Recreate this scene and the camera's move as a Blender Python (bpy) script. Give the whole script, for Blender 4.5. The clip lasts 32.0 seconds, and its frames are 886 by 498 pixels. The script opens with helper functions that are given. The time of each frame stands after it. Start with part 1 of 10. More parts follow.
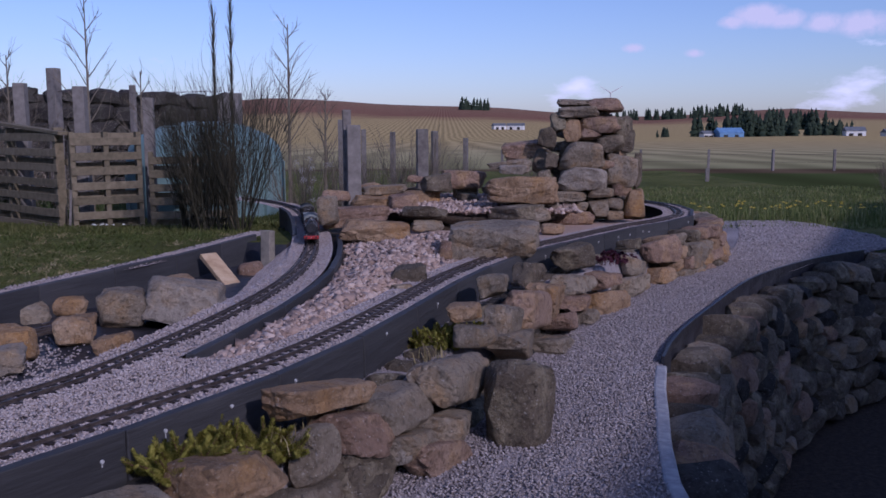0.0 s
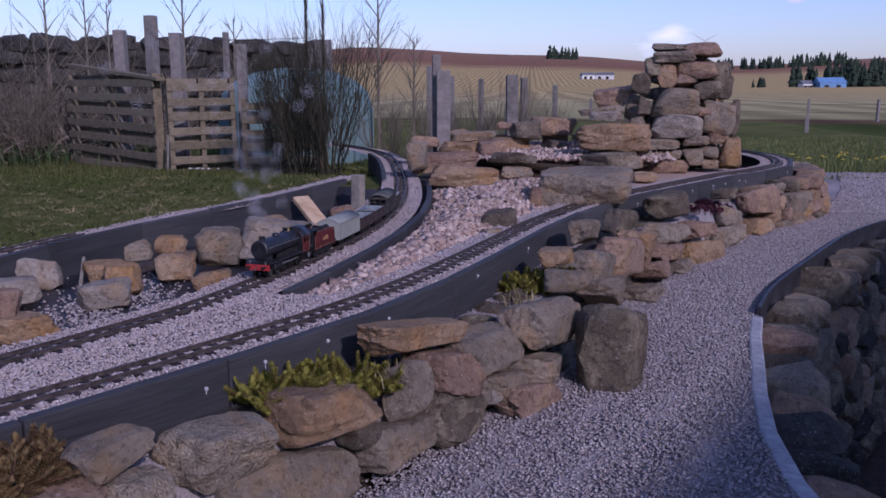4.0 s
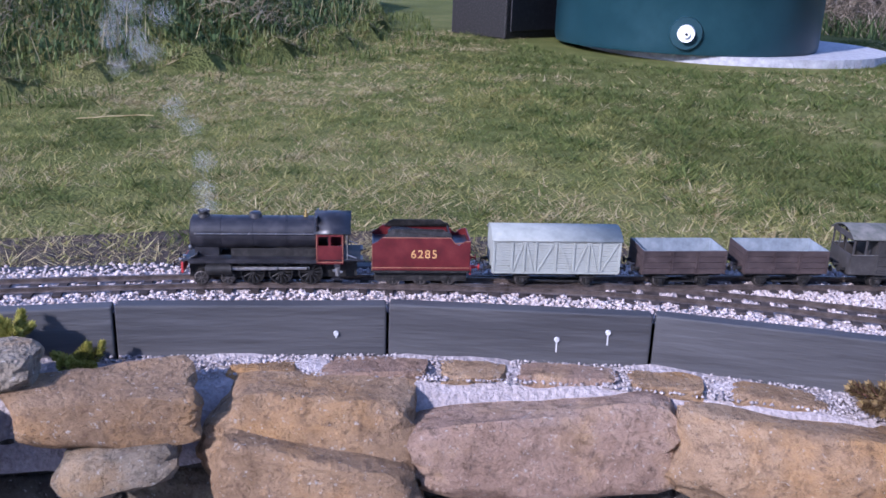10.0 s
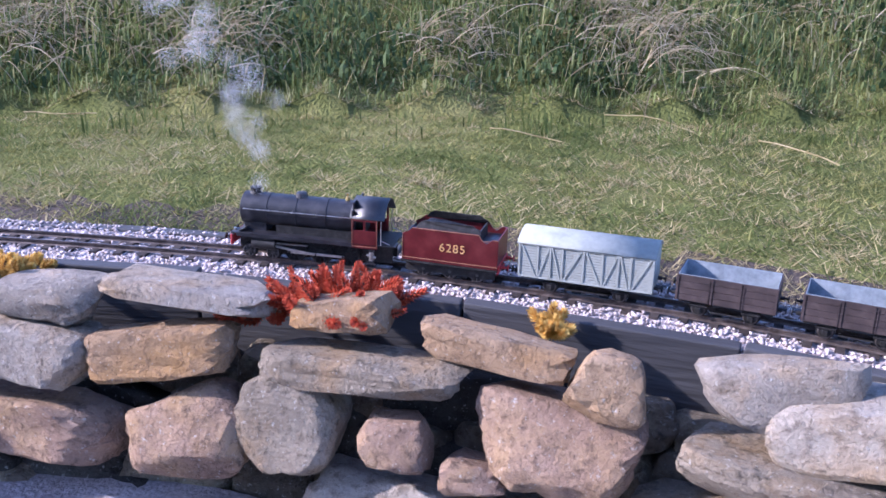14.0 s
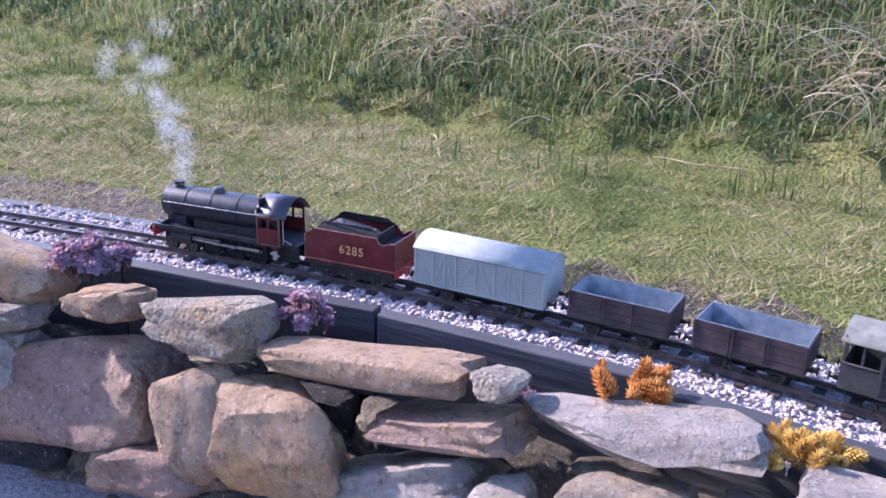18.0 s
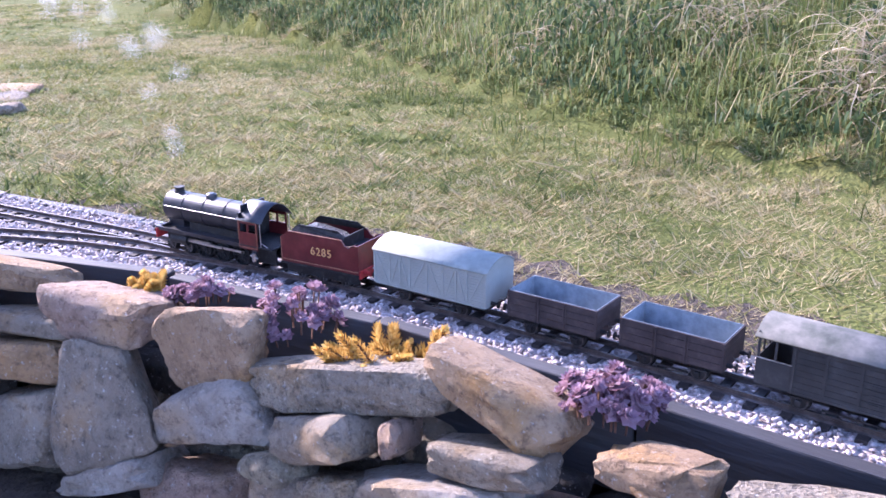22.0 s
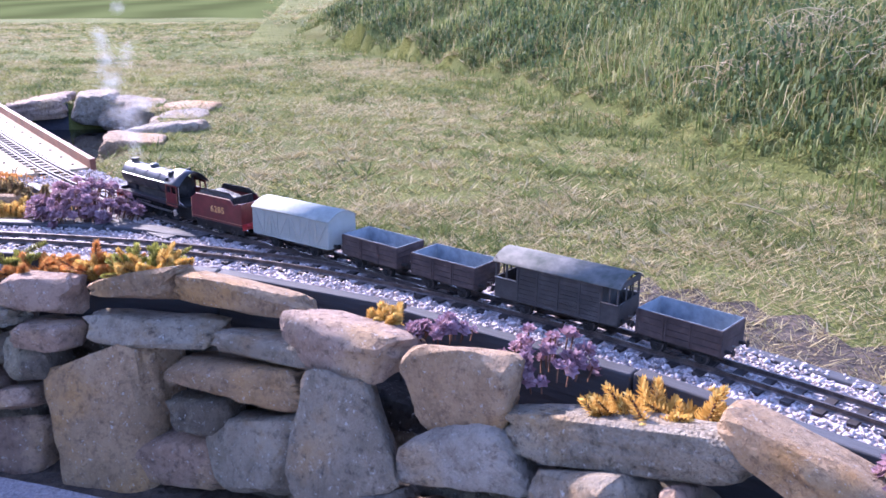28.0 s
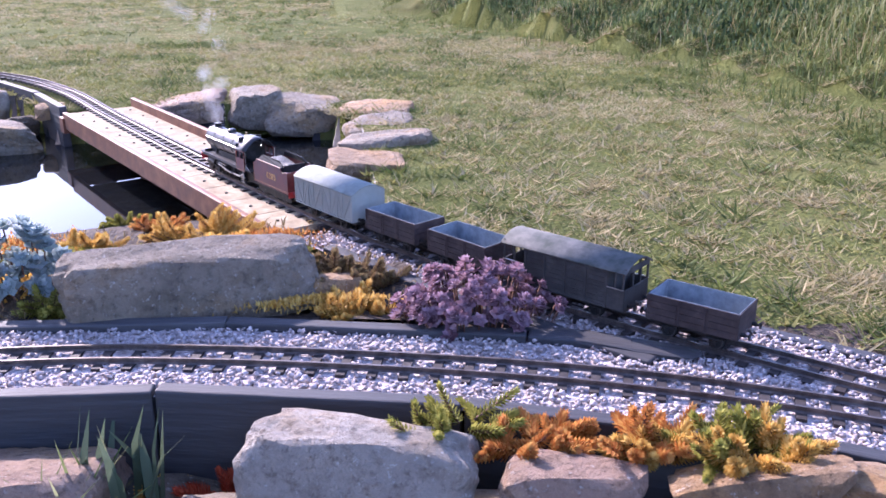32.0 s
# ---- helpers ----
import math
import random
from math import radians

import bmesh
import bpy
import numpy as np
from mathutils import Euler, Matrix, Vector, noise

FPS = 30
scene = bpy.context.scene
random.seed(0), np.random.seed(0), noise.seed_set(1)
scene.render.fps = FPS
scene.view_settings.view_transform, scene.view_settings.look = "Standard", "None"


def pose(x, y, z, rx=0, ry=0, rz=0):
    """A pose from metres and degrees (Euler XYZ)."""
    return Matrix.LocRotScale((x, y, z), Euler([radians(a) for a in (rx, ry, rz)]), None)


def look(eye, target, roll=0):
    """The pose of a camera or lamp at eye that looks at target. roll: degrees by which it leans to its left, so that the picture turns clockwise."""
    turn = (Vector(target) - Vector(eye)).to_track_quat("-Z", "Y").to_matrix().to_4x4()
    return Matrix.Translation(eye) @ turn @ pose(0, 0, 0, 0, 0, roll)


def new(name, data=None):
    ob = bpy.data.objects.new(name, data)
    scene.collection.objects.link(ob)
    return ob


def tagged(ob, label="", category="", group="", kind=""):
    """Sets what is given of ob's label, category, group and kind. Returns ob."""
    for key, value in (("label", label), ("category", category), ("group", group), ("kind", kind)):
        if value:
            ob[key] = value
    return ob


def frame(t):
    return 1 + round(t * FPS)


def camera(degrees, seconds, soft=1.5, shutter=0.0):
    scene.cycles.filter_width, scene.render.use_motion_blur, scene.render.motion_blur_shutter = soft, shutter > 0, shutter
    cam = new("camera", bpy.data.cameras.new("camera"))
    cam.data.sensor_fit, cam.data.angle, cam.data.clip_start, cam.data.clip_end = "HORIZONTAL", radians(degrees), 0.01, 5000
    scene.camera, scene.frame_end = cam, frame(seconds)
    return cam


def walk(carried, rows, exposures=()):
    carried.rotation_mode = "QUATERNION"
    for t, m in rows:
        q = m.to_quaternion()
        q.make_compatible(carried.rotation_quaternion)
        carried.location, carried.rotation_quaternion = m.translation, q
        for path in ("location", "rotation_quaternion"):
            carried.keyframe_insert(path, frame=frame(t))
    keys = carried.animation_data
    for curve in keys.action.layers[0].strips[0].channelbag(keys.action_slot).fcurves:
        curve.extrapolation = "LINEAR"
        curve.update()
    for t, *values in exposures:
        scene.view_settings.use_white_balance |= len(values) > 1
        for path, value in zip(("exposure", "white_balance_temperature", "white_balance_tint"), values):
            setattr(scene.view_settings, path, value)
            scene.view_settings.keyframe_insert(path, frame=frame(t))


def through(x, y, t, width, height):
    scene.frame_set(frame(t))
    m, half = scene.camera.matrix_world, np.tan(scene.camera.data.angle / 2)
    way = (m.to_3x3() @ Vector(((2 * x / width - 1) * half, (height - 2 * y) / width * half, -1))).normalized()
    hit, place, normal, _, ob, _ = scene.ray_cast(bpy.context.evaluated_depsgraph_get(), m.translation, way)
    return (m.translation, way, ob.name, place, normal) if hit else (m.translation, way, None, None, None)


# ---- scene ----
cam = camera(53.0, 32.0, soft=1.6)
METRES, EYE, TILT, LEAN, TURN = 4.75, 0.95, -7.7, 0.3, 0.0
ROWS = [
    (0.0, 0.0, 0.0, 0.0, 0.0, 0.0, -0.0),
    (0.5, -0.0013, 0.0014, -0.0002, -0.07, -0.26, -0.15),
    (1.0, -0.0049, 0.0033, -0.0004, -0.16, -0.6, -0.06),
    (1.5, -0.0071, 0.005, -0.0011, -0.12, -0.98, 0.04),
    (2.0, -0.0068, 0.0062, -0.0013, 0.15, -1.36, 0.2),
    (2.5, -0.0056, 0.0068, -0.002, 0.93, -1.82, 0.26),
    (4.5, -0.0055, -0.0018, -0.0068, 7.81, -3.71, -1.43),
    (5.0, -0.0091, -0.0051, -0.0083, 11.18, -4.38, -2.22),
    (5.5, -0.0134, -0.0085, -0.0109, 16.7, -5.6, -3.26),
    (6.0, -0.0218, -0.0144, -0.0121, 22.66, -6.64, -3.99),
    (6.5, -0.0394, -0.0282, -0.0143, 28.55, -7.46, -5.01),
    (7.0, -0.054, -0.0454, -0.018, 34.6, -8.33, -5.94),
    (7.5, -0.0694, -0.0592, -0.0218, 41.93, -9.8, -6.77),
    (8.0, -0.0742, -0.0644, -0.0238, 50.54, -11.57, -7.75),
    (8.5, -0.0759, -0.0667, -0.0277, 57.3, -13.28, -8.8),
    (9.0, -0.0828, -0.0763, -0.0292, 62.51, -14.24, -9.14),
    (9.5, -0.0909, -0.094, -0.0317, 68.54, -15.34, -9.54),
    (10.0, -0.0962, -0.1115, -0.0339, 74.44, -16.27, -9.45),
    (10.5, -0.1017, -0.1318, -0.036, 80.02, -16.87, -9.24),
    (11.0, -0.1093, -0.1556, -0.0398, 85.73, -17.87, -9.1),
    (11.5, -0.1172, -0.1747, -0.0421, 92.27, -19.1, -9.02),
    (12.0, -0.1293, -0.1825, -0.0425, 101.0, -20.05, -9.14),
    (12.5, -0.1392, -0.1991, -0.0443, 108.97, -21.55, -8.86),
    (13.0, -0.1427, -0.227, -0.0488, 113.68, -22.68, -8.14),
    (13.5, -0.1378, -0.2605, -0.0522, 117.19, -22.98, -7.64),
    (14.0, -0.1301, -0.2929, -0.0561, 121.03, -23.5, -7.6),
    (14.5, -0.1362, -0.3178, -0.0593, 126.52, -24.25, -7.3),
    (15.0, -0.1526, -0.3387, -0.0597, 132.19, -24.96, -6.76),
    (15.5, -0.1576, -0.3563, -0.0611, 136.42, -25.34, -6.56),
    (17.5, -0.1311, -0.4356, -0.0714, 145.79, -25.81, -4.53),
    (18.0, -0.1357, -0.4519, -0.0748, 150.31, -26.14, -4.54),
    (18.5, -0.1374, -0.4634, -0.0759, 154.47, -26.56, -4.09),
    (19.0, -0.1288, -0.4805, -0.077, 155.84, -26.27, -3.35),
    (19.5, -0.1063, -0.5089, -0.081, 155.43, -25.97, -2.47),
    (20.0, -0.0946, -0.5276, -0.084, 157.2, -26.31, -2.46),
    (20.5, -0.0959, -0.547, -0.0862, 160.48, -26.53, -2.47),
    (21.0, -0.0964, -0.5575, -0.0855, 163.94, -26.77, -2.2),
    (21.5, -0.0892, -0.5679, -0.0872, 164.73, -26.43, -1.67),
    (22.0, -0.0809, -0.5752, -0.0874, 164.99, -26.18, -1.22),
    (22.5, -0.079, -0.5778, -0.0875, 165.65, -26.13, -1.38),
    (23.0, -0.0763, -0.5794, -0.0872, 166.32, -26.0, -1.42),
    (23.5, -0.0721, -0.5813, -0.0872, 167.0, -25.85, -1.67),
    (24.0, -0.0681, -0.5834, -0.0871, 167.7, -25.66, -1.86),
    (24.5, -0.0656, -0.5843, -0.087, 168.38, -25.41, -1.89),
    (26.5, -0.0526, -0.5888, -0.0867, 170.22, -24.9, -2.03),
    (27.0, -0.0446, -0.5902, -0.0864, 170.55, -24.52, -1.61),
    (27.5, -0.0368, -0.5922, -0.0871, 171.02, -24.65, -1.28),
    (28.0, -0.0354, -0.5983, -0.0878, 172.61, -24.82, -1.06),
    (28.5, -0.0344, -0.6144, -0.0881, 175.13, -24.92, -1.01),
    (29.0, -0.0157, -0.633, -0.0897, 175.08, -25.19, -0.43),
    (29.5, 0.0184, -0.6539, -0.0906, 173.7, -25.61, 0.84),
    (30.0, 0.0356, -0.6741, -0.0949, 175.24, -25.7, 0.99),
    (30.5, 0.0492, -0.7068, -0.0965, 178.38, -25.74, 1.18),
    (31.0, 0.0692, -0.7319, -0.0994, 178.91, -26.05, 0.43),
    (31.5, 0.1074, -0.7572, -0.1025, 175.34, -26.61, 0.01),
    (32.0, 0.137, -0.7753, -0.1057, 172.38, -27.01, -0.51),
]
EXPOSURES = [(0.0, -0.62, 5130, 38), (3.0, -0.45, 5150, 39), (5.0, -0.08, 5250, 46), (6.0, 0.4, 5420, 37), (7.0, 0.7, 5370, 34), (8.0, 0.88, 5150, 32), (9.0, 1.07, 5080, 30), (11.0, 1.3, 5020, 31), (13.0, 1.70, 5110, 32), (15.0, 1.93, 5200, 33), (17.0, 2.02, 5270, 34), (20.0, 2.34, 5370, 36), (23.0, 2.45, 5450, 37), (27.0, 2.39, 5370, 37), (30.0, 2.22, 5370, 38), (32.0, 2.05, 5500, 38)]
walk(cam, [(t, pose(0, 0, EYE, TILT, LEAN, TURN) @ pose(METRES * x, METRES * y, METRES * z, 90 + pitch, roll, yaw)) for t, x, y, z, yaw, pitch, roll in ROWS], EXPOSURES)

# ---- sky and sun ----
SUN_YAW, SUN_UP = 212.0, 30.0
world = bpy.data.worlds.new("sky")
scene.world = world
world.use_nodes = True
wn, wl = world.node_tree.nodes, world.node_tree.links
sky = wn.new("ShaderNodeTexSky")
sky.sky_type, sky.sun_disc = "NISHITA", False
sky.sun_elevation, sky.sun_rotation = radians(SUN_UP), radians(-SUN_YAW)
sky.air_density, sky.dust_density, sky.ozone_density = 1.0, 0.7, 2.5
wn["Background"].inputs["Strength"].default_value = 0.14
# thin clouds over the sky
wtc = wn.new("ShaderNodeTexCoord")
wmap = wn.new("ShaderNodeMapping")
wmap.inputs["Scale"].default_value = (2.4, 2.4, 6.0)
wl.new(wtc.outputs["Generated"], wmap.inputs["Vector"])
wnoise = wn.new("ShaderNodeTexNoise")
wnoise.inputs["Scale"].default_value, wnoise.inputs["Detail"].default_value, wnoise.inputs["Roughness"].default_value = 2.2, 9, 0.58
wl.new(wmap.outputs[0], wnoise.inputs["Vector"])
wramp = wn.new("ShaderNodeValToRGB")
wramp.color_ramp.elements[0].position, wramp.color_ramp.elements[1].position = 0.60, 0.70
wl.new(wnoise.outputs[0], wramp.inputs[0])
wmix = wn.new("ShaderNodeMix")
wmix.data_type = "RGBA"
wl.new(wramp.outputs[0], wmix.inputs[0])
wl.new(sky.outputs[0], wmix.inputs[6])
wmix.inputs[7].default_value = (8.5, 8.5, 8.8, 1)
# a few small heaped clouds low in the sky, ragged at their rims
wfine = wn.new("ShaderNodeTexNoise")
wfine.inputs["Scale"].default_value, wfine.inputs["Detail"].default_value, wfine.inputs["Roughness"].default_value = 55, 6, 0.6
wl.new(wtc.outputs["Generated"], wfine.inputs["Vector"])
wpuff = None
for way, broad in (((0.327, 0.938, 0.114), 0.042), ((0.303, 0.947, 0.108), 0.024), ((0.352, 0.930, 0.110), 0.034), ((0.385, 0.917, 0.105), 0.034),
                   ((0.418, 0.903, 0.101), 0.046), ((0.205, 0.975, 0.085), 0.018), ((0.267, 0.9605, 0.078), 0.016)):
    apart = wn.new("ShaderNodeVectorMath")
    apart.operation = "SUBTRACT"
    wl.new(wtc.outputs["Generated"], apart.inputs[0])
    apart.inputs[1].default_value = Vector(way).normalized()
    flat = wn.new("ShaderNodeVectorMath")
    flat.operation = "MULTIPLY"
    flat.inputs[1].default_value = (1, 1, 2.4)
    wl.new(apart.outputs[0], flat.inputs[0])
    size = wn.new("ShaderNodeVectorMath")
    size.operation = "LENGTH"
    wl.new(flat.outputs[0], size.inputs[0])
    fall = wn.new("ShaderNodeMapRange")
    fall.inputs[1].default_value, fall.inputs[2].default_value, fall.inputs[3].default_value, fall.inputs[4].default_value = 0.0, broad, 1.0, 0.0
    wl.new(size.outputs["Value"], fall.inputs[0])
    if wpuff is None:
        wpuff = fall.outputs[0]
    else:
        most = wn.new("ShaderNodeMath")
        most.operation = "MAXIMUM"
        wl.new(wpuff, most.inputs[0])
        wl.new(fall.outputs[0], most.inputs[1])
        wpuff = most.outputs[0]
wsum = wn.new("ShaderNodeMath")
wsum.operation = "MULTIPLY"
wl.new(wpuff, wsum.inputs[0])
wl.new(wfine.outputs[0], wsum.inputs[1])
wedge = wn.new("ShaderNodeMapRange")
wedge.inputs[1].default_value, wedge.inputs[2].default_value, wedge.inputs[4].default_value = 0.10, 0.36, 0.9
wl.new(wsum.outputs[0], wedge.inputs[0])
wheap = wn.new("ShaderNodeMix")
wheap.data_type = "RGBA"
wl.new(wedge.outputs[0], wheap.inputs[0])
wl.new(wmix.outputs[2], wheap.inputs[6])
wheap.inputs[7].default_value = (6.6, 6.3, 6.7, 1)
wl.new(wheap.outputs[2], wn["Background"].inputs["Color"])
sun = new("sun", bpy.data.lights.new("sun", "SUN"))
sun.data.energy, sun.data.angle, sun.data.color = 3.2, radians(0.8), (1.0, 0.88, 0.70)
sun_way = Vector((-math.sin(radians(SUN_YAW)) * math.cos(radians(SUN_UP)), math.cos(radians(SUN_YAW)) * math.cos(radians(SUN_UP)), math.sin(radians(SUN_UP))))
sun.matrix_world = look(sun_way * 50, (0, 0, 0))

# ---- materials ----
def mat(name, cols, scale=20.0, rough=0.8, metal=0.0, bump=0.3, bump_scale=60.0, detail=6.0, island=0.0, obrand=0.0, spec=0.3, coords="Object", big=0.0, kind="noise", alpha=1.0, dist=0.004):
    """A procedural surface: a ramp of colours driven by noise at two scales, with relief."""
    m = bpy.data.materials.new(name)
    m.use_nodes = True
    n, l = m.node_tree.nodes, m.node_tree.links
    bsdf = n["Principled BSDF"]
    tc = n.new("ShaderNodeTexCoord")
    src = tc.outputs[coords]
    if obrand:
        info = n.new("ShaderNodeObjectInfo")
        add = n.new("ShaderNodeVectorMath")
        add.operation = "MULTIPLY_ADD"
        comb = n.new("ShaderNodeCombineXYZ")
        for k in range(3):
            l.new(info.outputs["Random"], comb.inputs[k])
        l.new(comb.outputs[0], add.inputs[0])
        add.inputs[1].default_value = (37, 11, 53)
        l.new(src, add.inputs[2])
        src = add.outputs[0]
    noise_a = n.new("ShaderNodeTexNoise")
    noise_a.inputs["Scale"].default_value, noise_a.inputs["Detail"].default_value = scale, detail
    noise_a.inputs["Roughness"].default_value = 0.65
    l.new(src, noise_a.inputs["Vector"])
    fac = noise_a.outputs[0]
    def mixed(a, b, w):
        mx = n.new("ShaderNodeMix")
        mx.inputs[0].default_value = w
        l.new(a, mx.inputs[2])
        l.new(b, mx.inputs[3])
        return mx.outputs[0]
    if big:
        nb = n.new("ShaderNodeTexNoise")
        nb.inputs["Scale"].default_value, nb.inputs["Detail"].default_value = big, 3
        l.new(src, nb.inputs["Vector"])
        fac = mixed(fac, nb.outputs[0], 0.5)
    st = n.new("ShaderNodeMapRange")
    st.inputs[1].default_value, st.inputs[2].default_value = 0.3, 0.7
    l.new(fac, st.inputs[0])
    fac = st.outputs[0]
    if island:
        geo = n.new("ShaderNodeNewGeometry")
        fac = mixed(fac, geo.outputs["Random Per Island"], island)
    if obrand:
        fac = mixed(fac, info.outputs["Random"], obrand)
    ramp = n.new("ShaderNodeValToRGB")
    e = ramp.color_ramp.elements
    while len(e) < len(cols):
        e.new(0.5)
    for k, c in enumerate(cols):
        e[k].position = k / max(1, len(cols) - 1)
        e[k].color = (*c, 1)
    l.new(fac, ramp.inputs[0])
    l.new(ramp.outputs[0], bsdf.inputs["Base Color"])
    bsdf.inputs["Metallic"].default_value = metal
    bsdf.inputs["Specular IOR Level"].default_value = spec
    rr = n.new("ShaderNodeMapRange")
    rr.inputs[3].default_value, rr.inputs[4].default_value = max(0.03, rough - 0.12), min(1, rough + 0.12)
    l.new(noise_a.outputs[0], rr.inputs[0])
    l.new(rr.outputs[0], bsdf.inputs["Roughness"])
    if bump:
        nz = n.new("ShaderNodeTexNoise")
        nz.inputs["Scale"].default_value, nz.inputs["Detail"].default_value = bump_scale, 8
        l.new(src, nz.inputs["Vector"])
        b = n.new("ShaderNodeBump")
        b.inputs["Strength"].default_value, b.inputs["Distance"].default_value = bump, dist
        l.new(nz.outputs[0], b.inputs["Height"])
        l.new(b.outputs[0], bsdf.inputs["Normal"])
    if alpha < 1:
        bsdf.inputs["Alpha"].default_value = alpha
    return m


def grey(v, warm=0.0):
    return (v * (1 + warm), v, v * (1 - warm))


def field_mat():
    """Farmland: mown grass, a bare track, striped stubble, golden fields and brown moor, by distance."""
    m = mat("far fields", [(0.05, 0.08, 0.025), (0.10, 0.13, 0.04)], 0.05, 0.95, bump=0.0, spec=0.0)
    n, l = m.node_tree.nodes, m.node_tree.links
    tc = n["Texture Coordinate"]
    sep = n.new("ShaderNodeSeparateXYZ")
    l.new(tc.outputs["Object"], sep.inputs[0])
    wob = n.new("ShaderNodeTexNoise")
    wob.inputs["Scale"].default_value, wob.inputs["Detail"].default_value = 0.02, 4
    l.new(tc.outputs["Object"], wob.inputs["Vector"])
    lg = n.new("ShaderNodeMath")
    lg.operation = "LOGARITHM"
    lg.inputs[1].default_value = 10.0
    mx = n.new("ShaderNodeMath")
    mx.operation = "MAXIMUM"
    mx.inputs[1].default_value = 1.0
    l.new(sep.outputs[1], mx.inputs[0])
    l.new(mx.outputs[0], lg.inputs[0])
    ad = n.new("ShaderNodeMath")
    ad.operation = "MULTIPLY_ADD"
    ad.inputs[1].default_value = 0.10
    l.new(wob.outputs[0], ad.inputs[0])
    l.new(lg.outputs[0], ad.inputs[2])
    mr = n.new("ShaderNodeMapRange")
    mr.inputs[1].default_value, mr.inputs[2].default_value = 1.05, 3.45
    l.new(ad.outputs[0], mr.inputs[0])
    ramp = n.new("ShaderNodeValToRGB")
    cr = ramp.color_ramp
    cr.interpolation = "LINEAR"
    stops = [(0.0, (0.085, 0.10, 0.035)), (0.13, (0.075, 0.095, 0.033)), (0.14, (0.14, 0.10, 0.06)), (0.155, (0.13, 0.09, 0.055)), (0.165, (0.30, 0.28, 0.14)), (0.30, (0.42, 0.36, 0.19)), (0.42, (0.46, 0.36, 0.18)), (0.60, (0.50, 0.38, 0.17)), (0.80, (0.48, 0.36, 0.17)), (0.84, (0.28, 0.15, 0.10)), (0.93, (0.30, 0.18, 0.12)), (1.0, (0.30, 0.22, 0.17))]
    while len(cr.elements) < len(stops):
        cr.elements.new(0.5)
    for k, (p, c) in enumerate(stops):
        cr.elements[k].position = p
        cr.elements[k].color = (*c, 1)
    l.new(mr.outputs[0], ramp.inputs[0])
    wave = n.new("ShaderNodeTexWave")
    wave.inputs["Scale"].default_value, wave.inputs["Distortion"].default_value, wave.inputs["Detail"].default_value = 0.09, 3.0, 3
    wave.bands_direction = "X"
    l.new(tc.outputs["Object"], wave.inputs["Vector"])
    mixc = n.new("ShaderNodeMix")
    mixc.data_type, mixc.blend_type = "RGBA", "MULTIPLY"
    mixc.inputs[0].default_value = 0.35
    l.new(ramp.outputs[0], mixc.inputs[6])
    l.new(wave.outputs[0], mixc.inputs[7])
    l.new(mixc.outputs[2], n["Principled BSDF"].inputs["Base Color"])
    return m


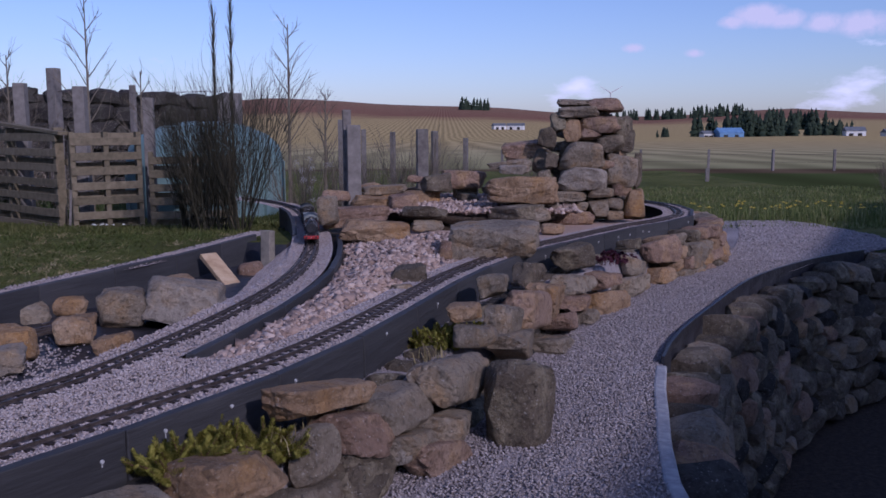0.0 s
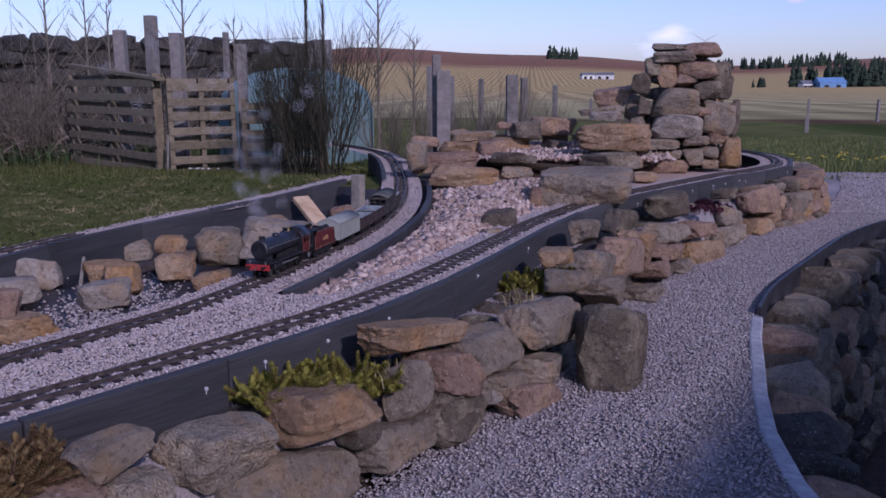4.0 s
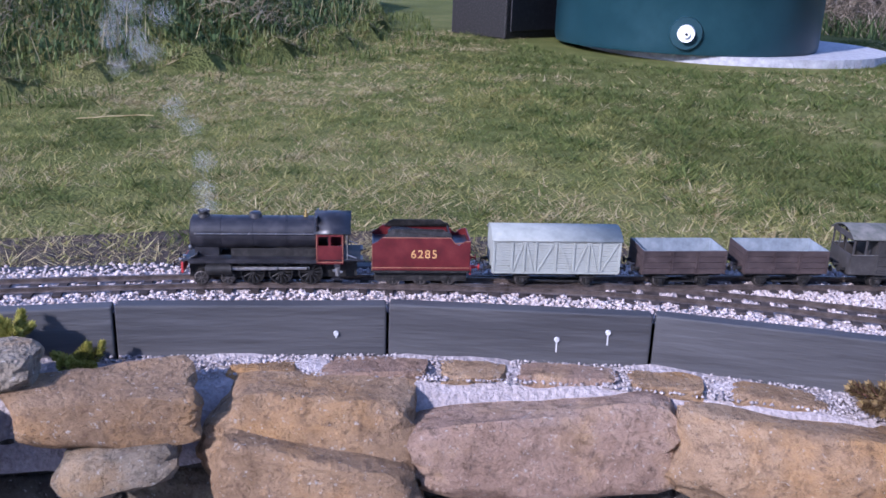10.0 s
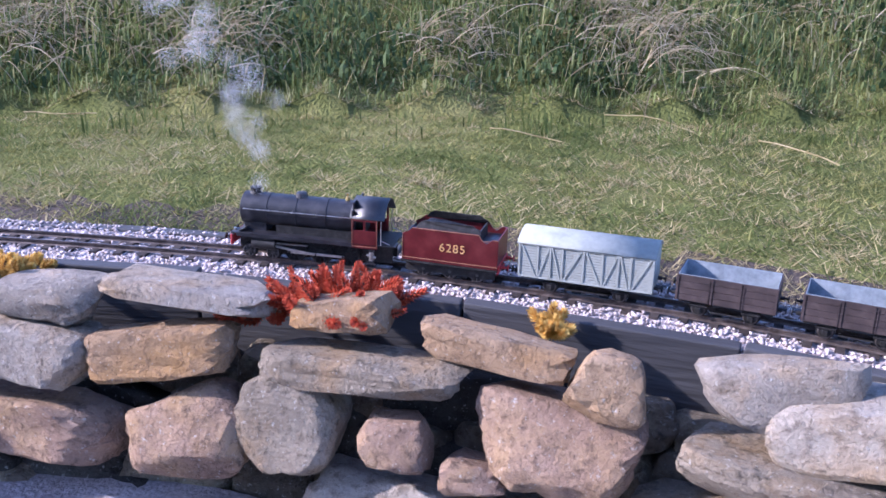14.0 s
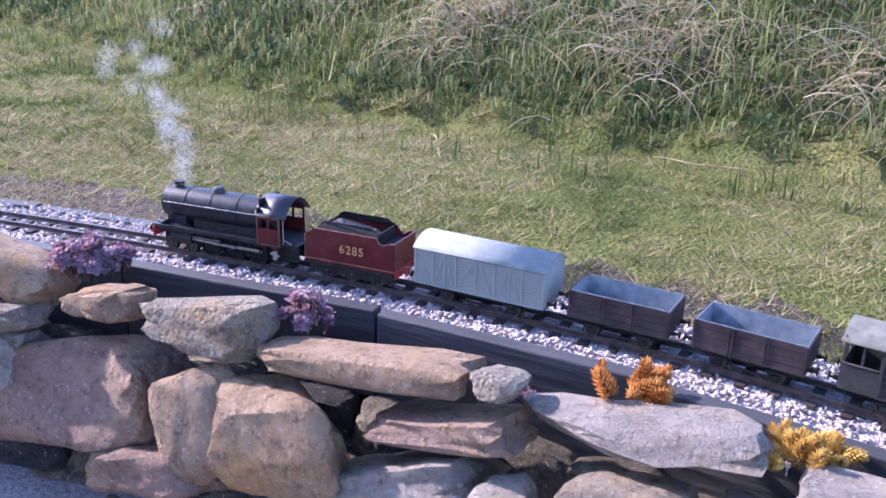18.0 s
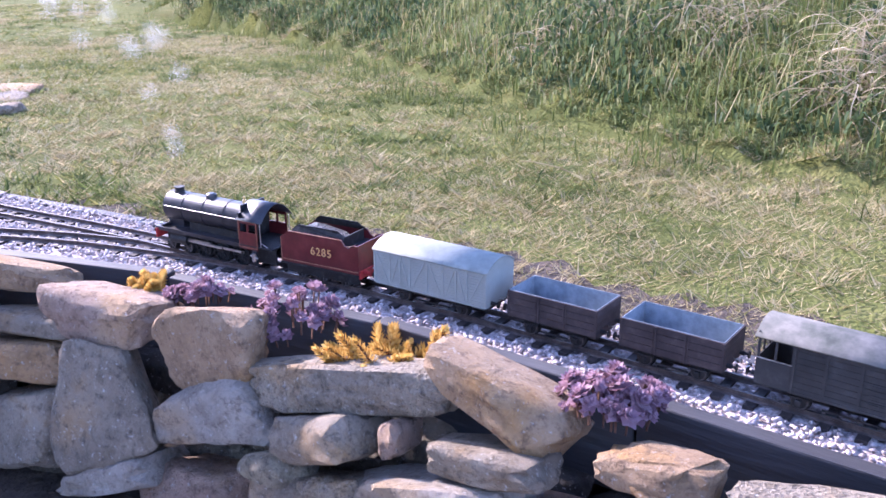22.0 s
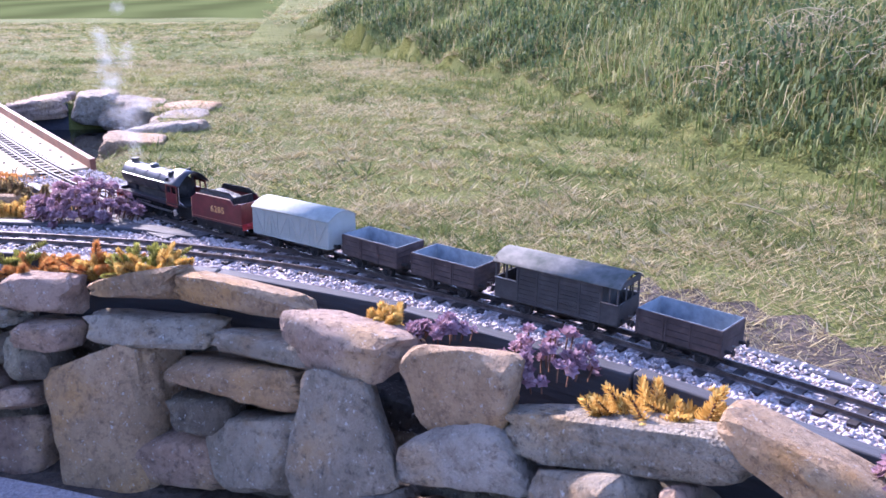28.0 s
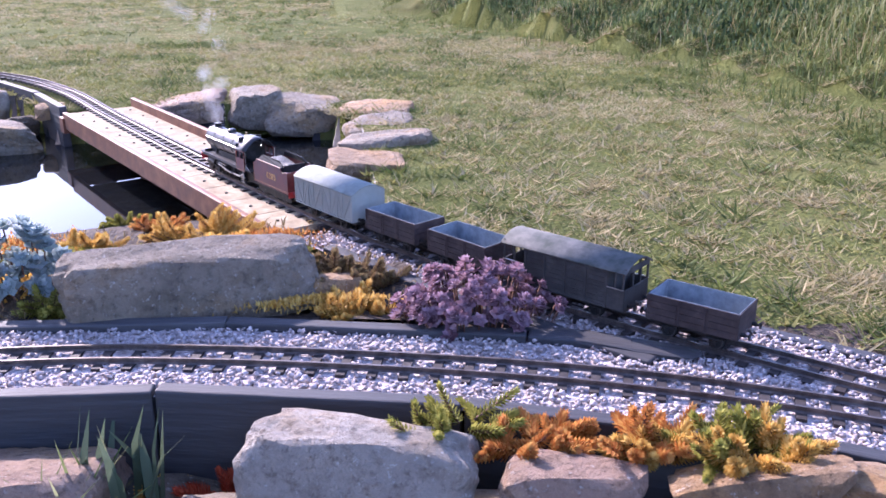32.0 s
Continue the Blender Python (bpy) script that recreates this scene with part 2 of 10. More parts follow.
def rock_mat(name, cols, patch, speck, seed=0.0, rough=0.9, pits=0.0):
    """Weathered field stone: mottled body, rusty or lichened patches, dark specks and pits, broken relief."""
    m = mat(name, cols, 8, rough, bump=0.0, obrand=0.22, big=3.5, detail=12, spec=0.25)
    n, l = m.node_tree.nodes, m.node_tree.links
    bsdf = n["Principled BSDF"]
    src = n["Noise Texture"].inputs["Vector"].links[0].from_socket
    body = bsdf.inputs["Base Color"].links[0].from_socket

    def nz(scale, detail, rg, lo, hi):
        t = n.new("ShaderNodeTexNoise")
        t.inputs["Scale"].default_value, t.inputs["Detail"].default_value, t.inputs["Roughness"].default_value = scale, detail, rg
        l.new(src, t.inputs["Vector"])
        r = n.new("ShaderNodeMapRange")
        r.inputs[1].default_value, r.inputs[2].default_value = lo, hi
        l.new(t.outputs[0], r.inputs[0])
        return t.outputs[0], r.outputs[0]

    def over(a, col, fac, kind="MIX"):
        x = n.new("ShaderNodeMix")
        x.data_type, x.blend_type = "RGBA", kind
        l.new(fac, x.inputs[0])
        l.new(a, x.inputs[6])
        x.inputs[7].default_value = (*col, 1)
        return x.outputs[2]

    _, f1 = nz(5.5 + seed, 9, 0.62, 0.50, 0.66)
    h2, f2 = nz(60, 7, 0.7, 0.52, 0.70)
    _, f3 = nz(190, 3, 0.6, 0.55, 0.72)
    c = over(body, patch, f1)
    c = over(c, speck, f2)
    _, f4 = nz(26, 9, 0.72, 0.47, 0.66)
    dim = n.new("ShaderNodeMath")
    dim.operation = "MULTIPLY"
    dim.inputs[1].default_value = 0.55
    l.new(f4, dim.inputs[0])
    c = over(c, (0.42, 0.38, 0.34), dim.outputs[0], "MULTIPLY")
    c = over(c, (0.62, 0.60, 0.57), f3, "SOFT_LIGHT")
    _, f5 = nz(110, 6, 0.68, 0.60, 0.68)
    pale = n.new("ShaderNodeMath")
    pale.operation = "MULTIPLY"
    pale.inputs[1].default_value = 0.6
    l.new(f5, pale.inputs[0])
    c = over(c, (0.56, 0.54, 0.49), pale.outputs[0])
    l.new(c, bsdf.inputs["Base Color"])
    h1, _ = nz(14, 10, 0.62, 0, 1)
    b1 = n.new("ShaderNodeBump")
    b1.inputs["Strength"].default_value, b1.inputs["Distance"].default_value = 1.0, 0.034
    l.new(h1, b1.inputs["Height"])
    b2 = n.new("ShaderNodeBump")
    b2.inputs["Strength"].default_value, b2.inputs["Distance"].default_value = 1.0, 0.014
    l.new(h2, b2.inputs["Height"])
    l.new(b1.outputs[0], b2.inputs["Normal"])
    last = b2
    if pits:
        vo = n.new("ShaderNodeTexVoronoi")
        vo.inputs["Scale"].default_value = 150
        l.new(src, vo.inputs["Vector"])
        b3 = n.new("ShaderNodeBump")
        b3.inputs["Strength"].default_value, b3.inputs["Distance"].default_value = pits * 0.8, 0.006
        l.new(vo.outputs[0], b3.inputs["Height"])
        l.new(b2.outputs[0], b3.inputs["Normal"])
        last = b3
    l.new(last.outputs[0], bsdf.inputs["Normal"])
    return m


M_STONE_TAN = rock_mat("tan sandstone", [(0.185, 0.119, 0.0659), (0.359, 0.244, 0.143), (0.522, 0.386, 0.248)], (0.417, 0.244, 0.099), (0.151, 0.0967, 0.0604))
M_STONE_GREY = rock_mat("grey brown stone", [(0.127, 0.105, 0.0769), (0.273, 0.227, 0.168), (0.428, 0.363, 0.275)], (0.383, 0.267, 0.149), (0.104, 0.0851, 0.0637), 1.0)
M_STONE_WHITE = rock_mat("pale granite", [(0.209, 0.181, 0.149), (0.348, 0.306, 0.253), (0.486, 0.432, 0.357)], (0.406, 0.3, 0.186), (0.162, 0.136, 0.11), 2.0)
M_STONE_PINK = rock_mat("pinkish stone", [(0.162, 0.102, 0.0714), (0.319, 0.216, 0.154), (0.452, 0.335, 0.253)], (0.417, 0.278, 0.154), (0.127, 0.0851, 0.0604), 1.5)
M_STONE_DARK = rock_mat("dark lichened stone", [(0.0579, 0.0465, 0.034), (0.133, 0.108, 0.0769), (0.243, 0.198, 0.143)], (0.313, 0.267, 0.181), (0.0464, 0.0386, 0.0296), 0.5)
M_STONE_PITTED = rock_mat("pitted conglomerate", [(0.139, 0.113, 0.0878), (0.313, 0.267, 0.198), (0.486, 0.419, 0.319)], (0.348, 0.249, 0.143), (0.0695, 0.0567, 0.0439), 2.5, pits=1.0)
# near black: painted shade in wall gaps and pit, plain dark field wall too
M_STONE_NEARBLACK = rock_mat("near black wall stone", [(0.02, 0.018, 0.016), (0.05, 0.045, 0.04), (0.10, 0.09, 0.078)], (0.09, 0.085, 0.07), (0.02, 0.018, 0.016), 0.7)
M_BALLAST = mat("pinkish white gravel", [(0.27, 0.225, 0.21), (0.40, 0.345, 0.325), (0.52, 0.465, 0.44)], 300, 0.9, spec=0.1, bump=0.2, bump_scale=400, island=0.65, dist=0.001)
M_BED = mat("gravel bed", [(0.20, 0.16, 0.15), (0.42, 0.36, 0.34), (0.58, 0.52, 0.50)], 130, 0.9, bump=1.0, bump_scale=110, detail=2, dist=0.01)
M_PATH = mat("grey path gravel", [(0.13, 0.115, 0.115), (0.29, 0.255, 0.25), (0.44, 0.40, 0.39)], 120, 0.9, bump=1.0, bump_scale=100, detail=3, big=1.2, dist=0.01)
M_PINKGRAVEL = mat("pink stone chippings", [(0.20, 0.14, 0.11), (0.38, 0.28, 0.225), (0.58, 0.48, 0.42)], 120, 0.85, bump=0.5, bump_scale=150, island=0.75, dist=0.003)
M_KERB = mat("dark slate board", [(0.022, 0.022, 0.024), (0.046, 0.046, 0.049), (0.085, 0.085, 0.088)], 22, 0.68, bump=0.7, bump_scale=45, obrand=0.3, dist=0.006, big=5)
_sc = M_KERB.node_tree.nodes.new("ShaderNodeVectorMath")
_sc.operation = "MULTIPLY"
_sc.inputs[1].default_value = (0.18, 1.0, 1.6)
for _lk in [k for k in M_KERB.node_tree.links if k.to_node.type == "TEX_NOISE"]:
    _from, _to = _lk.from_socket, _lk.to_socket
    if not _sc.inputs[0].is_linked:
        M_KERB.node_tree.links.new(_from, _sc.inputs[0])
    M_KERB.node_tree.links.new(_sc.outputs[0], _to)
M_RAIL = mat("weathered brown rail", [(0.05, 0.04, 0.035), (0.10, 0.08, 0.07), (0.16, 0.13, 0.11)], 60, 0.45, 0.5, bump=0.1)
M_SLEEPER = mat("dark brown plastic sleeper", [(0.018, 0.014, 0.013), (0.035, 0.028, 0.025), (0.06, 0.05, 0.045)], 90, 0.7, bump=0.3, bump_scale=200, obrand=0.4, dist=0.001)
M_SOIL = mat("dark soil", [(0.02, 0.014, 0.01), (0.05, 0.037, 0.027), (0.09, 0.065, 0.045)], 30, 0.95, bump=1.0, bump_scale=60, dist=0.015)
M_TURF = mat("turf", [(0.06, 0.07, 0.02), (0.11, 0.12, 0.035), (0.20, 0.18, 0.07)], 6, 0.95, bump=1.0, bump_scale=90, big=0.9, dist=0.02, spec=0.03)
M_FIELD = field_mat()
M_LINER = mat("black pond liner", [(0.012, 0.012, 0.015), (0.025, 0.025, 0.03), (0.05, 0.05, 0.06)], 5, 0.45, bump=0.6, bump_scale=9, dist=0.02)
M_WOOD = mat("grey weathered wood", [(0.09, 0.08, 0.065), (0.19, 0.17, 0.14), (0.30, 0.27, 0.22)], 18, 0.85, bump=0.5, bump_scale=50, obrand=0.3, dist=0.004)

# ---- building helpers ----
def mesh_of(name, verts, faces, material=None, smooth=False):
    me = bpy.data.meshes.new(name)
    me.from_pydata([tuple(v) for v in verts], [], [tuple(f) for f in faces])
    if material:
        me.materials.append(material)
    if smooth:
        me.polygons.foreach_set("use_smooth", [True] * len(me.polygons))
    me.update()
    return me


def fast_mesh(name, verts, faces, material=None, smooth=False):
    """A mesh of many equal-sided faces from numpy arrays."""
    me = bpy.data.meshes.new(name)
    verts, faces = np.asarray(verts, np.float32), np.asarray(faces, np.int32)
    k = faces.shape[1]
    me.vertices.add(len(verts))
    me.vertices.foreach_set("co", verts.ravel())
    me.loops.add(faces.size)
    me.loops.foreach_set("vertex_index", faces.ravel())
    me.polygons.add(len(faces))
    me.polygons.foreach_set("loop_start", np.arange(0, faces.size, k, dtype=np.int32))
    if smooth:
        me.polygons.foreach_set("use_smooth", np.ones(len(faces), bool))
    if material:
        me.materials.append(material)
    me.update(calc_edges=True)
    return me


def part(name, bm, material, parent=None, label="", smooth=False):
    """Link a bmesh as one mesh object under a thing or a part."""
    me = bpy.data.meshes.new(name)
    bm.to_mesh(me)
    bm.free()
    if material:
        me.materials.append(material)
    if smooth:
        me.polygons.foreach_set("use_smooth", [True] * len(me.polygons))
    ob = new(name, me)
    if parent:
        ob.parent = parent
    return tagged(ob, label)


def put(name, me, parent=None, label="", m=None):
    ob = new(name, me)
    if parent:
        ob.parent = parent
    if m is not None:
        ob.matrix_basis = m
    return tagged(ob, label)


def thing(name, label, category, group="", kind="", m=None):
    ob = new(name)
    if m is not None:
        ob.matrix_basis = m
    return tagged(ob, label, category, group, kind)


def box(bm, x0, x1, y0, y1, z0, z1, bevel=0.0):
    r = bmesh.ops.create_cube(bm, size=1)
    vs = r["verts"]
    bmesh.ops.scale(bm, verts=vs, vec=(x1 - x0, y1 - y0, z1 - z0))
    bmesh.ops.translate(bm, verts=vs, vec=((x0 + x1) / 2, (y0 + y1) / 2, (z0 + z1) / 2))
    if bevel:
        es = list({e for v in vs for e in v.link_edges})
        bmesh.ops.bevel(bm, geom=es, offset=bevel, segments=2, affect="EDGES", profile=0.5)
    return vs


def tube(bm, a, b, r0, r1=None, n=12, caps=True):
    a, b = Vector(a), Vector(b)
    d = b - a
    r = bmesh.ops.create_cone(bm, cap_ends=caps, segments=n, radius1=r0, radius2=r0 if r1 is None else r1, depth=d.length)
    m = Matrix.Translation((a + b) / 2) @ d.to_track_quat("Z", "Y").to_matrix().to_4x4()
    bmesh.ops.transform(bm, matrix=m, verts=r["verts"])
    return r["verts"]


def bm_box(x0, x1, y0, y1, z0, z1, bevel=0.0):
    bm = bmesh.new()
    box(bm, x0, x1, y0, y1, z0, z1, bevel)
    return bm


def bm_tube(a, b, r0, r1=None, n=16):
    bm = bmesh.new()
    tube(bm, a, b, r0, r1, n)
    return bm


def spline(pts, n=10):
    P = np.array(pts, float)
    E = np.vstack([2 * P[0] - P[1], P, 2 * P[-1] - P[-2]])
    out = []
    for i in range(1, len(E) - 2):
        p0, p1, p2, p3 = E[i - 1:i + 3]
        for u in np.linspace(0, 1, n, endpoint=False):
            out.append(0.5 * (2 * p1 + (p2 - p0) * u + (2 * p0 - 5 * p1 + 4 * p2 - p3) * u * u + (3 * p1 - p0 - 3 * p2 + p3) * u ** 3))
    out.append(P[-1])
    return np.array(out)


def lengths(c):
    return np.r_[0, np.cumsum(np.hypot(*np.diff(c, axis=0).T))]


def resample(c, step):
    L = lengths(c)
    s = np.linspace(0, L[-1], max(2, int(round(L[-1] / step)) + 1))
    return np.c_[np.interp(s, L, c[:, 0]), np.interp(s, L, c[:, 1])]


def at_length(c, L, s):
    return np.array([np.interp(s, L, c[:, 0]), np.interp(s, L, c[:, 1])])


def tangents(c):
    d = np.gradient(c, axis=0)
    return d / np.maximum(1e-9, np.hypot(d[:, 0], d[:, 1]))[:, None]


def offset(c, d):
    """The curve moved d metres to its left."""
    t = tangents(c)
    return c + d * np.c_[-t[:, 1], t[:, 0]]


def stretch(c, y_hi, y_lo):
    return c[(c[:, 1] <= y_hi) & (c[:, 1] >= y_lo)]


def distance(px, py, c):
    """The distance from points to a polyline's points."""
    best = np.full(np.shape(px), 1e9)
    for x, y in c:
        best = np.minimum(best, (px - x) ** 2 + (py - y) ** 2)
    return np.sqrt(best)


def inside(px, py, poly):
    px, py = np.asarray(px), np.asarray(py)
    res = np.zeros(px.shape, bool)
    j = len(poly) - 1
    for i in range(len(poly)):
        xi, yi = poly[i]
        xj, yj = poly[j]
        if yi != yj:
            res ^= ((yi > py) != (yj > py)) & (px < (xj - xi) * (py - yi) / (yj - yi) + xi)
        j = i
    return res


# ---- the plan: rail level and curves ----
RAIL = 0.335


def rail_z(y):
    return np.interp(y, [-6, -5, -3.6, -2, 0.5, 8], [RAIL + 0.025, RAIL + 0.02, RAIL + 0.015, RAIL - 0.01, RAIL, RAIL])


OUTER = spline([(1.0, 8.0), (1.45, 7.80), (1.71, 7.46), (1.80, 7.0), (1.70, 6.42), (1.40, 5.95), (1.14, 5.66), (0.69, 5.03), (0.33, 4.50), (0.03, 3.83), (-0.18, 3.19), (-0.34, 2.70), (-0.46, 2.40), (-0.61, 2.10), (-0.86, 1.69), (-1.00, 1.48), (-1.13, 1.28), (-1.28, 1.02), (-1.42, 0.78), (-1.60, 0.47), (-1.68, 0.32), (-1.78, 0.1), (-1.87, -0.2), (-1.94, -0.53), (-1.985, -1.0), (-1.98, -1.4), (-1.94, -1.83), (-1.88, -2.10), (-1.78, -2.42), (-1.56, -2.92), (-1.37, -3.25), (-1.24, -3.44), (-0.95, -3.82), (-0.65, -4.18), (-0.42, -4.40), (-0.23, -4.55), (-0.06, -4.66), (0.19, -4.78), (0.45, -4.87), (0.82, -4.96), (1.15, -5.0), (1.8, -5.0), (2.6, -4.9)])
INNER = spline([(-2.0, 8.4), (-1.5, 7.75), (-1.13, 6.9), (-0.88, 5.8), (-0.72, 4.8), (-0.66, 4.10), (-0.67, 3.55), (-0.74, 3.0), (-0.83, 2.56), (-0.93, 2.2), (-1.05, 1.95), (-1.17, 1.72), (-1.30, 1.50), (-1.48, 1.19), (-1.64, 0.87), (-1.735, 0.5), (-1.80, 0.15), (-1.875, -0.2)])
BRANCH = spline([(-0.42, -4.40), (-0.23, -4.61), (-0.04, -4.79), (0.11, -4.93), (0.28, -5.11), (0.41, -5.28), (0.65, -5.62), (0.92, -6.08), (1.13, -6.46), (1.40, -6.97), (1.73, -7.6), (2.12, -8.07), (2.8, -8.5), (3.6, -8.7)])
SIDING = spline([(-1.13, 5.5), (-1.27, 4.9), (-1.45, 4.2), (-1.57, 3.92), (-1.75, 3.38), (-1.86, 3.0), (-1.92, 2.75), (-1.90, 2.4), (-1.83, 1.95), (-1.78, 1.72), (-1.75, 1.43), (-1.76, 1.05)])
_single = OUTER[(OUTER[:, 1] < -0.25) & (OUTER[:, 1] > -4.38)]
TRAIN_LINE = np.vstack([INNER[INNER[:, 1] > -0.18], _single, BRANCH[4:]])
TRAIN_LEN = lengths(TRAIN_LINE)
KERB_FRONT = offset(OUTER, 0.125)

# ---- ground: one sheet to the horizon ----
UPPER = [tuple(p) for p in offset(OUTER, 0.07)[::4]] + [(3.6, -4.9), (6.0, -7.5), (7.0, -12.0), (9.0, -60.0), (60.0, -400.0), (0.0, -5000.0), (-5000.0, -5000.0), (-5000.0, 5000.0), (-60.0, 5000.0), (-3.0, 60.0), (0.0, 14.0), (0.5, 9.0)]
POND = [tuple(p) for p in stretch(offset(SIDING, 0.02), 5.15, 1.22)[::4]] + [(-1.62, 1.22), (-1.53, 1.45), (-1.42, 1.66), (-1.20, 1.95)] + [tuple(p) for p in stretch(offset(INNER, -0.06), 5.15, 2.1)[::-4]]
WATER = [(0.56, -6.0), (0.53, -6.5), (0.56, -6.92), (0.72, -7.18), (0.95, -7.28), (1.18, -7.30), (1.40, -7.22), (1.62, -7.18), (1.82, -7.46), (2.02, -7.74), (2.27, -7.97), (2.62, -8.18), (3.1, -8.3), (3.5, -7.4), (3.0, -6.0), (2.2, -5.75), (1.5, -5.65), (1.0, -5.75), (0.8, -5.7)]
PIT_EDGE = spline([(4.6, 7.0), (3.6, 6.75), (2.75, 6.25), (1.94, 5.41), (1.35, 4.43), (1.03, 3.84), (0.85, 3.38), (0.72, 2.83), (0.60, 2.2), (0.62, 1.6), (0.8, 0.8), (1.1, -0.2)], 6)
PIT = [tuple(p) for p in PIT_EDGE] + [(8.0, -0.4), (8.0, 7.2)]
BANK = spline([(-8.0, 1.0), (-5.6, 0.4), (-4.2, -1.1), (-3.4, -2.4), (-2.6, -3.7), (-1.9, -4.9), (-1.55, -5.9), (-1.35, -7.2), (-0.9, -9.0), (0.5, -13.0)], 8)
BANK_POLY = [tuple(p) for p in BANK] + [(0.5, -200.0), (-200.0, -200.0), (-200.0, 1.0)]


def fractal(x, y, s, seed=0.0):
    """Cheap smooth relief from sines, about -1 to 1."""
    v = np.sin(x * 1.7 * s + seed) * np.cos(y * 1.3 * s - seed * 2.1) + 0.5 * np.sin(x * 3.9 * s + y * 2.7 * s + seed * 3) + 0.3 * np.sin(y * 7.1 * s - x * 5.3 * s + seed * 5)
    return v / 1.8


def ground_z(x, y):
    x, y = np.asarray(x, float), np.asarray(y, float)
    r = np.hypot(x, y)
    up = inside(x, y, UPPER)
    lawn = rail_z(y) - 0.035 + 0.012 * fractal(x, y, 0.8, 1.0) + 0.024 * np.clip(-2.2 - x, 0, 4) * np.clip((6 - y) / 3, 0, 1) - 0.075 * np.clip(y - 5.2, 0, 3.2)
    d = distance(x, y, BANK[::2])
    lawn = lawn + np.where(inside(x, y, BANK_POLY), np.minimum(0.42 * d, 0.9 + 0.05 * d), 0.0) * np.clip((30 - r) / 10, 0, 1)
    far = np.clip((r - 12) / 14, 0, 1)
    low = -0.10 * np.clip((y - 8) / 9, 0, 1) - 0.0098 * np.clip(r - 18, 0, 450)
    low = low + 0.02 * fractal(x, y, 0.6, 2.0) * (np.clip((r - 9) / 6, 0, 1))
    z = np.where(up, lawn * (1 - far) + low * far, low)
    z = np.where(inside(x, y, POND), 0.19 + 0.018 * fractal(x, y, 3, 3.0), z)
    z = np.where(inside(x, y, WATER), 0.02, z)
    z = np.where(inside(x, y, PIT), -1.0, z)
    a = np.degrees(np.arctan2(x, np.maximum(y, 1e-6)))
    hills = np.clip((r - 500) / 1500, 0, 1) * np.where(y > 0, 30 + 42 * np.exp(-((a + 9) / 13.0) ** 2) + 10 * np.exp(-((a - 22) / 6.0) ** 2) + 5 * np.sin(a * 0.4), 20)
    return z + np.where(r > 500, hills, 0) + np.where(r > 60, 0.3 * fractal(x, y, 0.02, 4.0) * np.clip((r - 60) / 100, 0, 1), 0)


def build_ground():
    far = np.array([10, 14, 20, 28, 40, 60, 90, 140, 220, 350, 500, 700, 900, 1100, 1350, 1600, 1800, 2000, 2600, 3500.0])
    xs = np.r_[-9 - far[::-1], np.arange(-9, 6, 0.075), 6 + far]
    ys = np.r_[-11 - far[::-1], np.arange(-11, 13, 0.075), 13 + far]
    X, Y = np.meshgrid(xs, ys)
    Z = ground_z(X, Y)
    nx, ny = len(xs), len(ys)
    idx = np.arange(nx * ny).reshape(ny, nx)
    faces = np.c_[idx[:-1, :-1].ravel(), idx[:-1, 1:].ravel(), idx[1:, 1:].ravel(), idx[1:, :-1].ravel()]
    me = fast_mesh("ground", np.c_[X.ravel(), Y.ravel(), Z.ravel()], faces, M_TURF, True)
    for m in (M_SOIL, M_FIELD, M_LINER):
        me.materials.append(m)
    cx = (X[:-1, :-1] + X[1:, 1:]).ravel() / 2
    cy = (Y[:-1, :-1] + Y[1:, 1:]).ravel() / 2
    k = np.zeros(len(faces), np.int32)
    k[np.hypot(cx, cy) > 19] = 2
    k[(~inside(cx, cy, UPPER)) & (np.hypot(cx, cy) < 7.5) & (cy < 7.2)] = 1
    k[distance(cx, cy, OUTER[::3]) < 0.35] = 1
    k[inside(cx, cy, [(-0.9, 8.0), (-0.9, 5.0), (-0.72, 2.9), (-0.95, 2.2), (-0.3, 2.6), (0.3, 4.5), (1.7, 6.3), (1.7, 7.9), (0.8, 8.6)])] = 1
    k[inside(cx, cy, PIT)] = 1
    k[inside(cx, cy, POND) | inside(cx, cy, WATER)] = 3
    me.polygons.foreach_set("material_index", k)
    ob = new("ground", me)
    tagged(ob, "short grassy ground with open fields beyond", "ground", kind="structure")


build_ground()


def ribbon(name, left, right, z, material, label, category, kind="structure"):
    """A strip between two curves of equal count."""
    n = len(left)
    zz = z(np.r_[left[:, 1], right[:, 1]]) if callable(z) else np.full(2 * n, z)
    v = np.c_[np.vstack([left, right]), zz]
    f = [(i, i + 1, n + i + 1, n + i) for i in range(n - 1)]
    ob = new(name, mesh_of(name, v, f, material, True))
    return tagged(ob, label, category, kind=kind)


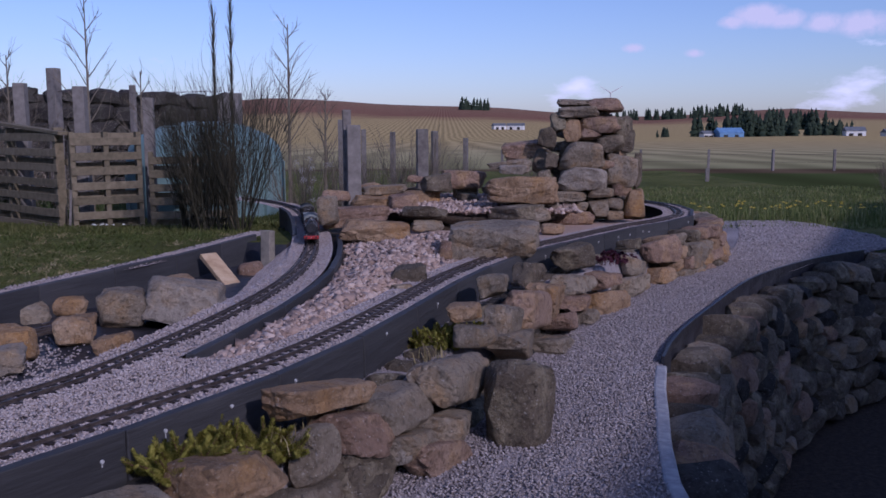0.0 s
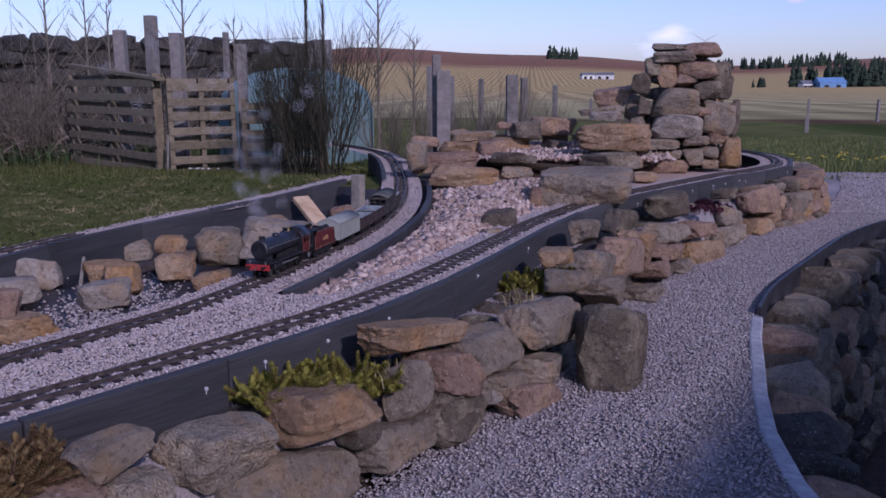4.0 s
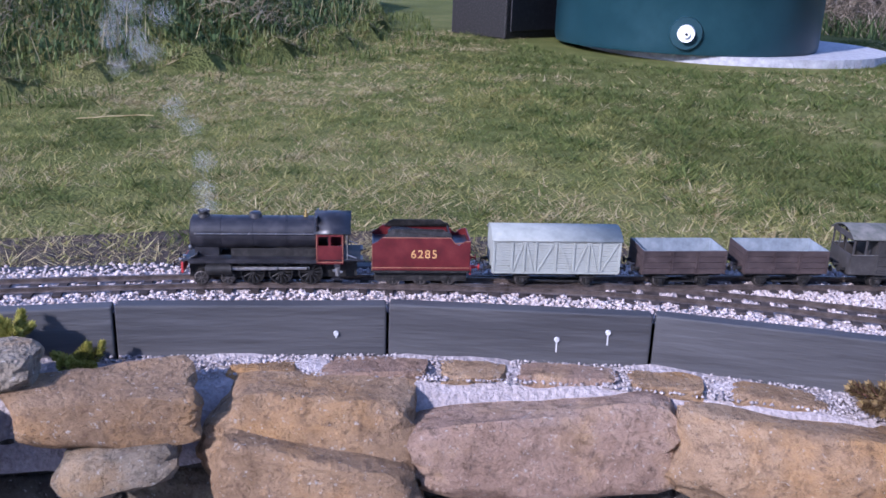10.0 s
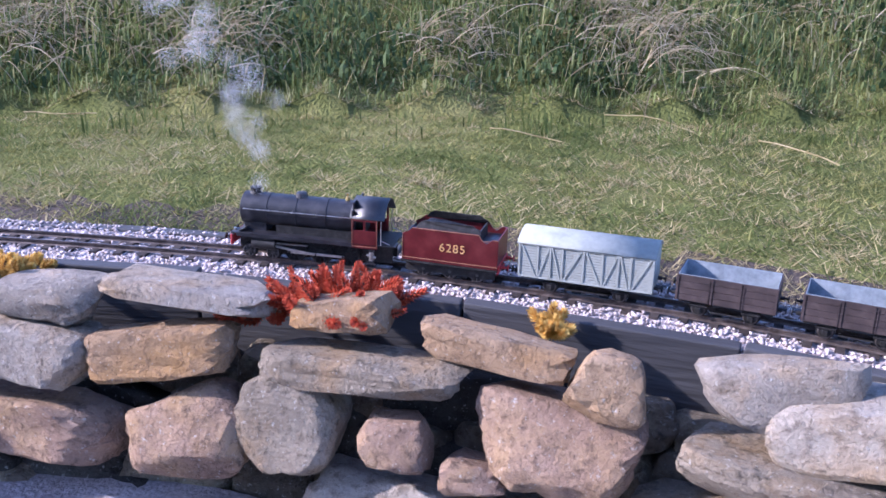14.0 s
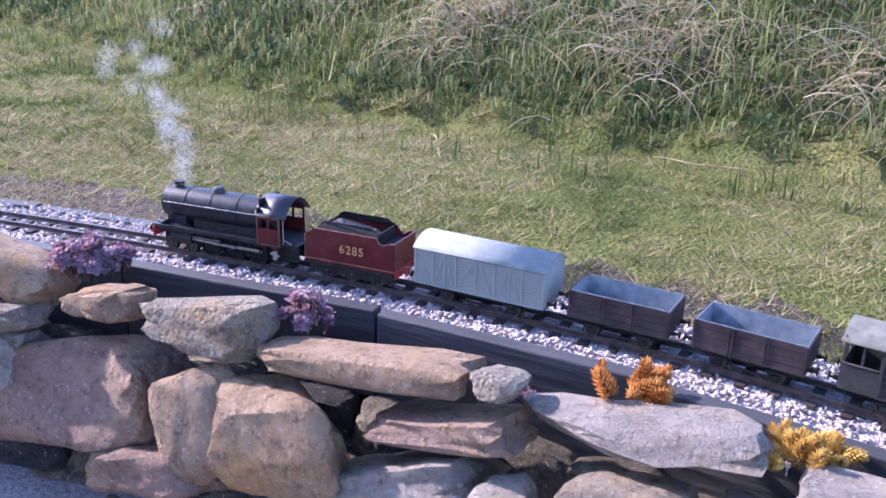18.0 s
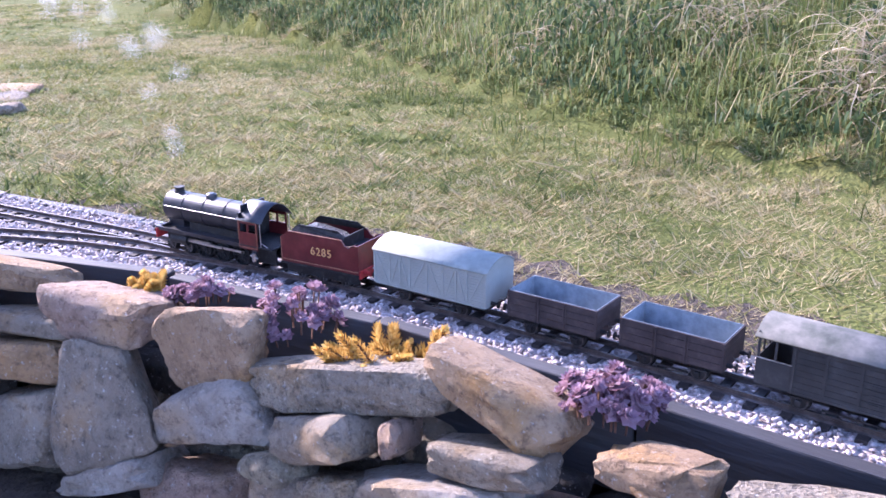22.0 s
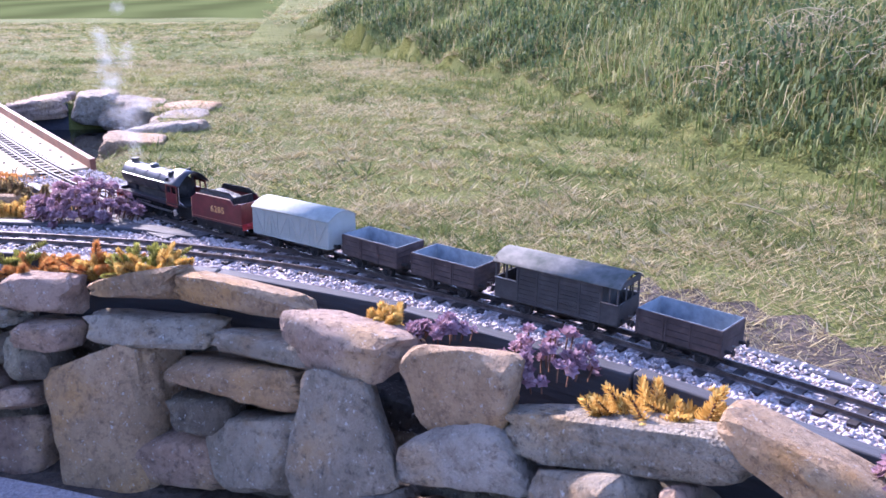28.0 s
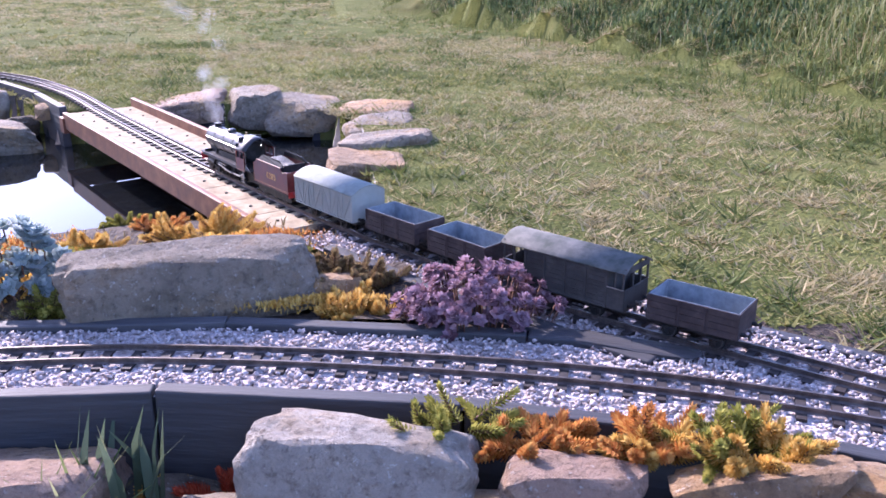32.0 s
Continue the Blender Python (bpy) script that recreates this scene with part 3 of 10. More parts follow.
# gravel path between the stone wall and the pit
def build_path():
    wall = resample(spline([(2.95, 8.9), (2.55, 7.6), (2.3, 6.97), (1.75, 6.0), (1.25, 5.3), (0.68, 4.44), (0.34, 3.47), (0.0, 2.55), (-0.45, 1.6), (-0.9, 0.8), (-1.3, 0.0), (-1.5, -0.8), (-1.5, -1.6), (-1.3, -2.6), (-0.8, -3.4), (-0.1, -4.0), (0.8, -4.4), (2.0, -4.5)], 6), 0.1)
    edge = resample(spline([(3.6, 8.6), (3.75, 7.6), (3.5, 6.9), (2.75, 6.25), (1.94, 5.41), (1.35, 4.43), (1.03, 3.84), (0.85, 3.38), (0.72, 2.83), (0.60, 2.2), (0.62, 1.6), (0.8, 0.8), (1.1, -0.2), (1.5, -1.2), (2.4, -2.5), (3.0, -3.5)], 6), 0.1)
    n = 150
    a = np.c_[np.interp(np.linspace(0, 1, n), np.linspace(0, 1, len(wall)), wall[:, 0]), np.interp(np.linspace(0, 1, n), np.linspace(0, 1, len(wall)), wall[:, 1])]
    b = np.c_[np.interp(np.linspace(0, 1, n), np.linspace(0, 1, len(edge)), edge[:, 0]), np.interp(np.linspace(0, 1, n), np.linspace(0, 1, len(edge)), edge[:, 1])]
    a = a + (a - b) / np.linalg.norm(a - b, axis=1)[:, None] * 0.14
    v, f, cols = [], [], 9
    for i in range(n):
        for j in range(cols):
            p = a[i] + (b[i] - a[i]) * j / (cols - 1)
            v.append((p[0], p[1], 0.012 + 0.008 * math.sin(i * 0.7 + j * 2.1)))
    for i in range(n - 1):
        for j in range(cols - 1):
            q = i * cols + j
            f.append((q, q + cols, q + cols + 1, q + 1))
    ob = new("path", mesh_of("path", v, f, M_PATH, True))
    tagged(ob, "winding path of grey gravel beside the stone wall", "path", kind="structure")


build_path()

# ---- track beds and rails ----
def bed(name, c, half=0.115, dz=-0.014):
    return ribbon(name, offset(c, half), offset(c, -half), lambda y: rail_z(y) + dz, M_BED, "strip of pinkish white gravel under the rails", "gravel bed")


bed("gravel_bed", OUTER)
bed("gravel_bed", INNER, dz=-0.016)
bed("gravel_bed", BRANCH[:60], dz=-0.018)
bed("gravel_bed", SIDING, 0.07, dz=-0.015)
_ya = np.linspace(2.42, -0.2, 60)
ribbon("gravel_bed", np.c_[np.interp(-_ya, -OUTER[:, 1][::-1][::-1], OUTER[:, 0]), _ya], np.c_[np.interp(-_ya, -INNER[:, 1], INNER[:, 0]), _ya], lambda y: rail_z(y) - 0.020, M_BED, "gravel between two converging tracks", "gravel bed")

# gravel shoulder that falls from the track into the dry pond
_yb = np.linspace(5.1, 0.85, 90)
_in = np.c_[np.interp(-_yb, -INNER[:, 1], INNER[:, 0]) - 0.09, _yb]
_out = np.c_[np.interp(_yb, [0.85, 1.05, 1.2, 1.31, 1.44, 1.645, 1.95, 2.2, 2.6, 3.6, 5.1], [-1.72, -1.71, -1.68, -1.62, -1.56, -1.49, -1.36, -1.23, -1.09, -0.93, -1.02]), _yb]
SHOULDER = (_yb, _in[:, 0], _out[:, 0], rail_z(_yb) - 0.018, np.interp(_yb, [0.85, 1.1, 1.4, 2.0, 5.1], [RAIL - 0.022, RAIL - 0.03, 0.26, 0.20, 0.19]))
tagged(new("gravel_bed", mesh_of("gravel_bed", np.vstack([np.c_[_in, SHOULDER[3]], np.c_[_out, SHOULDER[4]]]), [(i, i + 1, 91 + i, 90 + i) for i in range(89)], M_BED, True)), "gravel shoulder sloping from the track into the dry pond", "gravel bed", kind="structure")

GAUGE = 0.045
SLEEPER_ME = mesh_of("sleeper", [(x, y, z) for z in (-0.010, 0.0) for x, y in ((-0.007, -0.042), (0.007, -0.042), (0.007, 0.042), (-0.007, 0.042))], [(3, 2, 1, 0), (4, 5, 6, 7), (0, 1, 5, 4), (1, 2, 6, 5), (2, 3, 7, 6), (3, 0, 4, 7)], M_SLEEPER)


def rail_mesh(c, side):
    c = offset(c, side * GAUGE / 2)
    o = [(-0.004, -0.009), (-0.0012, -0.007), (-0.0012, -0.003), (-0.002, -0.0025), (-0.002, 0.0), (0.002, 0.0), (0.002, -0.0025), (0.0012, -0.003), (0.0012, -0.007), (0.004, -0.009)]
    t = tangents(c)
    nrm = np.c_[-t[:, 1], t[:, 0]]
    z = rail_z(c[:, 1])
    v = [(c[i, 0] + nrm[i, 0] * a, c[i, 1] + nrm[i, 1] * a, z[i] + b) for i in range(len(c)) for a, b in o]
    k = len(o)
    f = [(i * k + j, i * k + (j + 1) % k, (i + 1) * k + (j + 1) % k, (i + 1) * k + j) for i in range(len(c) - 1) for j in range(k)]
    return mesh_of("rail", v, f, M_RAIL)


def build_track(c, label, step=0.046, most=300):
    tr = thing("railway_track", label, "railway track", "garden railway tracks")
    fine = resample(c, 0.04)
    for side in (1, -1):
        put("rail", rail_mesh(fine, side), tr)
    pts = resample(c, step)
    tg = tangents(pts)
    near = sorted(range(len(pts)), key=lambda i: abs(pts[i][1] + 1.2))
    singles = set(near[:most])
    v, f = [], []
    base = [tuple(q.co) for q in SLEEPER_ME.vertices]
    fcs = [tuple(p.vertices) for p in SLEEPER_ME.polygons]
    for i, p in enumerate(pts):
        m = Matrix.Translation((p[0], p[1], float(rail_z(p[1])) - 0.009)) @ Matrix.Rotation(math.atan2(tg[i, 1], tg[i, 0]) + random.uniform(-0.02, 0.02), 4, "Z")
        if i in singles:
            put("sleeper", SLEEPER_ME, tr, m=m)
        else:
            k = len(v)
            v += [m @ Vector(q) for q in base]
            f += [tuple(a + k for a in q) for q in fcs]
    if v:
        tagged(put("far_sleepers", mesh_of("far_sleepers", v, f, M_SLEEPER), tr), kind="stuff")
    return tr


build_track(OUTER, "model railway track of brown rails on dark sleepers along the kerb")
build_track(INNER[4:], "model railway track of brown rails curving beside the dry pond")
build_track(BRANCH, "model railway track of brown rails leading over the timber bridge")
build_track(stretch(SIDING, 3.3, 1.93), "short unfinished length of model track on the gravel strip")


# kerb boards
def kerb(c, label, top=0.0, height=0.10, thick=0.028, length=0.46, bolts=False):
    """Upright slate boards, one after another, whose outer face follows the curve c on its left."""
    k = tagged(new("kerb"), label, "kerb", kind="structure")
    L = lengths(c)
    s = 0.0
    while s < L[-1] - 0.1:
        e = min(L[-1], s + length * random.uniform(0.9, 1.1))
        a, b = at_length(c, L, s + 0.002), at_length(c, L, e - 0.002)
        d = b - a
        w = float(np.hypot(*d))
        bm = bmesh.new()
        box(bm, -w / 2, w / 2, -thick, 0, -height, 0, 0.003)
        zz = (float(rail_z(a[1])) + float(rail_z(b[1]))) / 2 + top + random.uniform(-0.003, 0.003)
        ob = part("board", bm, M_KERB, k)
        ob.matrix_basis = Matrix.Translation(((a[0] + b[0]) / 2, (a[1] + b[1]) / 2, zz)) @ Matrix.Rotation(math.atan2(d[1], d[0]), 4, "Z") @ Matrix.Rotation(random.uniform(-0.02, 0.02), 4, "X")
        if bolts and w > 0.2:
            for u in random.sample((-0.3, -0.12, 0.1, 0.28), random.choice((1, 1, 2))):
                bx = u * w + random.uniform(-0.03, 0.03)
                bz = -random.uniform(0.03, 0.05)
                bolt = bmesh.new()
                tube(bolt, (bx, -0.002, bz), (bx, 0.004, bz), 0.0048, 0.0040, n=8)
                box(bolt, bx - 0.0012, bx + 0.0009, 0.0002, 0.0010, bz - random.uniform(0.006, 0.026), bz)
                if b[1] > -3.4:
                    part("bolt", bolt, M_LIME, ob, "pale limed bolt head with a drip mark")
        s = e
    return k


M_LIME = mat("pale lime stain", [(0.30, 0.30, 0.30), (0.45, 0.45, 0.45), (0.58, 0.58, 0.57)], 90, 0.9, bump=0.3, bump_scale=200, dist=0.001)


kerb(KERB_FRONT, "kerb of dark slate boards with bolts above the stone wall", top=0.0, height=0.15, bolts=True)
_back = np.vstack([offset(OUTER, -0.115)[(OUTER[:, 1] < -0.1) & (OUTER[:, 1] > -4.3)], offset(BRANCH, -0.115)[4:55]])
kerb(_back[::-1], "low kerb of dark slate boards at the lawn edge", top=-0.008)
kerb(stretch(offset(INNER, -0.115), 7.2, 5.2)[::-1], "kerb of dark boards holding the track above the dry pond", height=0.26)
kerb(stretch(offset(INNER, 0.17), 5.2, 2.38), "dark edging board between the track and the rock garden", height=0.12)
kerb(stretch(offset(SIDING, 0.075), 5.3, 1.12), "dark board wall along the gravel strip above the dry pond", height=0.26)
kerb(stretch(offset(SIDING, -0.075), 5.5, 1.0)[::-1], "low edging board between gravel strip and lawn", top=-0.012, height=0.06)

# ---- stones ----
BALLS = {}


def unit_ball(detail):
    if detail not in BALLS:
        bm = bmesh.new()
        bmesh.ops.create_icosphere(bm, subdivisions=detail, radius=1.0)
        bm.verts.ensure_lookup_table()
        BALLS[detail] = (np.array([tuple(v.co) for v in bm.verts]), np.array([[v.index for v in f.verts] for f in bm.faces]))
        bm.free()
    return BALLS[detail]


def wave_noise(p, rnd, freq, terms=5):
    """A smooth cheap random field over points, about -1 to 1."""
    out = np.zeros(len(p))
    for _ in range(terms):
        k = np.array([rnd.gauss(0, 1), rnd.gauss(0, 1), rnd.gauss(0, 1)]) * freq
        out += np.sin(p @ k + rnd.uniform(0, 6.28))
    return out / terms ** 0.5


def stone_points(w, d, h, seed, box_like=0.42, rough=0.05, detail=3):
    """A quarried block w by d by h metres: flat split faces, knocked-off edges and corners, worn rims."""
    rnd = random.Random(seed)
    D, tri = unit_ball(detail)
    e = np.array([w, d, h]) / 2
    small = float(min(e[0], e[2], 0.09))
    N, K = [], []

    def plane(v, k):
        v = np.array(v, float)
        ln = float(np.linalg.norm(v))
        N.append(v / ln)
        K.append(k / ln)

    for a in range(3):
        for sg in (1, -1):
            v = [rnd.gauss(0, 0.17) * min(1.2, e[a] / e[b]) for b in range(3)]
            v[a] = sg
            plane(v, e[a] * rnd.uniform(0.93, 1.0))
    for a, b in ((0, 1), (0, 2), (1, 2)):
        for sa in (1, -1):
            for sb in (1, -1):
                if rnd.random() < 0.75:
                    v = [rnd.gauss(0, 0.2)] * 3
                    v[a], v[b] = sa * rnd.uniform(0.6, 1.5), sb * rnd.uniform(0.6, 1.5)
                    plane(v, abs(v[a]) * e[a] + abs(v[b]) * e[b] - small * rnd.uniform(0.06, 0.50))
    for sa in (1, -1):
        for sb in (1, -1):
            for sc in (1, -1):
                if rnd.random() < 0.8:
                    v = [sa * rnd.uniform(0.5, 1.4), sb * rnd.uniform(0.5, 1.4), sc * rnd.uniform(0.5, 1.4)]
                    plane(v, abs(v[0]) * e[0] + abs(v[1]) * e[1] + abs(v[2]) * e[2] - small * rnd.uniform(0.25, 1.0))
    N, K = np.array(N), np.array(K)
    p = 22.0 if box_like < 0.6 else 7.0
    D = D * e
    D = D / np.linalg.norm(D, axis=1)[:, None]
    g = np.clip(D @ N.T / K, 0, None)
    c = D / ((g ** p).sum(1) ** (1 / p))[:, None] / e
    q = c * np.array([1.0, 1.0, min(1.25, max(0.8, 0.6 * w / h))])
    n1, n2, n3, n4 = wave_noise(q, rnd, 1.5), wave_noise(q, rnd, 3.6), wave_noise(q, rnd, 7.0, 6), wave_noise(q, rnd, 13.0, 7)
    step = np.tanh(4 * wave_noise(q, rnd, 2.2))
    c = c * (1 + rough * (0.9 * n1 + 0.6 * n2 + 0.4 * n3 + 0.36 * n4 + 0.35 * step))[:, None]
    lo, hi = c.min(0), c.max(0)
    return (c - (lo + hi) / 2) / (hi - lo) * np.array([w, d, h]), tri


def stone_mesh(w, d, h, seed, box_like=0.42, cuts=6, rough=0.05, detail=3):
    P, tri = stone_points(w, d, h, seed, box_like, rough, detail)
    bm = bmesh.new()
    vs = [bm.verts.new(tuple(p)) for p in P]
    for f in tri:
        bm.faces.new([vs[k] for k in f])
    return bm


TINTS = {"t": M_STONE_TAN, "g": M_STONE_GREY, "w": M_STONE_WHITE, "p": M_STONE_PINK, "d": M_STONE_DARK, "c": M_STONE_PITTED, "o": M_STONE_NEARBLACK}
stone_count = [0]


def stone(parent, x, y, z, w, h, d=0.2, tint="t", yaw=0.0, tip=0.0, lean=0.0, name="stone", shape=0.42, rough=0.045, detail=3, label="", taper=0.0, skew=0.0):
    """A stone centred at x, y, z: w along its face, h high, d deep; tip turns it in the plane of its face."""
    stone_count[0] += 1
    if detail == 3 and w * h > 0.02:
        detail = 4
    P, tri = stone_points(w, d, h, stone_count[0] * 7 + 1, shape, rough, detail)
    if taper or skew:
        u, v = P[:, 0] / w * 2, P[:, 2] / h * 2
        P = np.c_[P[:, 0] * (1 + taper * v), P[:, 1], P[:, 2] * (1 + skew * u)]
    ob = put(name, fast_mesh(name, P, tri, TINTS[tint], smooth=True), parent, label)
    ob.data.set_sharp_from_angle(angle=radians(26 if detail < 4 else 20))
    ob.matrix_basis = Matrix.Translation((x, y, z)) @ Matrix.Rotation(radians(yaw), 4, "Z") @ Matrix.Rotation(radians(lean), 4, "X") @ Matrix.Rotation(radians(tip), 4, "Y")
    return ob


WALL_LINE = resample(KERB_FRONT, 0.02)
WALL_LEN = lengths(WALL_LINE)
WALL_TAN = tangents(WALL_LINE)
wall = tagged(new("stone_wall"), "dry stone retaining wall of rough tan and grey boulders", "stone wall", kind="structure")


def wall_stone(s, z, w, h, tint="t", tip=0.0, out=0.11, d=0.2, taper=0.0, skew=0.0):
    """A stone of the retaining wall: s metres along the kerb, its middle at height z, out metres in front of the kerb.
    taper: how much wider its top is; skew: how much higher its far end is."""
    p = at_length(WALL_LINE, WALL_LEN, s)
    tx, ty = np.interp(s, WALL_LEN, WALL_TAN[:, 0]), np.interp(s, WALL_LEN, WALL_TAN[:, 1])
    a = math.degrees(math.atan2(ty, tx))
    lean = 13.0 if s > 10.8 else 4.0
    return stone(wall, p[0] - ty * out, p[1] + tx * out, z, w, h, d, tint, a, tip, lean=lean, taper=taper, skew=skew)


# s along the kerb, height, width, height, tint, tip, out, depth, taper, skew
wall_stone(2.74, 0.106, 0.42, 0.210, "g", -5, 0.164, 0.17, 0.11, 0.06)
wall_stone(3.22, 0.204, 0.42, 0.161, "p", -3, 0.169, 0.17, 0.09, -0.11)
wall_stone(3.31, 0.050, 0.25, 0.110, "t", -4, 0.190, 0.17, 0.07, -0.08)
wall_stone(3.67, 0.284, 0.18, 0.070, "d", -2, 0.146, 0.12, 0.04, 0.02)
wall_stone(3.74, 0.167, 0.17, 0.134, "g", -4, 0.215, 0.13, 0.06, 0.07)
wall_stone(3.86, 0.081, 0.33, 0.131, "g", -6, 0.240, 0.17, 0.03, 0.07)
wall_stone(4.20, 0.157, 0.25, 0.096, "p", -3, 0.239, 0.17, 0.09, 0.03)
wall_stone(4.25, 0.044, 0.37, 0.148, "t", -5, 0.291, 0.17, -0.01, 0.05)
wall_stone(4.39, 0.299, 0.37, 0.145, "d", -4, 0.164, 0.12, 0.06, -0.04)
wall_stone(4.61, 0.193, 0.27, 0.106, "g", -5, 0.249, 0.17, 0.03, 0.23)
wall_stone(4.63, 0.040, 0.19, 0.073, "g", -5, 0.295, 0.17, 0.00, 0.00)
wall_stone(4.71, 0.119, 0.22, 0.084, "p", -6, 0.285, 0.17, 0.02, -0.17)
wall_stone(4.98, 0.082, 0.23, 0.091, "p", -8, 0.292, 0.17, 0.19, -0.12)
wall_stone(5.05, 0.194, 0.36, 0.160, "t", -7, 0.249, 0.17, 0.11, -0.02)
wall_stone(5.05, 0.307, 0.26, 0.102, "d", -4, 0.157, 0.12, -0.25, 0.13)
wall_stone(5.21, 0.008, 0.29, 0.113, "g", -9, 0.318, 0.17, 0.09, -0.08)
wall_stone(5.41, 0.207, 0.42, 0.178, "p", -8, 0.248, 0.17, 0.05, 0.07)
wall_stone(5.56, 0.328, 0.26, 0.103, "g", -6, 0.147, 0.12, -0.00, 0.06)
wall_stone(5.80, 0.235, 0.25, 0.147, "g", -6, 0.247, 0.12, 0.04, 0.10)
wall_stone(5.82, 0.164, 0.27, 0.106, "g", -13, 0.278, 0.17, 0.04, -0.35)
wall_stone(6.01, 0.315, 0.17, 0.067, "t", -6, 0.152, 0.12, 0.07, -0.01)
wall_stone(6.06, 0.248, 0.21, 0.082, "g", -8, 0.205, 0.17, 0.01, 0.05)
wall_stone(6.47, 0.200, 0.38, 0.165, "g", -8, 0.251, 0.17, 0.13, 0.01)
wall_stone(6.56, 0.095, 0.23, 0.100, "g", -11, 0.266, 0.17, 0.09, 0.02)
wall_stone(6.63, 0.033, 0.33, 0.108, "p", -16, 0.267, 0.17, 0.21, -0.14)
wall_stone(6.70, 0.091, 0.33, 0.082, "g", -11, 0.220, 0.17, 0.10, 0.06)
wall_stone(6.73, 0.194, 0.30, 0.134, "g", -8, 0.184, 0.17, 0.10, -0.02)
wall_stone(6.81, 0.110, 0.05, 0.062, "w", -9, 0.237, 0.10, 0.10, 0.04)
wall_stone(6.91, 0.186, 0.24, 0.112, "p", -13, 0.175, 0.17, -0.02, -0.08)
wall_stone(6.93, 0.089, 0.25, 0.131, "d", -14, 0.190, 0.17, 0.10, 0.12)
wall_stone(6.94, 0.075, 0.26, 0.140, "d", -11, 0.180, 0.17, 0.03, 0.11)
wall_stone(6.98, 0.289, 0.37, 0.081, "t", -9, 0.132, 0.12, 0.16, 0.10)
wall_stone(7.09, 0.202, 0.12, 0.142, "g", -4, 0.190, 0.10, -0.19, 0.06)
wall_stone(7.15, 0.085, 0.27, 0.100, "g", -4, 0.164, 0.17, 0.11, 0.18)
wall_stone(7.26, 0.142, 0.09, 0.070, "d", -6, 0.186, 0.10, 0.26, -0.08)
wall_stone(7.32, 0.210, 0.28, 0.112, "t", -5, 0.151, 0.17, 0.02, 0.22)
wall_stone(7.44, 0.094, 0.37, 0.137, "g", -7, 0.163, 0.17, -0.22, 0.01)
wall_stone(7.59, 0.214, 0.23, 0.123, "c", -4, 0.135, 0.17, 0.04, 0.27)
wall_stone(7.78, 0.099, 0.30, 0.059, "t", 9, 0.149, 0.17, 0.01, 0.21)
wall_stone(7.80, 0.205, 0.12, 0.106, "c", -5, 0.178, 0.10, 0.16, 0.13)
wall_stone(7.83, 0.299, 0.15, 0.066, "g", 8, 0.154, 0.09, 0.11, 0.37)
wall_stone(7.97, 0.192, 0.24, 0.173, "p", 4, 0.164, 0.17, 0.07, 0.14)
wall_stone(7.98, 0.086, 0.07, 0.049, "t", -4, 0.208, 0.10, -0.00, -0.08)
wall_stone(8.25, 0.150, 0.50, 0.249, "w", -6, 0.154, 0.17, -0.14, -0.08)
wall_stone(8.55, 0.187, 0.14, 0.102, "t", -0, 0.198, 0.11, -0.34, 0.03)
wall_stone(8.71, 0.268, 0.42, 0.070, "t", -3, 0.144, 0.12, -0.01, -0.30)
wall_stone(8.77, 0.191, 0.27, 0.117, "g", 6, 0.152, 0.17, -0.04, 0.19)
wall_stone(9.89, 0.144, 0.34, 0.107, "t", -5, 0.176, 0.17, -0.03, 0.18)
wall_stone(10.18, 0.163, 0.18, 0.076, "g", 6, 0.176, 0.14, -0.00, 0.04)
wall_stone(10.19, 0.245, 0.27, 0.105, "t", 3, 0.159, 0.12, 0.06, -0.04)
wall_stone(10.37, 0.300, 0.17, 0.065, "c", 6, 0.145, 0.10, 0.07, 0.09)
wall_stone(10.53, 0.169, 0.33, 0.178, "w", 5, 0.173, 0.17, 0.01, -0.10)
wall_stone(10.68, 0.290, 0.30, 0.112, "t", 1, 0.128, 0.12, 0.01, -0.23)
wall_stone(10.85, 0.187, 0.26, 0.153, "g", -2, 0.164, 0.17, -0.05, -0.08)
wall_stone(10.97, 0.308, 0.26, 0.118, "w", 7, 0.131, 0.12, -0.10, -0.06)
wall_stone(11.07, 0.228, 0.27, 0.075, "g", -3, 0.150, 0.17, 0.04, -0.01)
wall_stone(11.10, 0.328, 0.19, 0.103, "w", 1, 0.126, 0.11, 0.31, -0.28)
wall_stone(11.11, 0.147, 0.32, 0.062, "g", 9, 0.158, 0.17, -0.00, 0.10)
wall_stone(11.31, 0.307, 0.11, 0.097, "t", -2, 0.159, 0.09, -0.12, -0.04)
wall_stone(11.37, 0.196, 0.23, 0.156, "p", -0, 0.148, 0.17, 0.40, -0.08)
wall_stone(11.49, 0.319, 0.24, 0.061, "t", -2, 0.126, 0.12, 0.13, -0.09)
wall_stone(11.51, 0.148, 0.10, 0.049, "p", 3, 0.191, 0.10, -0.28, 0.02)
wall_stone(11.59, 0.061, 0.40, 0.098, "w", 5, 0.166, 0.17, -0.07, 0.14)
wall_stone(11.63, 0.178, 0.11, 0.091, "p", 8, 0.196, 0.10, 0.12, 0.00)
wall_stone(11.69, 0.267, 0.31, 0.066, "g", 2, 0.160, 0.12, 0.11, -0.02)
wall_stone(11.74, 0.340, 0.17, 0.054, "t", 8, 0.120, 0.10, 0.03, -0.15)
wall_stone(11.81, 0.173, 0.18, 0.167, "g", 5, 0.175, 0.14, 0.01, 0.12)
wall_stone(11.98, 0.149, 0.20, 0.155, "p", 7, 0.184, 0.15, -0.09, -0.02)
wall_stone(11.99, 0.348, 0.28, 0.051, "w", -4, 0.119, 0.12, 0.07, -0.12)
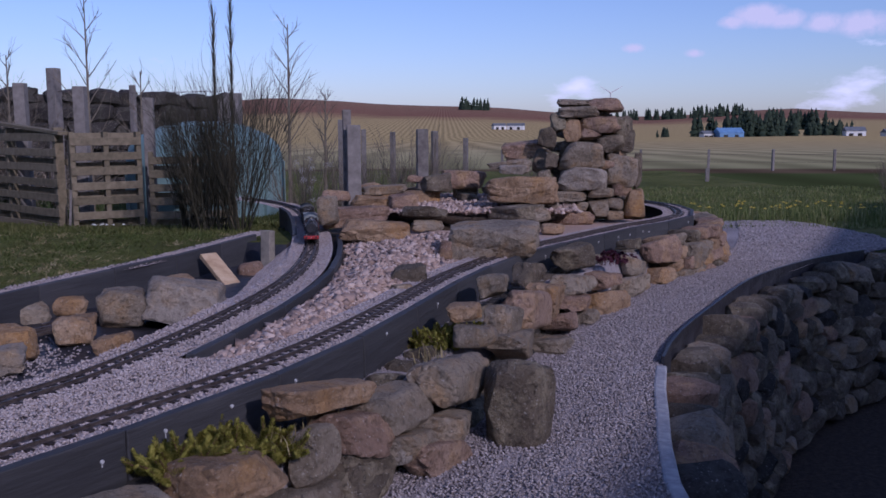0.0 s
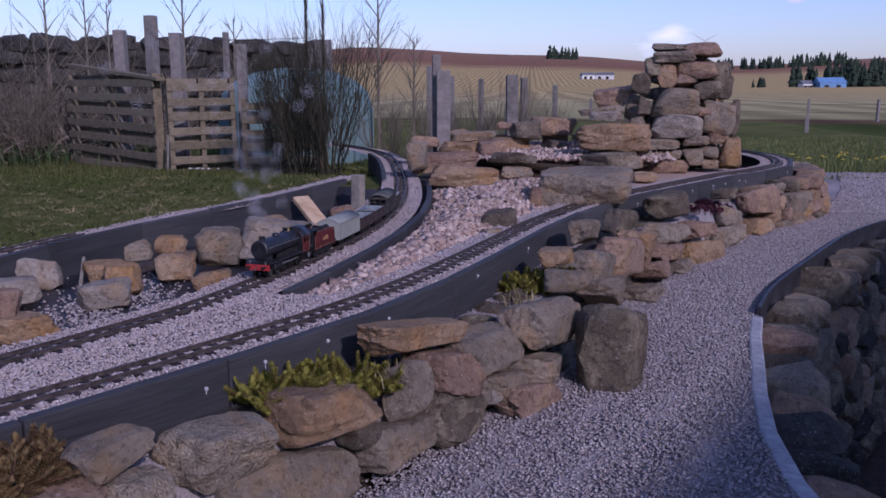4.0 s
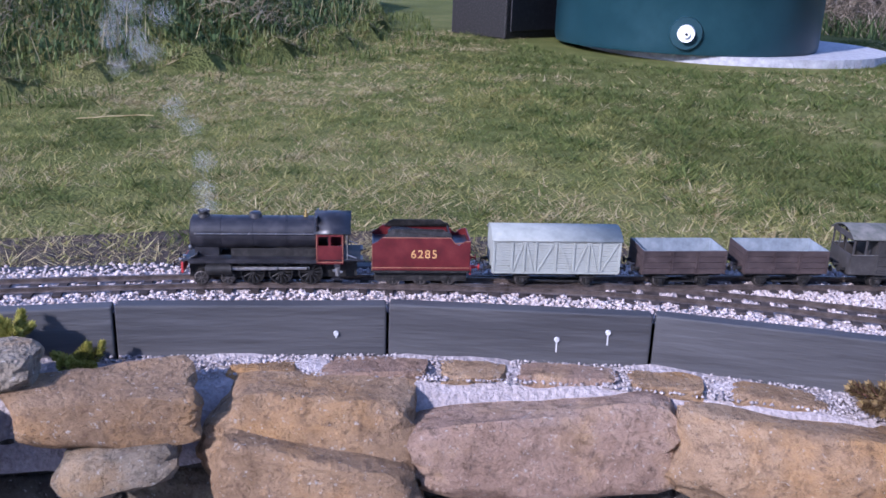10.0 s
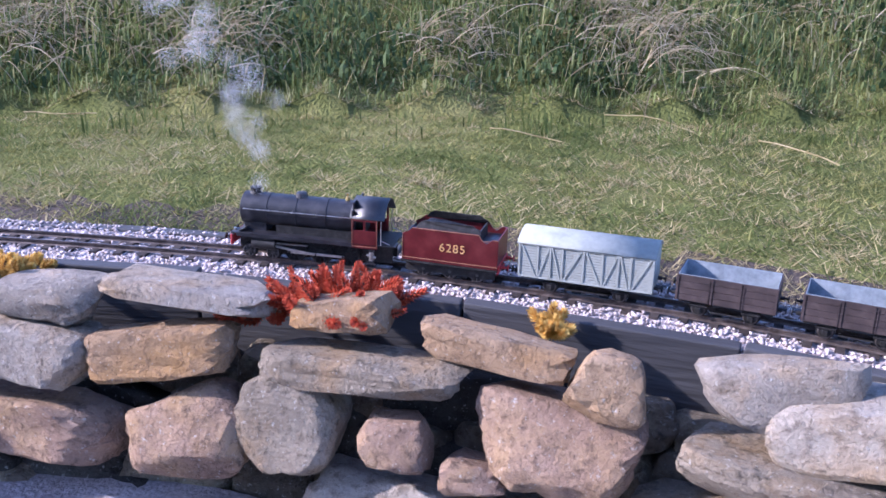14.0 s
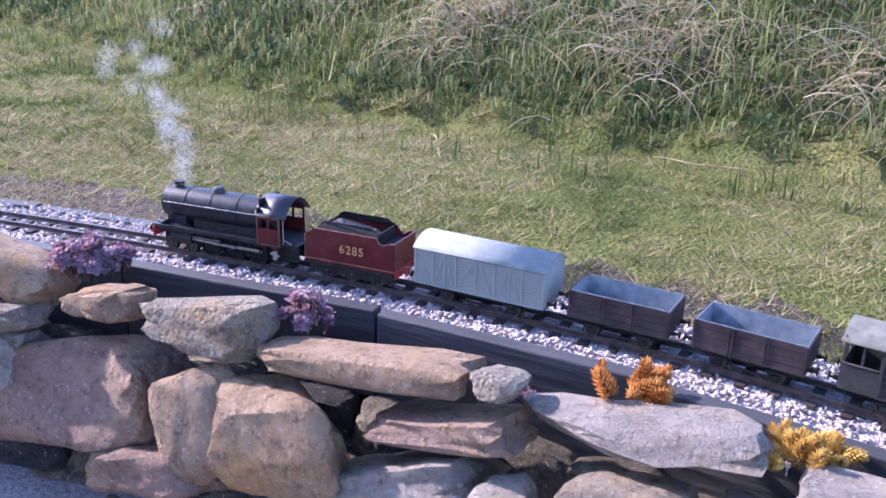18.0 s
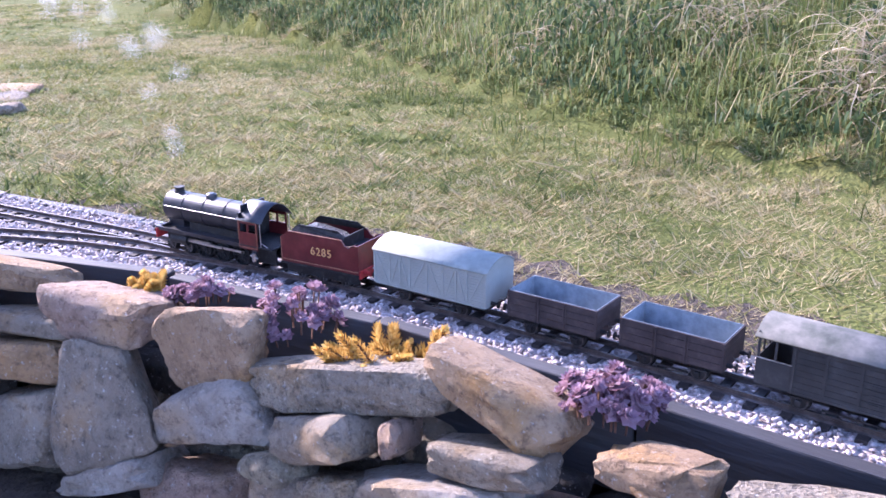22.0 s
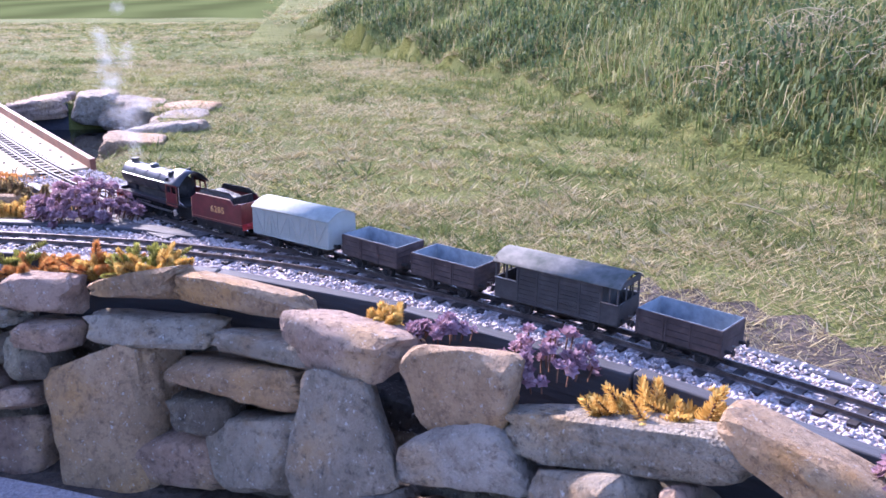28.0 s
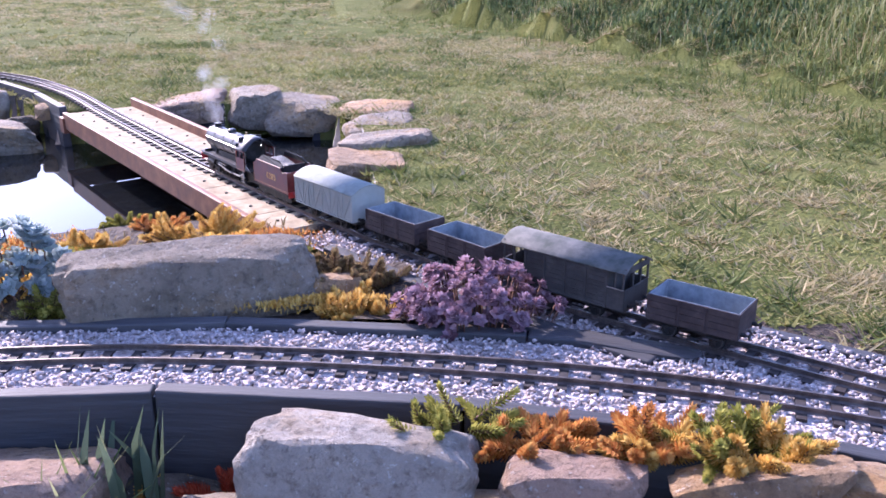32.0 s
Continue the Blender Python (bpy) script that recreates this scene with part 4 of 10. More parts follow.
wall_stone(12.03, 0.265, 0.24, 0.090, "t", 5, 0.160, 0.12, 0.07, -0.08)
wall_stone(12.23, 0.330, 0.19, 0.079, "w", -1, 0.128, 0.11, 0.10, -0.09)
wall_stone(12.25, 0.120, 0.29, 0.110, "p", -3, 0.158, 0.17, -0.03, 0.15)
wall_stone(12.27, 0.248, 0.23, 0.111, "w", -10, 0.163, 0.12, 0.29, -0.25)
wall_stone(12.44, 0.155, 0.15, 0.109, "g", 13, 0.187, 0.11, 0.02, -0.00)
wall_stone(12.50, 0.243, 0.18, 0.122, "g", 8, 0.174, 0.10, 0.04, -0.05)
wall_stone(12.52, 0.340, 0.32, 0.054, "w", 8, 0.118, 0.12, -0.01, 0.07)
wall_stone(12.66, 0.213, 0.09, 0.101, "w", 9, 0.199, 0.10, -0.13, -0.19)
wall_stone(12.70, 0.351, 0.06, 0.049, "c", -2, 0.127, 0.09, 0.40, 0.08)
wall_stone(12.77, 0.280, 0.22, 0.049, "p", 10, 0.139, 0.12, -0.08, -0.14)
wall_stone(12.83, 0.181, 0.28, 0.082, "w", 15, 0.150, 0.17, -0.06, -0.14)
wall_stone(12.91, 0.329, 0.33, 0.049, "t", 5, 0.127, 0.12, 0.07, -0.17)
wall_stone(13.03, 0.216, 0.23, 0.162, "t", 8, 0.182, 0.12, -0.03, 0.05)
wall_stone(13.17, 0.213, 0.15, 0.174, "t", 2, 0.196, 0.09, 0.35, -0.16)
wall_stone(13.19, 0.338, 0.21, 0.081, "c", 3, 0.124, 0.12, 0.09, -0.13)
wall_stone(13.26, 0.106, 0.24, 0.104, "p", 12, 0.179, 0.17, -0.10, -0.02)
wall_stone(13.36, 0.344, 0.12, 0.057, "t", 9, 0.129, 0.09, 0.12, -0.06)
wall_stone(13.38, 0.345, 0.13, 0.049, "t", 8, 0.131, 0.09, 0.15, -0.03)
wall_stone(13.46, 0.178, 0.43, 0.183, "p", 12, 0.152, 0.17, -0.06, -0.05)
wall_stone(13.58, 0.296, 0.18, 0.049, "g", 7, 0.159, 0.10, 0.02, 0.04)
wall_stone(13.73, 0.278, 0.04, 0.055, "p", 18, 0.153, 0.09, -0.10, -0.03)
wall_stone(13.84, 0.313, 0.37, 0.080, "c", 11, 0.118, 0.12, 0.03, 0.07)
wall_stone(13.86, 0.243, 0.18, 0.080, "g", 18, 0.167, 0.13, -0.12, -0.03)
wall_stone(13.94, 0.180, 0.11, 0.055, "d", 21, 0.193, 0.10, -0.03, -0.00)
wall_stone(14.10, 0.207, 0.24, 0.122, "w", 21, 0.145, 0.17, -0.31, -0.31)
wall_stone(14.12, 0.315, 0.21, 0.137, "t", 11, 0.142, 0.11, 0.12, 0.02)
wall_stone(14.31, 0.066, 0.24, 0.055, "w", 23, 0.184, 0.17, -0.08, -0.38)
wall_stone(14.32, 0.191, 0.21, 0.237, "g", 13, 0.189, 0.11, -0.22, 0.02)
wall_stone(14.35, 0.323, 0.23, 0.104, "p", 5, 0.136, 0.12, 0.22, 0.16)
wall_stone(14.51, 0.294, 0.26, 0.055, "g", 1, 0.134, 0.12, -0.09, 0.09)
wall_stone(14.52, 0.112, 0.24, 0.170, "g", 7, 0.163, 0.17, 0.31, 0.16)
wall_stone(14.59, 0.227, 0.33, 0.068, "t", 2, 0.145, 0.17, -0.00, -0.14)
wall_stone(14.62, 0.357, 0.30, 0.055, "t", -1, 0.098, 0.12, 0.01, 0.05)
wall_stone(14.66, 0.158, 0.14, 0.085, "d", 9, 0.192, 0.10, 0.25, 0.00)
wall_stone(14.74, 0.045, 0.23, 0.132, "p", 12, 0.168, 0.16, -0.24, -0.10)
wall_stone(14.82, 0.276, 0.29, 0.066, "g", 5, 0.137, 0.12, 0.15, 0.20)
wall_stone(14.86, 0.353, 0.19, 0.055, "t", 10, 0.113, 0.10, 0.16, -0.30)
wall_stone(14.89, 0.095, 0.25, 0.330, "t", 4, 0.165, 0.17, 0.26, -0.00)
wall_stone(15.04, 0.260, 0.12, 0.059, "p", 2, 0.182, 0.09, 0.00, -0.13)
wall_stone(15.08, 0.325, 0.17, 0.078, "p", 0, 0.128, 0.09, 0.05, -0.03)
wall_stone(15.08, 0.208, 0.12, 0.087, "d", 1, 0.179, 0.10, 0.10, 0.09)
wall_stone(15.11, 0.022, 0.14, 0.148, "p", 9, 0.210, 0.10, -0.01, 0.13)
wall_stone(15.27, 0.196, 0.24, 0.066, "g", 9, 0.153, 0.17, 0.07, -0.09)
wall_stone(15.28, 0.120, 0.20, 0.070, "p", 6, 0.160, 0.16, 0.02, -0.1)
wall_stone(15.12, 0.130, 0.11, 0.055, "p", 11, 0.201, 0.10, 0.03, 0.01)
wall_stone(13.60, 0.364, 0.23, 0.067, "t", -16, 0.110, 0.12, -0.01, -0.13)
wall_stone(13.65, 0.193, 0.26, 0.125, "w", 11, 0.166, 0.17, 0.19, 0.02)
wall_stone(13.83, 0.143, 0.16, 0.105, "c", 19, 0.181, 0.12, 0.00, -0.05)
wall_stone(13.93, 0.136, 0.11, 0.129, "g", 12, 0.195, 0.10, 0.17, -0.11)
wall_stone(14.14, 0.059, 0.23, 0.133, "p", 14, 0.173, 0.17, -0.18, -0.03)
wall_stone(15.28, 0.257, 0.31, 0.049, "g", 6, 0.136, 0.17, 0.08, -0.01)
wall_stone(15.35, 0.323, 0.30, 0.122, "w", 2, 0.119, 0.12, 0.05, 0.16)
wall_stone(15.40, 0.105, 0.16, 0.050, "g", 7, 0.183, 0.12, -0.06, -0.13)
wall_stone(15.43, 0.191, 0.17, 0.063, "g", 7, 0.179, 0.13, 0.15, -0.06)
wall_stone(15.52, 0.249, 0.12, 0.101, "g", 4, 0.169, 0.09, 0.00, 0.16)
# broad blocks whose tops are level with the kerb's foot, and flat pieces paving the gap behind them
wall_stone(9.10, 0.170, 0.44, 0.155, "t", 0, 0.108, 0.20, -0.05, 0.03)
wall_stone(9.53, 0.168, 0.43, 0.150, "p", 2, 0.112, 0.20, -0.08, 0.0)
wall_stone(9.89, 0.185, 0.34, 0.140, "t", -2, 0.105, 0.20, -0.06, -0.1)
for _s, _w, _tint in ((9.33, 0.12, "t"), (9.49, 0.17, "p"), (9.64, 0.11, "t"), (9.80, 0.18, "p"), (9.16, 0.15, "t"), (9.98, 0.12, "t")):
    wall_stone(_s, 0.236, _w, 0.032, _tint, 0, 0.045, 0.075)
stone(wall, 0.225, 2.62, 0.125, 0.24, 0.29, 0.20, "d", 66, 3)
# deeper stones that close the gaps, toned dark as painted gap shade, and the far and near ends of the wall
fill = random.Random(5)


def wall_foot(s):
    """How far the wall's foot stands out from the kerb."""
    return float(np.interp(s, [3.2, 3.5, 4.1, 5.4, 6.35, 6.7, 7.0], [0.27, 0.27, 0.39, 0.42, 0.44, 0.33, 0.26]))


# dark and near-black tints put the shade between stones into their colour
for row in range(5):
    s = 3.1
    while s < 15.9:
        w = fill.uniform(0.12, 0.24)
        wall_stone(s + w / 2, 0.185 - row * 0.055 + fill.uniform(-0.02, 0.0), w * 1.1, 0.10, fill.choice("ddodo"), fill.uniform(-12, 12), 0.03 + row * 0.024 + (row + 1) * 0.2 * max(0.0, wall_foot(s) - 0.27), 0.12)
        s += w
for row in range(4):
    s = 0.2
    while s < 3.1:
        w = fill.uniform(0.13, 0.26)
        wall_stone(s + w / 2, 0.235 - row * 0.075, w * 1.04, 0.095, fill.choice("tttgpd"), fill.uniform(-8, 8), 0.10 + row * 0.02, 0.2)
        s += w
    s = 15.7
    while s < WALL_LEN[-1]:
        w = fill.uniform(0.16, 0.3)
        wall_stone(s + w / 2, 0.25 - row * 0.09, w * 1.04, 0.11, fill.choice("tgpd"), fill.uniform(-8, 8), 0.10 + row * 0.02, 0.2)
        s += w

# ---- train: each vehicle's front lies at its origin, rails at z 0, forward along +x ----
M_BLACK = mat("black enamel", [(0.006, 0.006, 0.008), (0.012, 0.012, 0.015), (0.030, 0.028, 0.032)], 55, 0.42, bump=0.08, bump_scale=120, spec=0.5, dist=0.001)
M_SOOT = mat("sooty black metal", [(0.008, 0.008, 0.008), (0.018, 0.017, 0.016), (0.045, 0.042, 0.04)], 90, 0.6, 0.2, bump=0.15, bump_scale=200, dist=0.001)
M_MAROON = mat("maroon enamel", [(0.055, 0.007, 0.008), (0.085, 0.010, 0.011), (0.12, 0.020, 0.019)], 45, 0.35, bump=0.05, bump_scale=150, spec=0.5, dist=0.001)
M_RED = mat("red buffer beam paint", [(0.22, 0.02, 0.02), (0.32, 0.03, 0.03), (0.36, 0.05, 0.05)], 60, 0.5, bump=0.05)
M_STEEL = mat("bright steel", [(0.30, 0.29, 0.27), (0.48, 0.46, 0.43), (0.6, 0.58, 0.55)], 120, 0.32, 0.9, bump=0.05)
M_DULL = mat("dull dark steel", [(0.04, 0.036, 0.033), (0.085, 0.076, 0.07), (0.15, 0.135, 0.125)], 120, 0.5, 0.6, bump=0.05)
M_BRASS = mat("brass", [(0.4, 0.28, 0.10), (0.55, 0.40, 0.16), (0.6, 0.45, 0.2)], 120, 0.3, 0.9, bump=0.0)
M_GOLD = mat("straw yellow lettering", [(0.40, 0.22, 0.08), (0.50, 0.29, 0.11), (0.56, 0.35, 0.15)], 90, 0.5, bump=0.0)
M_LINE = mat("faded tan lining", [(0.20, 0.09, 0.05), (0.27, 0.13, 0.075), (0.33, 0.17, 0.10)], 90, 0.5, bump=0.0)
M_VAN = mat("pale grey van paint", [(0.21, 0.225, 0.20), (0.26, 0.275, 0.245), (0.31, 0.325, 0.295)], 45, 0.75, bump=0.1, bump_scale=300, big=8, dist=0.0006)
M_VANROOF = mat("pale grey van roof", [(0.17, 0.185, 0.17), (0.22, 0.235, 0.215), (0.27, 0.285, 0.26)], 35, 0.88, spec=0.12, bump=0.1, bump_scale=200, dist=0.0006)
M_WAGON = mat("weathered brown wagon planks", [(0.018, 0.013, 0.013), (0.045, 0.032, 0.030), (0.10, 0.075, 0.068)], 70, 0.75, bump=0.3, bump_scale=160, big=14, dist=0.001)
M_INSIDE = mat("blue grey wagon lining", [(0.13, 0.15, 0.17), (0.19, 0.22, 0.24), (0.26, 0.29, 0.31)], 60, 0.7, bump=0.15, bump_scale=160, dist=0.001)
M_BRAKE = mat("dark worn brake van", [(0.016, 0.015, 0.014), (0.038, 0.035, 0.033), (0.085, 0.078, 0.072)], 60, 0.75, bump=0.3, bump_scale=150, big=12, dist=0.001)
M_BRAKEROOF = mat("streaky grey green roof", [(0.045, 0.052, 0.046), (0.09, 0.092, 0.085), (0.145, 0.138, 0.128)], 30, 0.9, spec=0.1, bump=0.2, bump_scale=120, dist=0.001)
M_COAL = mat("coal", [(0.004, 0.004, 0.004), (0.010, 0.010, 0.011), (0.03, 0.03, 0.03)], 130, 0.5, bump=1.0, bump_scale=180, dist=0.006)


def mirrored(name, build, material, parent, label=""):
    """The same part on both sides."""
    for s in (1, -1):
        part(name, build(s), material, parent, label)


def wheel(parent, x, r, thick=0.006, spokes=0, gauge=0.045, name="wheel"):
    for s in (1, -1):
        bm = bmesh.new()
        y = s * gauge / 2
        tube(bm, (0, y - s * 0.001, 0), (0, y + s * thick, 0), r, n=28)
        tube(bm, (0, y - s * 0.003, 0), (0, y - s * 0.001, 0), r + 0.0022, n=28)
        ob = part(name, bm, M_SOOT, parent)
        ob.matrix_basis = Matrix.Translation((x, 0, r))
        rim = bmesh.new()
        bmesh.ops.create_cone(rim, cap_ends=False, segments=28, radius1=r * 0.96, radius2=r * 0.80, depth=0.0006)
        bmesh.ops.rotate(rim, verts=rim.verts, matrix=Matrix.Rotation(radians(-90 * s), 3, "X"))
        bmesh.ops.translate(rim, verts=rim.verts, vec=(0, y + s * (thick + 0.0004), 0))
        tube(rim, (0, y + s * thick, 0), (0, y + s * (thick + 0.0015), 0), r * 0.22, n=12)
        for k in range(spokes):
            a = math.tau * k / spokes
            spoke = bm_tube((math.cos(a) * r * 0.2, y + s * (thick + 0.0003), math.sin(a) * r * 0.2), (math.cos(a) * r * 0.82, y + s * (thick + 0.0003), math.sin(a) * r * 0.82), 0.0009, n=5)
            part("spoke", spoke, M_DULL, ob)
        part("rim", rim, M_DULL, ob, "dull worn rim")


def buffers(parent, x, s, width=0.034, z=0.032, material=None):
    for y in (width / 2 + 0.008, -width / 2 - 0.008):
        bm = bmesh.new()
        tube(bm, (x, y, z), (x + s * 0.008, y, z), 0.0032, n=12)
        tube(bm, (x + s * 0.008, y, z), (x + s * 0.013, y, z), 0.0018, n=10)
        tube(bm, (x + s * 0.013, y, z), (x + s * 0.0145, y, z), 0.0055, n=14)
        part("buffer", bm, material or M_SOOT, parent)
    bm = bmesh.new()
    tube(bm, (x, 0, z), (x + s * 0.008, 0, z + 0.001), 0.0014, n=8)
    for k in range(3):
        r = bmesh.ops.create_cone(bm, cap_ends=False, segments=10, radius1=0.0035, radius2=0.0035, depth=0.0016)
        bmesh.ops.transform(bm, matrix=Matrix.Translation((x + s * (0.010 + 0.005 * k), 0, z - 0.004 * k)) @ Matrix.Rotation(radians(90), 4, "X" if k % 2 else "Y"), verts=r["verts"])
    part("coupling_chain", bm, M_STEEL, parent, "three-link steel coupling chain")


def arc_roof(x0, x1, half, z_eave, z_top, thick=0.002, n=14, over=0.0):
    """A curved roof shell along x."""
    bm = bmesh.new()
    rows = []
    for k in range(n + 1):
        u = -1 + 2 * k / n
        y = u * (half + over)
        z = z_eave + (z_top - z_eave) * (1 - u * u)
        rows.append([bm.verts.new((x, y, z + dz)) for x in (x0, x1) for dz in (0, -thick)])
    for a, b in zip(rows, rows[1:]):
        bm.faces.new((a[0], a[2], b[2], b[0]))
        bm.faces.new((a[1], b[1], b[3], a[3]))
        bm.faces.new((a[0], b[0], b[1], a[1]))
        bm.faces.new((a[2], a[3], b[3], b[2]))
    for r in (rows[0], rows[-1]):
        bm.faces.new((r[0], r[1], r[3], r[2]))
    bmesh.ops.recalc_face_normals(bm, faces=bm.faces)
    return bm


def end_panel(x, half, z0, z_eave, z_top, thick=0.002, n=14):
    bm = bmesh.new()
    ring = [(-half, z0), (half, z0)] + [(half * (1 - 2 * k / n), z_eave + (z_top - z_eave) * (1 - (1 - 2 * k / n) ** 2)) for k in range(n + 1)]
    a = [bm.verts.new((x - thick / 2, y, z)) for y, z in ring]
    b = [bm.verts.new((x + thick / 2, y, z)) for y, z in ring]
    bm.faces.new(a)
    bm.faces.new(b[::-1])
    for i in range(len(ring)):
        j = (i + 1) % len(ring)
        bm.faces.new((a[i], b[i], b[j], a[j]))
    bmesh.ops.recalc_face_normals(bm, faces=bm.faces)
    return bm


def lettering(text, size, m, parent, material, label):
    cu = bpy.data.curves.new("number", "FONT")
    cu.body, cu.size, cu.align_x, cu.align_y, cu.extrude, cu.space_character = text, size, "CENTER", "CENTER", 0.0004, 1.15
    tmp = new("number", cu)
    dg = bpy.context.evaluated_depsgraph_get()
    me = bpy.data.meshes.new_from_object(tmp.evaluated_get(dg))
    bpy.data.objects.remove(tmp)
    me.materials.clear()
    me.materials.append(material)
    return put("number", me, parent, label, m)


def axle_guards(parent, xs, width):
    for x in xs:
        for s in (1, -1):
            bm = bmesh.new()
            y = s * width / 2
            box(bm, x - 0.009, x + 0.009, min(y, y + s * 0.0015), max(y, y + s * 0.0015), 0.012, 0.026)
            box(bm, x - 0.004, x + 0.004, min(y, y + s * 0.005), max(y, y + s * 0.005), 0.008, 0.016, 0.001)
            box(bm, x - 0.014, x + 0.014, min(y + s * 0.001, y + s * 0.004), max(y + s * 0.001, y + s * 0.004), 0.017, 0.020, 0.0005)
            part("axle_guard", bm, M_SOOT, parent)


def underframe(t, length, width=0.066):
    part("underframe", bm_box(-length + 0.004, -0.004, -width / 2 + 0.004, width / 2 - 0.004, 0.020, 0.027), M_SOOT, t)
    xs = (-0.24 * length, -0.76 * length)
    for x in xs:
        wheel(t, x, 0.0115)
    axle_guards(t, xs, 0.062)
    bm = bmesh.new()
    box(bm, -length * 0.68, -length * 0.36, 0.033, 0.0345, 0.010, 0.0125)
    part("brake_lever", bm, M_SOOT, t)
    buffers(t, -0.001, 1)
    buffers(t, -length + 0.001, -1)


def open_wagon(length=0.15, label=""):
    t = thing("open_wagon", label or "small open goods wagon of dark weathered planks, empty, on the track", "wagon", "goods wagons")
    w, z0, z1 = 0.078, 0.026, 0.068
    for s in (1, -1):
        bm = bmesh.new()
        for k in range(4):
            a, b = z0 + (z1 - z0) * k / 4, z0 + (z1 - z0) * (k + 1) / 4
            box(bm, -length, 0, min(s * w / 2, s * (w / 2 - 0.002)), max(s * w / 2, s * (w / 2 - 0.002)), a + 0.0003, b - 0.0003, 0.0003)
        for x in (-length * 0.36, -length * 0.64, -length * 0.985, -length * 0.015):
            box(bm, x - 0.0014, x + 0.0014, min(s * w / 2, s * (w / 2 + 0.0012)), max(s * w / 2, s * (w / 2 + 0.0012)), z0, z1 - 0.001)
        for x in (-length * 0.33, -length * 0.67):
            box(bm, x - 0.0008, x + 0.0008, min(s * w / 2, s * (w / 2 + 0.001)), max(s * w / 2, s * (w / 2 + 0.001)), z0, z1 - 0.004)
        part("side", bm, M_WAGON, t)
        part("lining", bm_box(-length + 0.002, -0.002, min(s * (w / 2 - 0.0022), s * (w / 2 - 0.003)), max(s * (w / 2 - 0.0022), s * (w / 2 - 0.003)), z0 + 0.002, z1 + 0.0004), M_INSIDE, t, "blue-grey inner lining")
    for x0, x1, l0, l1 in ((-0.002, 0.0, -0.003, -0.0022), (-length, -length + 0.002, -length + 0.0022, -length + 0.003)):
        bm = bmesh.new()
        for k in range(4):
            a, b = z0 + (z1 - z0) * k / 4, z0 + (z1 - z0) * (k + 1) / 4
            box(bm, x0, x1, -w / 2 + 0.002, w / 2 - 0.002, a + 0.0003, b - 0.0003)
        part("end", bm, M_WAGON, t)
        part("lining", bm_box(l0, l1, -w / 2 + 0.003, w / 2 - 0.003, z0 + 0.002, z1 + 0.0004), M_INSIDE, t, "blue-grey inner lining")
    part("floor", bm_box(-length + 0.003, -0.003, -w / 2 + 0.003, w / 2 - 0.003, z0, z0 + 0.003), M_INSIDE, t)
    underframe(t, length)
    return t


def goods_van(length=0.22):
    t = thing("goods_van", "pale grey planked goods van with cross-braced sides and curved roof", "wagon", "goods wagons")
    w, z0, z1, z2 = 0.082, 0.027, 0.086, 0.102
    for s in (1, -1):
        bm = bmesh.new()
        n = 13
        for k in range(n):
            a, b = z0 + (z1 - z0) * k / n, z0 + (z1 - z0) * (k + 1) / n
            part("plank", bm_box(-length + 0.002, -0.002, min(s * w / 2, s * (w / 2 - 0.002)), max(s * w / 2, s * (w / 2 - 0.002)), a + 0.00025, b - 0.00025), M_VAN, t)
        fr = bmesh.new()
        y0, y1 = min(s * w / 2, s * (w / 2 + 0.0016)), max(s * w / 2, s * (w / 2 + 0.0016))
        cols = [0.01, 0.15, 0.20, 0.255, 0.33, 0.48, 0.63, 0.645, 0.72, 0.775, 0.83, 0.85, 0.99]
        for u in (0.01, 0.15, 0.245, 0.335, 0.49, 0.63, 0.745, 0.835, 0.99):
            x = -length * u
            box(fr, x - 0.0016, x + 0.0016, y0, y1, z0 + 0.001, z1 - 0.001)
        box(fr, -length + 0.002, -0.002, y0, y1, z0, z0 + 0.003)
        box(fr, -length + 0.002, -0.002, y0, y1, z1 - 0.003, z1)
        part("side_frame", fr, M_VAN, t)
        for a, b in ((0.025, 0.135), (0.235, 0.16), (0.255, 0.32), (0.475, 0.35), (0.505, 0.615), (0.735, 0.645), (0.755, 0.82), (0.975, 0.85)):
            bm = bmesh.new()
            xa, xb = -length * a, -length * b
            d = Vector((xb - xa, 0, z0 - z1 + 0.006))
            box(bm, -d.length / 2, d.length / 2, -0.0007, 0.0007, -0.0012, 0.0012)
            ob = part("diagonal_brace", bm, M_VAN, t)
            ob.matrix_basis = Matrix.Translation(((xa + xb) / 2, s * (w / 2 + 0.0007), (z0 + z1) / 2)) @ Matrix.Rotation(-math.atan2(d.z, d.x), 4, "Y")
    for x in (-0.001, -length + 0.001):
        part("end_wall", end_panel(x, w / 2 - 0.0005, z0, z1, z2 - 0.001), M_VAN, t)
    part("roof", arc_roof(-length - 0.002, 0.002, w / 2, z1, z2, over=0.002), M_VANROOF, t, "smooth pale grey curved roof", smooth=True)
    underframe(t, length)
    return t


